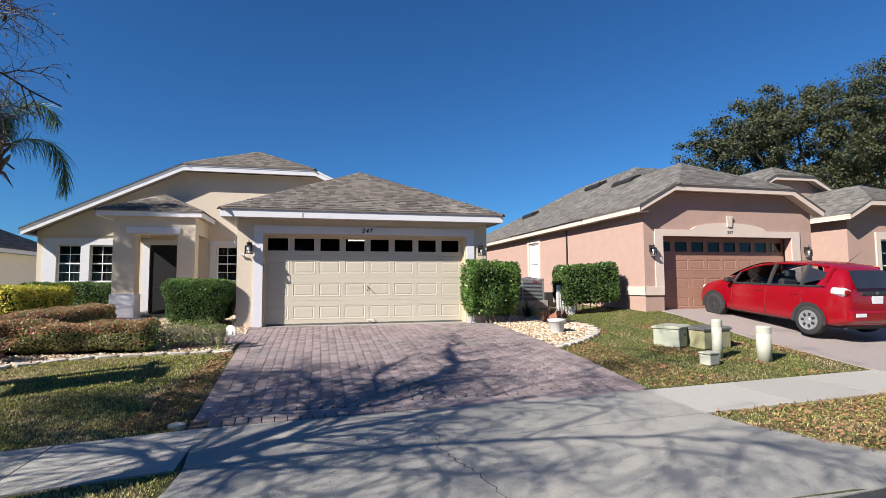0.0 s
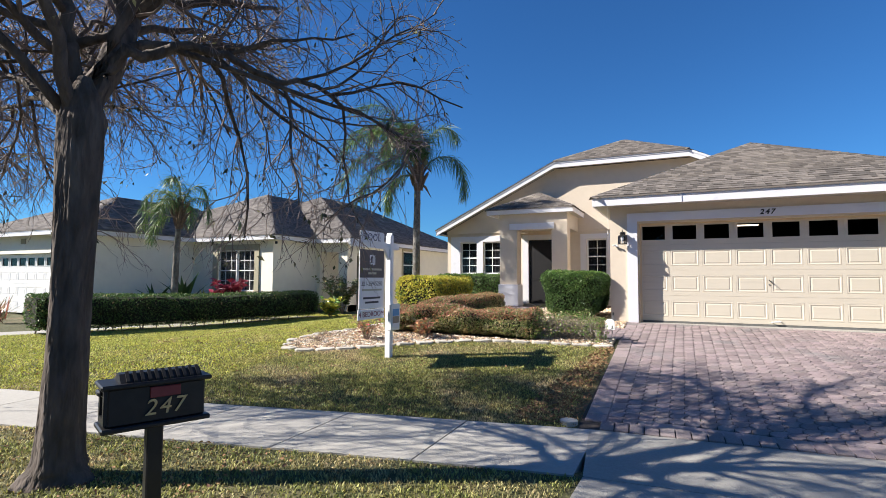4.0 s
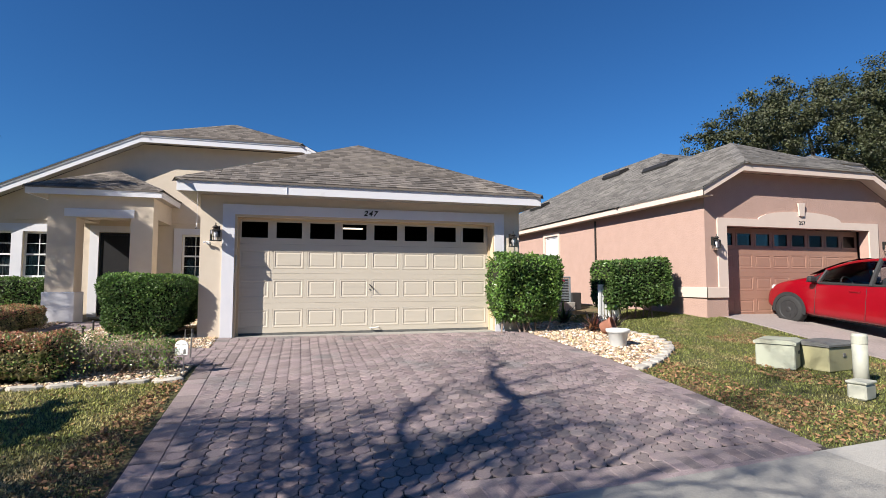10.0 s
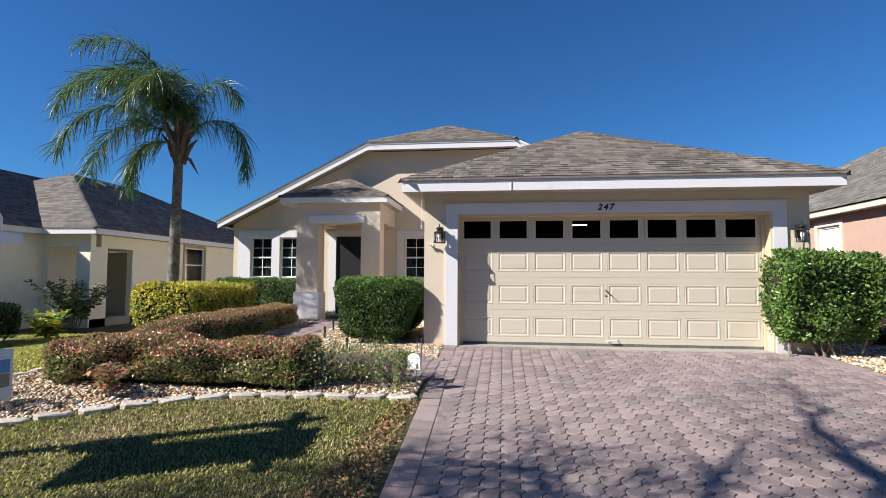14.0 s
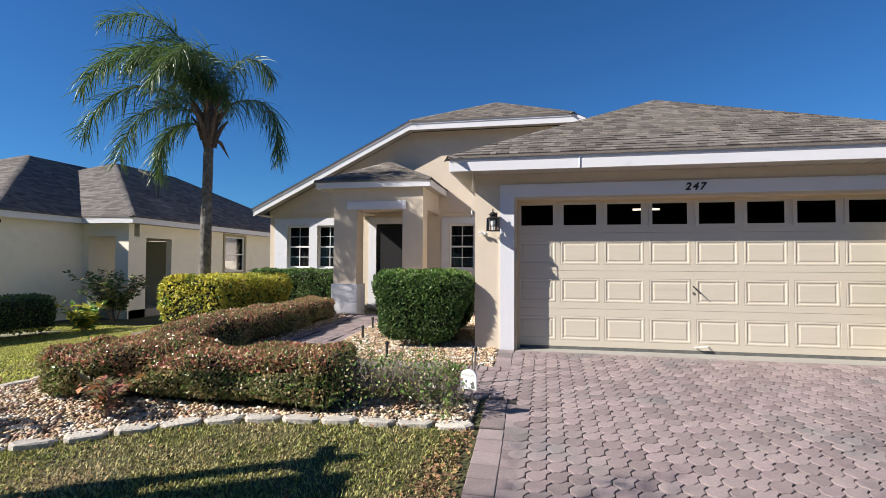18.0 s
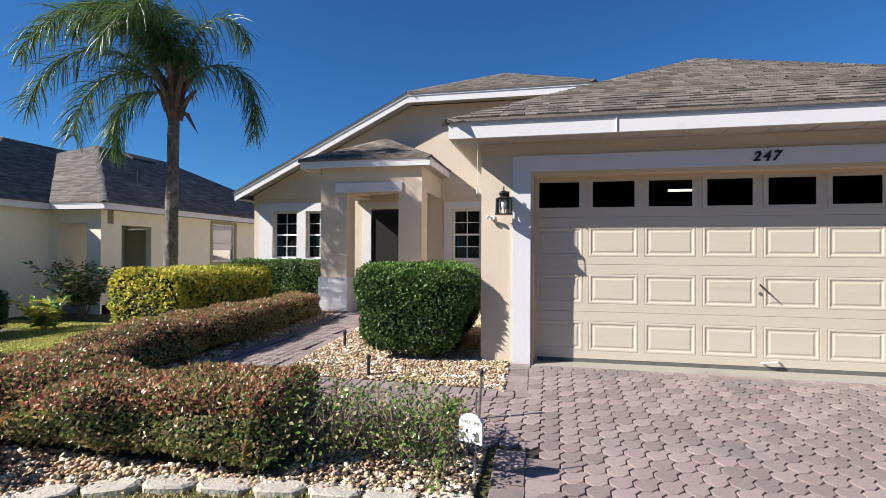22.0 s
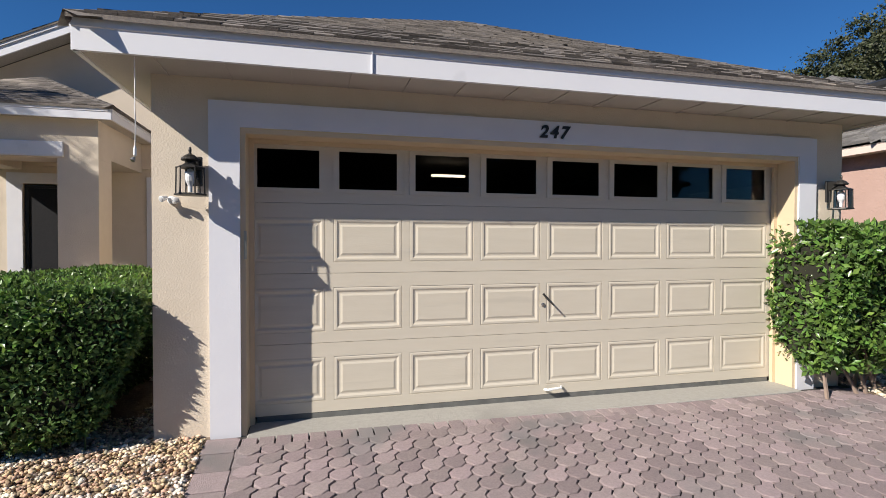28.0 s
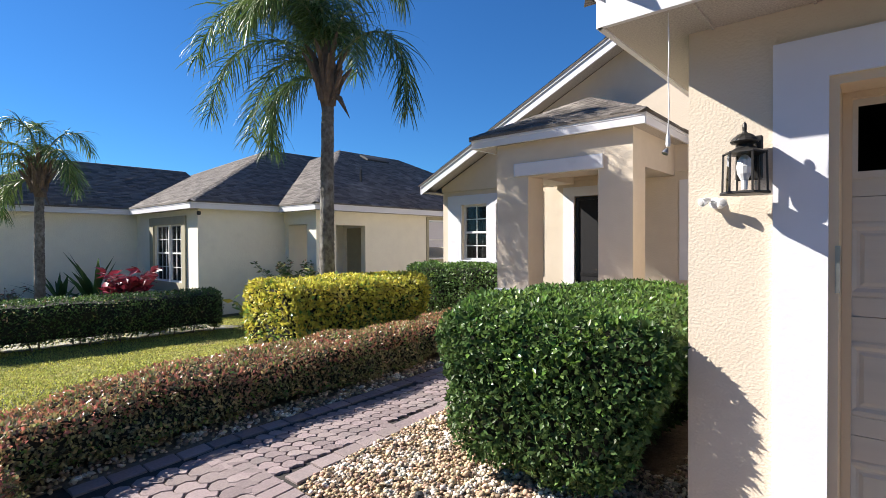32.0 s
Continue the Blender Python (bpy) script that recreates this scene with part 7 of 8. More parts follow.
        for y in (0.0, -0.88):
            part("door_handle", bx(side * 0.835 - 0.025, side * 0.835 + 0.025, y - 0.1, y + 0.1, 0.80, 0.84, 0.012), RED, t)
        mir = part("mirror", bx(side * 0.95 - 0.09, side * 0.95 + 0.09, 0.70, 0.80, 0.93, 1.05, 0.03), BLACK_MATT, t)
        part("mirror_foot", bx(side * 0.86 - 0.06, side * 0.86 + 0.06, 0.74, 0.8, 0.92, 0.95), BLACK_MATT, mir)
        lamp = part("tail_lamp", bx(side * 0.71 - 0.12, side * 0.71 + 0.10, -1.93, -1.62, 0.86, 1.03, 0.05), CLEARLAMP, t, "clear and red tail lamp")
        part("red_lens", bx(side * 0.70 - 0.10, side * 0.70 + 0.02, -1.945, -1.9, 0.90, 0.99, 0.015), REDLAMP, lamp)
        part("head_lamp", bx(side * 0.60 - 0.10, side * 0.60 + 0.07, 1.6, 1.84, 0.66, 0.78, 0.04), CLEARLAMP, t)
        for y, mat_rim in ((1.27, BLACK_MATT), (-1.24, RIM)):
            w = part("wheel", lathe(bmesh.new(), [(0.19, -0.09), (0.285, -0.1), (0.305, -0.07), (0.305, 0.07), (0.285, 0.1), (0.19, 0.09)], 28), RUBBER, t, smooth=True)
            w.matrix_basis = pose(side * 0.765, y, 0.305, 0, 90, 0)
            bm = lathe(bmesh.new(), [(0.205, -0.092), (0.2, -0.102), (0.18, -0.094), (0.06, -0.098), (0.04, -0.108), (0.005, -0.11)] if side < 0 else [(0.005, 0.11), (0.04, 0.108), (0.06, 0.098), (0.18, 0.094), (0.2, 0.102), (0.205, 0.092)], 28)
            part("rim", bm, mat_rim, w)
            for k in range(7):
                a = 2 * math.pi * k / 7
                part("rim_slot", bx(-0.028, 0.028, 0.085, 0.155, side * 0.094 - 0.006, side * 0.094 + 0.006), BLACK_MATT, w).matrix_basis = pose(0, 0, 0, 0, 0, math.degrees(a))
            arch = bmesh.new()
            prof = [(0.305 + 0.065) * 1.0, 0.30]
            n = 20
            g = []
            for k in range(n + 1):
                a = math.pi * (-0.06 + 1.12 * k / n)
                g.append([arch.verts.new((side * 0.856, y + r * math.cos(a), 0.305 + r * math.sin(a))) for r in prof] + [arch.verts.new((side * 0.62, y + r * math.cos(a), 0.305 + r * math.sin(a))) for r in prof[::-1]])
            for p, q in zip(g, g[1:]):
                for j in range(3):
                    arch.faces.new((p[j], p[j + 1], q[j + 1], q[j]))
            part("wheel_arch", arch, BLACK_MATT, t)
    bm = bmesh.new()
    g = [[bm.verts.new((x * (0.60 - 0.03 * j), -1.985 + 0.075 * j, 1.03 + 0.115 * j)) for x in (-1, -0.5, 0, 0.5, 1)] for j in range(4)]
    for p, q in zip(g, g[1:]):
        for j in range(4):
            bm.faces.new((p[j], p[j + 1], q[j + 1], q[j]))
    part("rear_window", bm, CARGLASS_D, t)
    part("rear_bench", bx(-0.6, 0.6, -1.32, -1.16, 0.5, 1.08, 0.05), BLACK_MATT, t)
    part("cabin_floor", bx(-0.72, 0.72, -1.5, 0.9, 0.5, 0.56), BLACK_MATT, t)
    part("dashboard", bx(-0.68, 0.68, 0.55, 0.85, 0.6, 0.93, 0.05), BLACK_MATT, t)
    wheel = [(-0.36 + 0.17 * math.cos(a), 0.45 + 0.06 * math.sin(a), 0.9 + 0.16 * math.sin(a)) for a in (2 * math.pi * k / 16 for k in range(17))]
    part("steering_wheel", tube(bmesh.new(), wheel, 0.014, 6), BLACK_MATT, t)
    part("tailgate_grip", bx(-0.42, 0.42, -1.975, -1.93, 0.88, 0.96, 0.015), BLACK_MATT, t)
    part("number_plate", bx(-0.15, 0.15, -1.985, -1.97, 0.72, 0.87, 0.004), SIGNWHITE, t)
    part("badge", bx(-0.04, 0.04, -1.985, -1.97, 0.905, 0.965, 0.01), STEEL, t)
    part("rear_bumper", bx(-0.74, 0.74, -2.03, -1.86, 0.34, 0.60, 0.05), RED, t)
    part("bumper_sticker", bx(-0.63, -0.36, -2.036, -2.03, 0.47, 0.54), SIGNWHITE, t)
    part("under_tray", bx(-0.62, 0.62, -1.85, 1.8, 0.2, 0.32), BLACK_MATT, t)
    part("wiper", tube(bmesh.new(), [(-0.02, -1.96, 1.03), (-0.35, -1.93, 1.08)], 0.01, 5), BLACK_MATT, t)
    part("aerial", tube(bmesh.new(), [(0.0, -1.35, 1.48), (0.0, -1.62, 1.72)], [0.008, 0.003], 5), BLACK_MATT, t)
    bm = bmesh.new()
    g = [[bm.verts.new((x * (0.68 - 0.04 * j), 0.98 - 0.28 * j, (1.062, 1.222, 1.35, 1.438)[j] + (0.012 if abs(x) < 0.9 else 0))) for x in (-1, -0.5, 0, 0.5, 1)] for j in range(4)]
    for p, q in zip(g, g[1:]):
        for j in range(4):
            bm.faces.new((p[j], p[j + 1], q[j + 1], q[j]))
    part("windscreen", bm, CARGLASS_D, t)
    return t


CARGLASS_D = mk("smoked_car_glass", (0.03, 0.032, 0.036), (0.02, 0.021, 0.024), 2, 0.04, spec=1.0)
hatchback((12.83, -1.9, ground(12.8, -1.9) + 0.005), 2.0, 5.2)


# ---- mailbox at the kerb ----
def mailbox(at, turn):
    t = thing("mailbox", "black cast mailbox on a post with faded gold numbers", "mailbox", (*at, ground(*at) - 0.02), turn)
    h = 0.645
    part("post", bx(-0.045, 0.045, -0.045, 0.045, 0, h, 0.008), BLACK, t)
    part("ground_ring", lathe(bmesh.new(), [(0.10, 0.0), (0.10, 0.03), (0.07, 0.05), (0.058, 0.12)], 16), BLACK, t)
    L, W, H = 0.53, 0.20, 0.25
    body = part("box", bx(-W / 2, W / 2, -L / 2, L / 2, h + 0.03, h + H, 0.008), BLACK, t)
    part("base_plate", bx(-W / 2 - 0.03, W / 2 + 0.03, -L / 2 - 0.035, L / 2 + 0.03, h, h + 0.03, 0.008), BLACK, t)
    part("cornice", bx(-W / 2 - 0.03, W / 2 + 0.03, -L / 2 - 0.04, L / 2 + 0.035, h + H, h + H + 0.028, 0.008), BLACK, t)
    part("lid", prism(bmesh.new(), [(-W / 2, h + H + 0.028), (W / 2, h + H + 0.028), (0.04, h + H + 0.075), (-0.04, h + H + 0.075)], -L / 2 + 0.06, L / 2 - 0.02), BLACK, t)
    for k in range(11):
        y = lerp(-L / 2 + 0.09, L / 2 - 0.05, k / 10)
        part("lid_rib", prism(bmesh.new(), [(0.035, h + H + 0.076), (W / 2 + 0.005, h + H + 0.03), (W / 2 + 0.005, h + H + 0.042), (0.035, h + H + 0.088)], y, y + 0.018), BLACK, t)
    fr = part("front_door", pierced(bmesh.new(), -W / 2 + 0.01, W / 2 - 0.01, h + 0.04, h + H - 0.005, -L / 2 - 0.02, -L / 2 - 0.001, [(-W / 2 + 0.05, W / 2 - 0.05, h + 0.08, h + H - 0.05)]), BLACK, t)
    part("door_pull", bx(-0.05, 0.05, -L / 2 - 0.045, -L / 2 - 0.02, h + H - 0.045, h + H - 0.01, 0.01), BLACK, fr)
    part("flag", bx(W / 2 + 0.003, W / 2 + 0.012, -0.05, 0.12, h + H - 0.075, h + H - 0.01, 0.003), REDFADE, t, "faded red flag")
    n = digits("247", 0.135, GOLD, (W / 2 + 0.014, 0.03, h + 0.075), t, 90, 0.003, "number", spacing=1.15, shear=0.2)
    return t


mailbox((-1.93, -9.45), -23)


# ---- the post with its hanging boards on the lawn ----
def yard_sign(at, turn):
    t = thing("yard_sign", "white post on the lawn with hanging boards and a flyer box", "sign", (*at, ground(*at)), turn)
    post = bx(-0.045, 0.045, -0.045, 0.045, -0.05, 1.86, 0.004)
    prism(post, [(-0.045, 1.861), (0.045, 1.861), (0.0, 1.92)], -0.045, 0.045)
    part("post", post, SIGNWHITE, t)
    # the arm runs along -x; boards hang below it
    part("arm", bx(-0.98, 0.24, -0.03, 0.03, 1.66, 1.75, 0.006), SIGNWHITE, t)
    part("arm_tip", bx(-1.03, -0.981, -0.028, 0.028, 1.675, 1.765, 0.01), SIGNWHITE, t)
    part("brace", prism(bmesh.new(), [(-0.045, 1.659), (-0.16, 1.659), (-0.045, 1.50)], -0.02, 0.02), SIGNWHITE, t)
    rider = part("top_rider", prism(bmesh.new(), [(-0.84, 1.72), (-0.22, 1.72), (-0.22, 1.88), (-0.26, 1.90), (-0.80, 1.90), (-0.84, 1.88)], -0.042, -0.032), SIGNWHITE, t)
    digits("POOL", 0.15, NAVY, (-0.53, -0.043, 1.765), rider, extrude=0.001, name="word", spacing=1.1)
    panel = part("panel", bx(-0.70, -0.16, -0.008, 0.008, 0.80, 1.60, 0.002), SIGNWHITE, t, "white board with a charcoal head")
    part("charcoal_head", bx(-0.70, -0.16, -0.012, -0.0085, 1.22, 1.60), SIGNGREY, panel)
    ring = bmesh.new()
    pierced(ring, -0.49, -0.37, 1.40, 1.53, -0.015, -0.0125, [(-0.47, -0.39, 1.42, 1.51)])
    part("emblem", ring, SIGNWHITE, panel)
    part("emblem_bar", bx(-0.43, -0.41, -0.0155, -0.0125, 1.39, 1.54), SIGNWHITE, panel)
    for x0, x1, z in ((-0.64, -0.22, 1.32), (-0.52, -0.34, 1.265)):
        part("print_bar", bx(x0, x1, -0.0145, -0.0125, z, z + 0.028), PVC, panel)
    digits("321-259-5280", 0.083, PRINT, (-0.43, -0.0095, 1.11), panel, extrude=0.0008, name="word")
    for x0, x1, z in ((-0.65, -0.21, 1.04), (-0.62, -0.24, 0.93), (-0.58, -0.28, 0.87)):
        part("print_bar", bx(x0, x1, -0.0105, -0.0085, z, z + 0.026), PRINT if z < 1 else PVC, panel)
    low = part("bottom_rider", bx(-0.72, -0.14, -0.008, 0.008, 0.655, 0.79, 0.002), SIGNWHITE, t)
    digits("4 BEDROOM", 0.10, MAROON, (-0.43, -0.0095, 0.69), low, extrude=0.001, name="word")
    fit = Matrix.Translation((0.0095, 0, 1.63 - 1.6 * 1.069)) @ Matrix.Diagonal((1.15, 1, 1.069, 1))
    panel.matrix_basis = low.matrix_basis = fit
    for x in (-0.70, -0.28):
        part("hook", tube(bmesh.new(), [(x, 0, 1.625), (x, 0, 1.662)], 0.005, 5), STEEL, t)
    fly = part("flyer_box", bx(-0.125, 0.125, -0.12, -0.046, 0.42, 0.82, 0.008), PLASTIC_W, t, "white flyer box with a printed sheet")
    part("flyer_sheet", bx(-0.095, 0.095, -0.1235, -0.1205, 0.47, 0.75), SIGNWHITE, fly)
    part("flyer_blue", bx(-0.09, 0.09, -0.1255, -0.1238, 0.64, 0.745), FLYBLUE, fly)
    part("flyer_photo", bx(-0.09, 0.09, -0.1255, -0.1238, 0.53, 0.635), FLYTAN, fly)
    return t


yard_sign((-3.05, -4.82), 89)


# ---- small things about the house ----
def path_light(at, lean):
    t = thing("path_light", "short black path light stake in the pebbles", "path light", (*at, ground(*at)), group="path lights")
    t.matrix_basis = pose(*at, ground(*at), lean, lean * 0.5, 0)
    part("stake", lathe(bmesh.new(), [(0.006, -0.05), (0.018, 0.0), (0.018, 0.19)], 10), BLACK_MATT, t)
    part("cap", lathe(bmesh.new(), [(0.024, 0.19), (0.026, 0.21), (0.02, 0.23), (0.006, 0.235)], 10), BLACK_MATT, t)


path_light((-1.40, -0.86), 4)
path_light((-2.42, 1.5), -2)
path_light((-2.2, 0.4), 2)


def welcome_sign(at, turn):
    t = thing("welcome_sign", "small white arched welcome plaque leaning on a stake", "garden sign", (*at, ground(*at)), turn)
    pts = [(-0.082, 0.25), (0.082, 0.25), (0.082, 0.365)] + [(0.082 * math.cos(a), 0.365 + 0.062 * math.sin(a)) for a in (math.pi * k / 10 for k in range(1, 10))] + [(-0.082, 0.365)]
    pl = part("plaque", prism(bmesh.new(), pts, -0.008, 0.008), PLASTIC_W, t)
    digits("WELCOME", 0.028, UTIL_D, (0, -0.0085, 0.365), pl, extrude=0.0006, name="word")
    part("emblem", prism(bmesh.new(), [(0.025, 0.265), (0.065, 0.265), (0.058, 0.315), (0.045, 0.33)], -0.0105, -0.0085), UTIL_D, pl)
    part("stake", tube(bmesh.new(), [(0.02, 0.015, -0.05), (0.03, 0.015, 0.56)], 0.006, 6), STEEL, t)
    return t


welcome_sign((-0.04, -2.72), -22)
rod = thing("sprinkler_riser", "grey sprinkler riser with a black head", "sprinkler", (-0.13, -1.75, ground(-0.13, -1.75)))
part("pipe", tube(bmesh.new(), [(0, 0, -0.03), (0.02, 0.0, 0.36)], 0.011, 8), STEEL, rod)
part("head", lathe(bmesh.new(), [(0.016, 0.36), (0.018, 0.40), (0.01, 0.42)], 10, (0.02, 0, 0)), BLACK_MATT, rod)
stake = thing("garden_stake", "thin green wire stake bent over beside the shrub", "garden stake", (-0.72, -0.12, 0.0))
part("wire", tube(bmesh.new(), [(0, 0, -0.03), (0.0, 0.0, 0.62), (-0.02, 0.0, 0.65), (-0.30, 0.03, 0.68)], 0.004, 6), LEAF_G, stake)


def spotlight(at):
    t = thing("security_light", "white twin-head security light on the stucco wall", "security light", at)
    t.matrix_basis = pose(*at) @ Matrix.Diagonal((0.62, 0.62, 0.62, 1))
    part("base", lathe(bmesh.new(), [(0.045, 0.0), (0.045, 0.012), (0.03, 0.02)], 16), PLASTIC_W, t).matrix_basis = pose(0, -0.002, 0, 90)
    for sx, sz in ((-0.035, 0.03), (0.03, -0.035)):
        h = part("head", lathe(bmesh.new(), [(0.01, 0.0), (0.02, 0.01), (0.03, 0.06), (0.034, 0.09), (0.03, 0.092)], 14), PLASTIC_W, t)
        h.matrix_basis = pose(sx, -0.03, sz, 90 + sz * 600, 0, sx * 900)
        part("lens", lathe(bmesh.new(), [(0.027, 0.0925), (0.02, 0.098), (0.004, 0.1)], 14), CLEARLAMP, h)
    part("knuckle", tube(bmesh.new(), [(-0.03, -0.012, 0.02), (0, -0.03, 0), (0.03, -0.012, -0.03)], 0.009, 6), PLASTIC_W, t)


spotlight((-0.235, -0.005, 1.655))
cable = thing("hanging_cable", "thin white chain with a small bell hanging from the soffit", "chain", (-0.36, -0.32, 2.5))
part("cord", tube(bmesh.new(), [(0, 0, 0.03), (0.003, 0, -0.15), (0.0, 0.003, -0.3), (0.004, 0.0, -0.42), (0.0, 0, -0.54)], 0.0028, 6), PLASTIC_W, cable)
part("lamp_holder", lathe(bmesh.new(), [(0.005, -0.54), (0.010, -0.56), (0.011, -0.59), (0.009, -0.6)], 10), PLASTIC_W, cable)
part("bell", lathe(bmesh.new(), [(0.006, 0.0), (0.012, 0.012), (0.015, 0.028), (0.010, 0.03)], 12), STEEL, cable).matrix_basis = pose(0.0, -0.01, -0.61, 150, 0, -30)


def flower_pot(at):
    t = thing("flower_pot", "pale grey round plant pot standing on the pebbles", "plant pot", (*at, ground(*at) + 0.01))
    part("pot", lathe(bmesh.new(), [(0.12, 0.0), (0.135, 0.02), (0.17, 0.24), (0.195, 0.25), (0.2, 0.3), (0.185, 0.305), (0.165, 0.27), (0.15, 0.25)], 24), POT, t, smooth=True)
    part("soil", lathe(bmesh.new(), [(0.16, 0.255), (0.08, 0.275), (0.01, 0.28)], 18), SOIL, t)


flower_pot((6.58, -1.92))
tp = thing("flower_pot", "terracotta pot lying among the bromeliads", "plant pot", (6.95, -0.85, ground(6.95, -0.85) + 0.13))
tp.matrix_basis = pose(6.95, -0.85, ground(6.95, -0.85) + 0.14, 70, 0, 40)
part("pot", lathe(bmesh.new(), [(0.09, 0.0), (0.11, 0.03), (0.14, 0.2), (0.155, 0.21), (0.155, 0.25), (0.135, 0.25), (0.12, 0.2)], 20), TERRA, tp, smooth=True)


def air_conditioner(at):
    z = ground(*at)
    t = thing("air_conditioner", "grey louvred air conditioner on a concrete pad", "air conditioner", (*at, z + 0.17))
    part("pad", bx(-0.5, 0.5, -0.5, 0.5, -0.22, 0.08, 0.01), CONCRETE, t)
    part("coil", bx(-0.36, 0.36, -0.36, 0.36, 0.08, 0.78), BLACK_MATT, t)
    for k in range(14):
        z1 = 0.12 + 0.047 * k
        part("louvre", pierced(bmesh.new(), -0.40, 0.40, -0.40, 0.40, z1, z1 + 0.022, [(-0.365, 0.365, -0.365, 0.365)]), AC_GREY, t).data.transform(Matrix(((1, 0, 0, 0), (0, 0, 1, 0), (0, 1, 0, 0), (0, 0, 0, 1))))
    for sx in (-1, 1):
        for sy in (-1, 1):
            part("corner_post", bx(sx * 0.385 - 0.02, sx * 0.385 + 0.02, sy * 0.385 - 0.02, sy * 0.385 + 0.02, 0.08, 0.8), AC_GREY, t)
    part("top", bx(-0.41, 0.41, -0.41, 0.41, 0.8, 0.84, 0.012), AC_GREY, t)
    part("fan_guard", lathe(bmesh.new(), [(0.3, 0.84), (0.29, 0.86), (0.1, 0.885), (0.02, 0.89)], 24), BLACK_MATT, t)
    part("maker_plate", bx(0.0, 0.2, -0.412, -0.402, 0.68, 0.74), MAROON, t)


air_conditioner((8.66, 4.4))
meter = thing("irrigation_box", "black control box on the salmon house wall side", "utility box", (9.22, 4.05, ground(9.2, 4)))
part("box", bx(-0.16, 0.16, -0.12, 0.12, 0.0, 0.52, 0.02), BLACK_MATT, meter)
panel = thing("pool_pump_screen", "white lattice screen panel between the shrubs", "screen", (7.95, 0.75, ground(8, 0.8)))
part("frame", pierced(bmesh.new(), -0.03, 0.5, 0.0, 0.85, -0.02, 0.02, [(0.03, 0.44, 0.06, 0.79)]), PLASTIC_W, panel)
for k in range(5):
    part("slat", bx(0.05 + 0.085 * k, 0.10 + 0.085 * k, -0.01, 0.01, 0.06, 0.79), PLASTIC_W, panel)


# ---- utility cabinets and pipes on the verge ----
def cabinet(at, w, d, h, turn, body, lid, label):
    t = thing("utility_cabinet", label, "utility cabinet", (*at, ground(*at) - 0.02), turn, group="utility cabinets")
    part("body", bx(-w / 2, w / 2, -d / 2, d / 2, 0, h * 0.86, 0.015), body, t)
    part("lid", prism(bmesh.new(), [(-d / 2 - 0.02, h * 0.861), (d / 2 + 0.02, h * 0.861), (d / 2 + 0.02, h * 0.95), (d / 2 - 0.05, h), (-d / 2 + 0.05, h), (-d / 2 - 0.02, h * 0.93)], -w / 2 - 0.02, w / 2 + 0.02, "x"), lid, t)
    part("latch", bx(-0.03, 0.03, -d / 2 - 0.015, -d / 2, h * 0.5, h * 0.62, 0.004), UTIL_D, t)


cabinet((8.35, -3.42), 0.62, 0.5, 0.42, 32, UTIL_G, UTIL_G, "faded mint-green utility cabinet on the grass")
cabinet((8.98, -3.62), 0.72, 0.55, 0.42, 8, UTIL_Y, UTIL_D, "faded yellow utility cabinet with a weathered grey lid")


def bollard(at, r, h, label):
    t = thing("utility_pedestal", label, "utility pedestal", (*at, ground(*at) - 0.02), group="utility pedestals")
    part("pipe", lathe(bmesh.new(), [(r, 0), (r, h * 0.82)], 20), PVC, t, smooth=True)
    part("cap", lathe(bmesh.new(), [(r * 1.05, h * 0.82), (r * 1.05, h * 0.96), (r * 0.9, h), (0.01, h * 1.005)], 20), PVC, t)


bollard((8.41, -4.55), 0.085, 0.72, "slim pale cable pedestal on the grass")
bollard((9.17, -4.8), 0.12, 0.64, "thick pale green cable pedestal on the grass")
sb = thing("meter_box", "small pale plastic box on the grass", "utility box", (7.95, -4.87, ground(7.95, -4.87) - 0.01), 15, group="utility pedestals")
part("body", bx(-0.14, 0.14, -0.1, 0.1, 0, 0.19, 0.02), PVC, sb)
part("lid", bx(-0.15, 0.15, -0.11, 0.11, 0.19, 0.225, 0.01), PVC, sb)
cap = thing("drain_cover", "small grey cleanout cap in the grass by the drive", "drain cover", (0.0, -6.3, ground(0.0, -6.3)))
part("lid", lathe(bmesh.new(), [(0.09, -0.02), (0.09, 0.03), (0.07, 0.035), (0.01, 0.036)], 16), EDGING, cap)
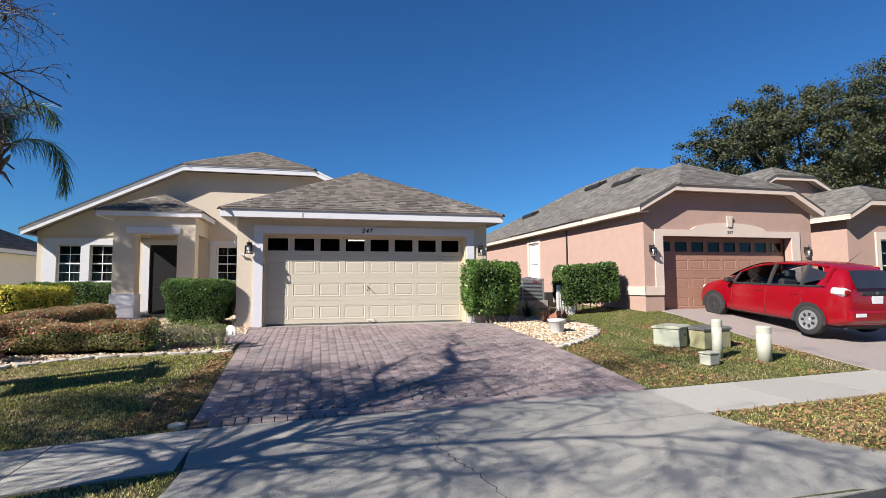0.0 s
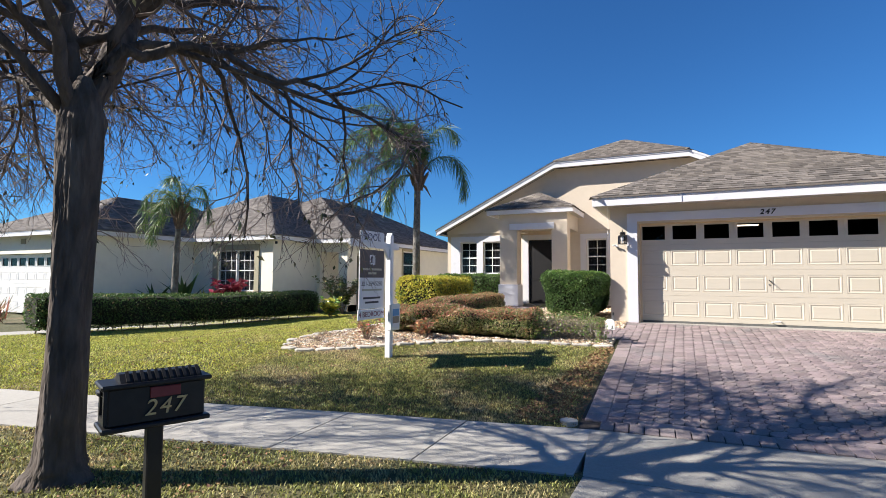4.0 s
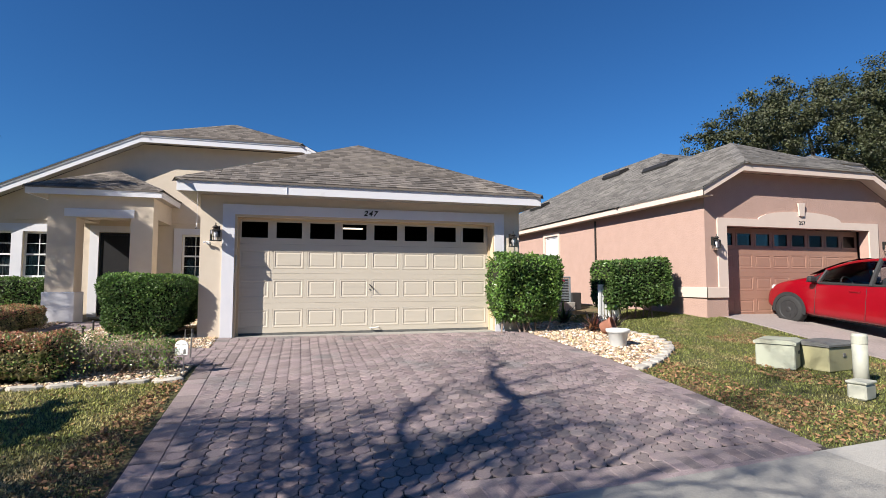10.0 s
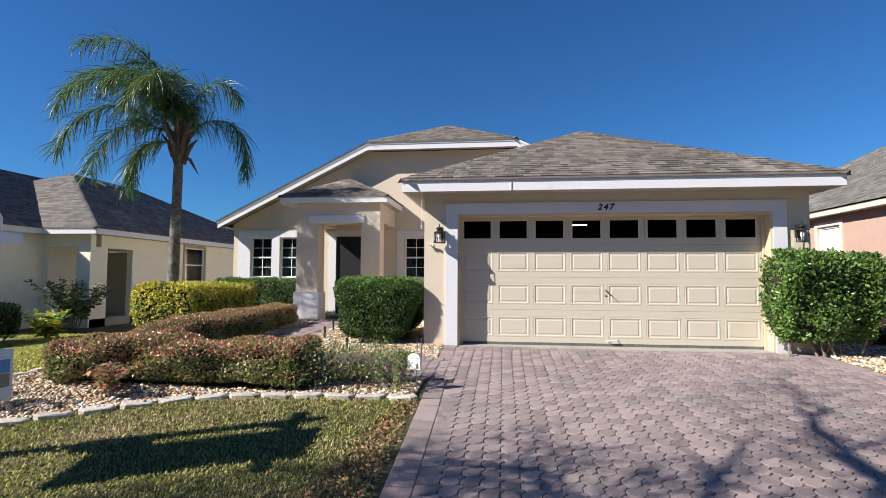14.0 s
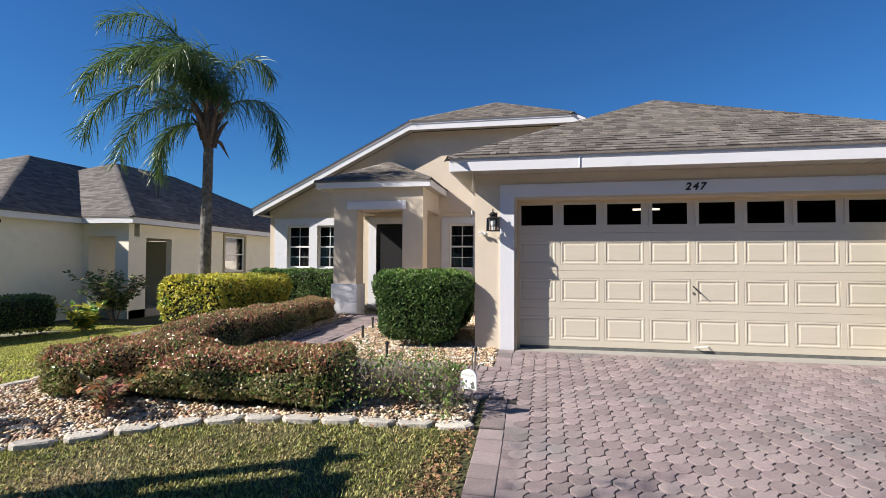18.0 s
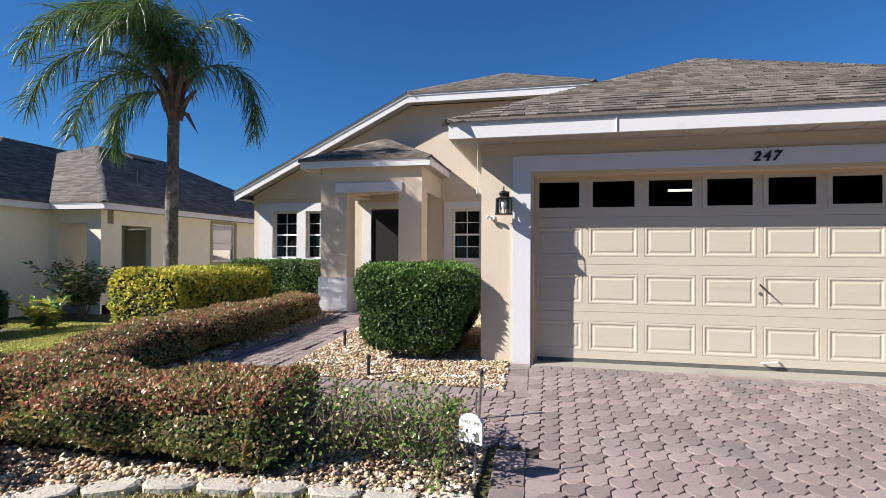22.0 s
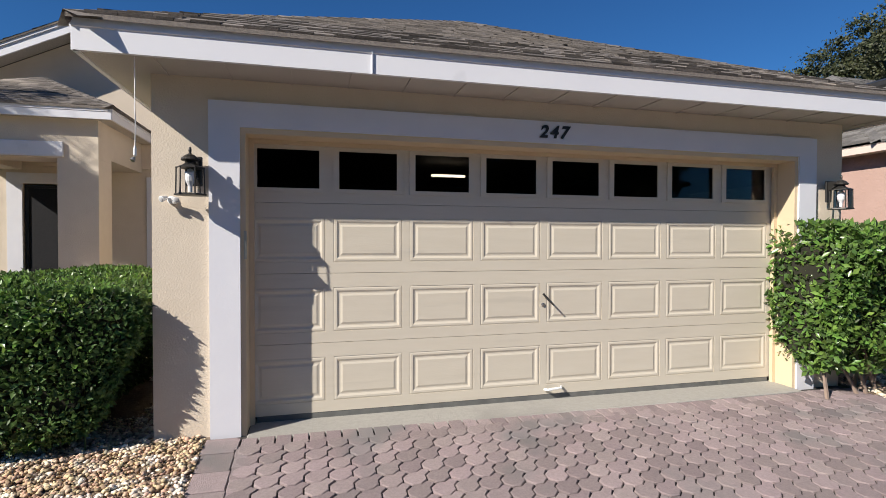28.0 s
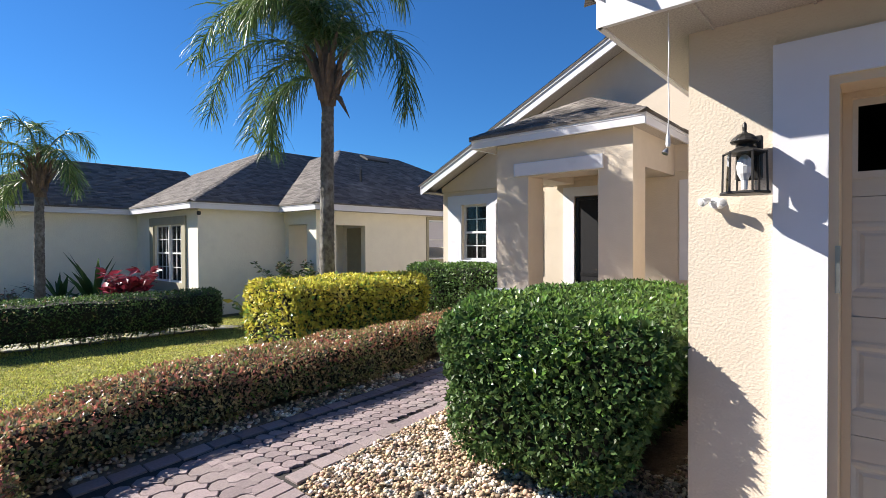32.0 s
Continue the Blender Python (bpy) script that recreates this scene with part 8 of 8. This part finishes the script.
# ---- edging stones round the beds ----
def edging(line, name, label, step, size, seed):
    rng = random.Random(seed)
    t = thing(name, label, "bed edging", kind="structure")
    pts = [Vector((*p, 0)) for p in line]
    acc = [0.0]
    for a, b in zip(pts, pts[1:]):
        acc.append(acc[-1] + (b - a).length)
    shapes = []
    for k in range(6):
        bm = bmesh.new()
        w, d, h = size[0] * rng.uniform(0.94, 1.0), size[1] * rng.uniform(0.9, 1.05), size[2]
        n = 10
        lo, hi = [], []
        for j in range(n):
            a = 2 * math.pi * (j + 0.5) / n
            c, s = math.cos(a), math.sin(a)
            r = (abs(c) ** 4 + abs(s) ** 4) ** -0.25 * rng.uniform(0.93, 1.03)
            lo.append(bm.verts.new((c * r * w / 2, s * r * d / 2, -0.06)))
            hi.append((c * r * w / 2, s * r * d / 2))
        md = [bm.verts.new((x, y, h * 0.8 + rng.uniform(-0.006, 0.004))) for x, y in hi]
        tp = [bm.verts.new((x * 0.86, y * 0.86, h + rng.uniform(-0.004, 0.006))) for x, y in hi]
        for p, q in ((lo, md), (md, tp)):
            for j in range(n):
                bm.faces.new((p[j], p[(j + 1) % n], q[(j + 1) % n], q[j]))
        bm.faces.new(tp)
        shapes.append(finish(bm, "edging_stone", EDGING))
    s = step / 2
    while s < acc[-1]:
        i = max(k for k in range(len(acc)) if acc[k] <= s)
        i = min(i, len(pts) - 2)
        p = pts[i].lerp(pts[i + 1], (s - acc[i]) / (acc[i + 1] - acc[i]))
        d = pts[i + 1] - pts[i]
        ob = part("edging_stone", rng.choice(shapes), EDGING, t)
        ob.matrix_basis = pose(p.x, p.y, ground(p.x, p.y), rng.uniform(-3, 3), rng.uniform(-3, 3), math.degrees(math.atan2(d.y, d.x)) + rng.uniform(-4, 4))
        s += step
    return t


edging([(0.04, -2.97), *BED_L[1:17]], "bed_edging", "grey-beige scalloped stones edging the front bed", 0.335, (0.33, 0.17, 0.035), 3)
edging(BED_R[2:9], "bed_edging_side", "pale scalloped stones edging the side bed", 0.27, (0.285, 0.2, 0.045), 4)


# ---- interlocking pavers: an octagon with a square tail ----
PITCH = 0.142
CUT = PITCH * 0.2929


def paver_outline(g=0.0045):
    h, c, t = PITCH / 2 - g, CUT, CUT - g
    return [(-h + c, -h), (h - c, -h), (h, -h + c), (h, h - c), (h + t * 0.85, h - g), (h + t * 0.95, h + g * 2), (h - g, h + t * 0.95), (h - c, h), (-h + c, h), (-h, h - c), (-h, -h + c)]


OUTL = paver_outline()


def paver_mesh(name, outline, h=0.03, bev=0.0045):
    bm = bmesh.new()
    cx = sum(p[0] for p in outline) / len(outline)
    cy = sum(p[1] for p in outline) / len(outline)
    lo = [bm.verts.new((x, y, -h)) for x, y in outline]
    md = [bm.verts.new((x, y, -bev)) for x, y in outline]
    tp = [bm.verts.new((x + (cx - x) * bev * 12, y + (cy - y) * bev * 12, 0.0)) for x, y in outline]
    n = len(outline)
    for p, q in ((lo, md), (md, tp)):
        for j in range(n):
            bm.faces.new((p[j], p[(j + 1) % n], q[(j + 1) % n], q[j]))
    bm.faces.new(tp)
    return finish(bm, name, PAVER)


def field_mesh(name, items, h=0.016, bev=0.004):
    """Many pieces in one mesh; items: (outline, place, turn, lift, tilt)."""
    me = bpy.data.meshes.new(name)
    verts, faces = [], []
    for outline, (x0, y0), a, lift, (tx, ty) in items:
        c, s = math.cos(a), math.sin(a)
        pts = [(x * c - y * s, x * s + y * c) for x, y in outline]
        mx = sum(p[0] for p in pts) / len(pts)
        my = sum(p[1] for p in pts) / len(pts)
        z0 = ground(x0 + mx, y0 + my)
        sx, sy = (ground(x0 + mx + 0.1, y0 + my) - z0) / 0.1 + tx, (ground(x0 + mx, y0 + my + 0.1) - z0) / 0.1 + ty
        k0, n = len(verts), len(pts)
        for f, dz in ((1.0, -h), (1.0, -bev), (1 - bev * 12, 0.0)):
            for x, y in pts:
                px, py = mx + (x - mx) * f, my + (y - my) * f
                verts.append((x0 + px, y0 + py, z0 + (px - mx) * sx + (py - my) * sy + 0.02 + lift + dz))
        for r in (0, 1):
            for j in range(n):
                faces.append((k0 + r * n + j, k0 + r * n + (j + 1) % n, k0 + (r + 1) * n + (j + 1) % n, k0 + (r + 1) * n + j))
        faces.append(tuple(k0 + 2 * n + j for j in range(n)))
    me.from_pydata(verts, [], faces)
    me.materials.append(PAVER_I)
    return me


def rect(w, d):
    return [(-w / 2, -d / 2), (w / 2, -d / 2), (w / 2, d / 2), (-w / 2, d / 2)]


rng = random.Random(17)
near, rest = [], []
BORDER = 0.214


def in_field(x, y):
    d = y - walk_edge(x)
    if d > BORDER + 0.05 and bend(y, DRIVE_Y, DRIVE_L) + BORDER + 0.05 < x < bend(y, DRIVE_Y, DRIVE_R) - BORDER - 0.05 and y < -0.26:
        return True
    if -2.16 < y < -1.22 and -3.2 < x < 0.3:
        return True
    return False


def in_path(x, y):
    return -1.2 < y < 3.95 and bend(y, PATH_Y, PATH_L) + 0.19 < x < bend(y, PATH_Y, PATH_R) - 0.17


for i in range(-30, 46):
    for j in range(-48, 30):
        x, y = i * PITCH, j * PITCH
        if in_field(x, y) and not (in_house(x, y)):
            near.append((x, y)) if (-0.4 < x < 3.4 and -2.15 < y < -0.2) else rest.append((x, y))
fills = []
for j in range(-48, 0):
    row = [i * PITCH for i in range(-3, 46) if in_field(i * PITCH, j * PITCH) and i * PITCH > bend(j * PITCH, DRIVE_Y, DRIVE_L)]
    if row and j * PITCH < -0.26 and not -2.3 < j * PITCH < -1.1:
        a, b = bend(j * PITCH, DRIVE_Y, DRIVE_L) + BORDER, min(row)
        fills.append((rect(b - a - 0.006, PITCH - 0.006), ((a + b) / 2, j * PITCH)))
    if row and j * PITCH < -0.26:
        a, b = max(row), bend(j * PITCH, DRIVE_Y, DRIVE_R) - BORDER
        fills.append((rect(b - a - 0.006, PITCH - 0.006), ((a + b) / 2, j * PITCH)))
near = sorted(near, key=lambda p: (p[0] - 0.9) ** 2 + (p[1] + 1.2) ** 2)
rest += near[290:]
near = near[:290]
PM = paver_mesh("paver", OUTL)
for x, y in near:
    ob = part("paver", PM, PAVER, driveway)
    z = ground(x, y)
    ob.matrix_basis = pose(x, y, z + 0.02 + rng.uniform(-0.002, 0.002), math.degrees((ground(x, y + 0.1) - z) / 0.1) + rng.uniform(-0.7, 0.7), rng.uniform(-0.7, 0.7), 0)
items = [(OUTL, p, 0.0, rng.uniform(-0.002, 0.002), (rng.uniform(-0.012, 0.012), rng.uniform(-0.012, 0.012))) for p in rest]
items += [(shape, p, 0.0, -0.002, (0.0, 0.0)) for shape, p in fills]
SMALL = 0.76
small = [(a * SMALL, b * SMALL) for a, b in OUTL]
items += [(small, (i * PITCH * SMALL, j * PITCH * SMALL), 0.0, rng.uniform(-0.002, 0.002), (rng.uniform(-0.012, 0.012), rng.uniform(-0.012, 0.012))) for i in range(-36, -18) for j in range(-11, 38) if in_path(i * PITCH * SMALL, j * PITCH * SMALL)]
field = part("pavers", field_mesh("pavers", items), None, driveway)
field["kind"] = "stuff"
# borders: long pavers laid across the edges
edge_items = []


def course(fn, length, w, d, turn_fn):
    n = int(length / w)
    for k in range(n):
        x, y = fn((k + 0.5) / n)
        edge_items.append((rect(length / n - 0.012, d - 0.006), (x, y), turn_fn(k / n), rng.uniform(-0.002, 0.002), (rng.uniform(-0.01, 0.01), rng.uniform(-0.01, 0.01))))


def side_course(ys, xs, off, length, w=0.2, d=0.213):
    y0, y1 = ys
    course(lambda t: (bend(lerp(y0, y1, t), *xs) + off, lerp(y0, y1, t)), length, w, d, lambda t: math.pi / 2)


side_course((-6.2, -3.0), (DRIVE_Y, DRIVE_L), 0.11, 3.2)
side_course((-2.95, -2.25), (DRIVE_Y, DRIVE_L), 0.11, 0.7)
side_course((-1.0, -0.06), (DRIVE_Y, DRIVE_L), 0.11, 0.94)
side_course((-5.9, -0.1), (DRIVE_Y, DRIVE_R), -0.11, 5.8)
course(lambda t: (lerp(0.1, 5.5, t), -0.175), 5.4, 0.112, 0.17, lambda t: 0.0)
course(lambda t: (lerp(0.3, 5.9, t), walk_edge(lerp(0.3, 5.9, t)) + 0.12), 5.6, 0.135, 0.215, lambda t: 0.06)
course(lambda t: (lerp(-3.2, -0.05, t), -1.11), 3.15, 0.112, 0.2, lambda t: 0.0)
course(lambda t: (lerp(-3.3, -0.1, t), -2.24), 3.2, 0.112, 0.16, lambda t: 0.0)
side_course((-1.9, 3.9), (PATH_Y, PATH_L), 0.08, 5.8, 0.2, 0.14)
side_course((-0.98, 3.9), (PATH_Y, PATH_R), -0.08, 4.9, 0.2, 0.14)
course(lambda t: (lerp(-0.06, 0.26, t), -1.0), 0.32, 0.107, 0.1, lambda t: 0.0)
course(lambda t: (lerp(-0.05, 0.27, t), -1.11), 0.32, 0.107, 0.11, lambda t: 0.0)
border = part("border_pavers", field_mesh("border_pavers", edge_items), None, driveway)
border["kind"] = "stuff"

# ---- pebbles ----
ico = bmesh.new()
bmesh.ops.create_icosphere(ico, subdivisions=1, radius=1.0)
ICO_V = np.array([v.co[:] for v in ico.verts])
ICO_F = np.array([[v.index for v in f.verts] for f in ico.faces])
ico.free()


def pebbles(name, label, test, x0, x1, y0, y1, density, size, seed, lift=0.02):
    g = np.random.default_rng(seed)
    n = int((x1 - x0) * (y1 - y0) * density)
    xy = np.stack([g.uniform(x0, x1, n), g.uniform(y0, y1, n)], 1)
    xy = np.array([p for p in xy if test(*p)])
    n = len(xy)
    s = size * g.uniform(0.55, 1.35, (n, 1)) * g.uniform(0.7, 1.25, (n, 3)) * np.array([1, 1, 0.62])
    a = g.uniform(0, 6.283, n)
    wob = 1 + g.uniform(-0.26, 0.26, (n, 12, 1))
    v = ICO_V[None] * wob * s[:, None]
    c, si = np.cos(a)[:, None], np.sin(a)[:, None]
    tl = g.uniform(-0.5, 0.5, (n, 1))
    x, y, z = v[..., 0], v[..., 1], v[..., 2]
    x, z = x * np.cos(tl) - z * np.sin(tl), x * np.sin(tl) + z * np.cos(tl)
    x, y = x * c - y * si, x * si + y * c
    zz = ground_many(xy)[:, None] + lift + g.uniform(-0.008, 0.014, (n, 1))
    v = np.stack([x + xy[:, :1], y + xy[:, 1:], z + zz], -1).reshape(-1, 3)
    f = (ICO_F[None] + (np.arange(n) * 12)[:, None, None]).reshape(-1, 3)
    ob = part(name, raw_mesh(name, v, f, PEBBLE), None)
    return tagged(ob, label, "pebbles", kind="stuff")


def clear_of_rest(x, y):
    return not on_path(x, y, 0.0) and not in_house(x, y) and not on_drive(x, y, 0.0)


pebbles("pebbles", "tan and cream river pebbles by the shrub", lambda x, y: inside(BED_L, x, y) and clear_of_rest(x, y) and y > -1.05 and x > -2.9 and not (-2.0 < x < -0.6 and 0.5 < y < 1.6), -3.0, 0.0, -1.1, 4.0, 2700, 0.0148, 21)
pebbles("pebbles_front", "pale pinkish pebbles in the front bed", lambda x, y: inside(BED_L, x, y) and clear_of_rest(x, y) and y < -2.2 and not (y > -2.95 and -4.1 < x < -1.2), -5.4, 0.0, -5.0, -2.2, 1700, 0.017, 22)
pebbles("pebbles_path", "pale pebbles along the foot of the path hedge", lambda x, y: inside(BED_L, x, y) and clear_of_rest(x, y) and (x > bend(y, PATH_Y, PATH_L) - 0.3 and x < -3 or (x < -4.2 and y < 0.6)), -5.2, -3.2, -2.6, 3.9, 900, 0.018, 23)
pebbles("pebbles_side", "tan and cream river pebbles in the side bed", lambda x, y: inside(BED_R, x, y), 5.6, 7.8, -3.4, 1.5, 1000, 0.024, 24)


# ---- grass ----
def on_lawn(x, y):
    if on_apron(x, y, 0.02) or on_walk(x, y, 0.02) or on_drive(x, y, 0.03) or on_path(x, y, 0.03) or on_pink_drive(x, y, 0.02) or in_house(x, y):
        return False
    if inside(BED_L, x, y) or inside(BED_R, x, y):
        return False
    return y - walk_edge(x) > -3.15


def on_lawn_many(xy):
    x, y = xy[:, 0], xy[:, 1]
    d = y - np.interp(x, WALK_X, WALK_Y)
    drive = (d > -0.03) & (y < 0.23) & (x > np.interp(y, DRIVE_Y, DRIVE_L) - 0.03) & (x < np.interp(y, DRIVE_Y, DRIVE_R) + 0.03)
    apron_at = (d < 0.02) & (d > -3.27) & (x > np.interp(y, APRON_Y, APRON_L) - 0.02) & (x < np.interp(y, APRON_Y, APRON_R) + 0.02)
    walk_at = (d < 0.02) & (d > -1.22)
    pink = (x > 10.53) & (x < 16.42) & (d > -0.02) & (y < 0.42)
    home = ((x > -6.95) & (y > 5.7)) | ((x > -0.36) & (x < 5.62) & (y > 0))
    return ~(drive | apron_at | walk_at | pink | home | inside_many(BED_L, xy) | inside_many(BED_R, xy)) & (d > -3.15)


def turf(name, label, x0, x1, y0, y1, density, height, seed, width=0.007, material=None):
    g = np.random.default_rng(seed)
    n = int((x1 - x0) * (y1 - y0) * density)
    xy = np.stack([g.uniform(x0, x1, n), g.uniform(y0, y1, n)], 1)
    xy = xy[on_lawn_many(xy)]
    xy = xy[[g.random() < 0.75 + 0.5 * noise.noise((p[0] * 1.6, p[1] * 1.6, 3.0)) for p in xy]]
    n = len(xy)
    z = ground_many(xy)
    h = height * g.uniform(0.35, 1.2, n)
    a = g.uniform(0, 6.283, n)
    lean = g.uniform(0.2, 1.3, n)
    w = width * g.uniform(0.7, 1.4, n)
    side = np.stack([-np.sin(a), np.cos(a), 0 * a], 1) * w[:, None] / 2
    tip = np.stack([np.cos(a) * lean * h, np.sin(a) * lean * h, h], 1)
    p = np.concatenate([xy, (z - 0.004)[:, None]], 1)
    mid = p + tip * np.array([0.35, 0.35, 0.65])
    v = np.stack([p + side, p - side, mid - side * 0.9, mid + side * 0.9, p + tip], 1).reshape(-1, 3)
    k = np.arange(n)[:, None] * 5
    f = np.concatenate([k + [0, 1, 2], k + [0, 2, 3], k + [3, 2, 4]], 1).reshape(-1, 3)
    return tagged(part(name, raw_mesh(name, v, f, material or GRASS), None), label, "grass", kind="stuff")


turf("lawn_grass", "patchy green and straw-coloured lawn grass by the driveway", -5.2, 0.0, -7.2, -2.8, 6500, 0.026, 31, 0.0085)
turf("lawn_grass_left", "mown yellow-green lawn between the two houses, sunlight in its colour", -12.5, -4.7, -8.8, 4.2, 2600, 0.032, 32, 0.013, GRASS_L)
turf("verge_grass", "patchy verge grass round the street tree", -7.5, 0.6, -10.6, -7.2, 4200, 0.028, 33, 0.009)
turf("lawn_grass_right", "patchy lawn between the driveways", 5.8, 10.7, -6.0, 2.5, 2600, 0.028, 34, 0.011, GRASS_R)
turf("verge_grass_right", "dry verge grass by the apron", 5.8, 12.0, -9.6, -6.6, 2400, 0.028, 35, 0.011)


def litter(name, label, x0, x1, y0, y1, n, test, seed, size=0.035):
    g = np.random.default_rng(seed)
    xy = np.array([p for p in np.stack([g.uniform(x0, x1, n), g.uniform(y0, y1, n)], 1) if test(*p)])
    p = np.concatenate([xy, (ground_many(xy) + 0.022)[:, None]], 1)
    d = g.normal(size=p.shape) * np.array([1, 1, 0.25])
    L = size * g.uniform(0.5, 1.4, len(p))
    me = leaf_mesh(name, p, d, L, L * 0.55, [LITTER], np.zeros(len(p), int), g)
    return tagged(part(name, me, None), label, "leaf litter", kind="stuff")


def g_near(x, y, c, r):
    return math.hypot(x - c[0], y - c[1]) < r * (1 + 0.5 * noise.noise((x * 2, y * 2, 7.0)))


litter("leaf_litter", "brown fallen leaves round the street tree", -6.0, 0.4, -10.4, -8.0, 2600, lambda x, y: on_lawn(x, y) and g_near(x, y, TIP, 1.6), 41)
litter("leaf_litter_edge", "brown fallen leaves along the driveway edge", -1.2, 0.1, -6.4, -3.0, 6500, lambda x, y: on_lawn(x, y) and x > -0.05 - 0.12 * (-3 - y) - 0.1, 42)
litter("leaf_litter_lawn", "scattered brown leaves on the lawn", -8.0, 0.0, -7.5, -3.0, 2200, on_lawn, 43)
litter("leaf_litter_right", "brown fallen leaves on the lawn between the drives", 5.9, 11.5, -9.8, -1.5, 26000, lambda x, y: on_lawn(x, y) and noise.noise((x * 0.9, y * 0.9, 4.0)) > 0.08 - 0.3 * (y < -6) - 0.25 * (x < 7.2), 44, 0.042)
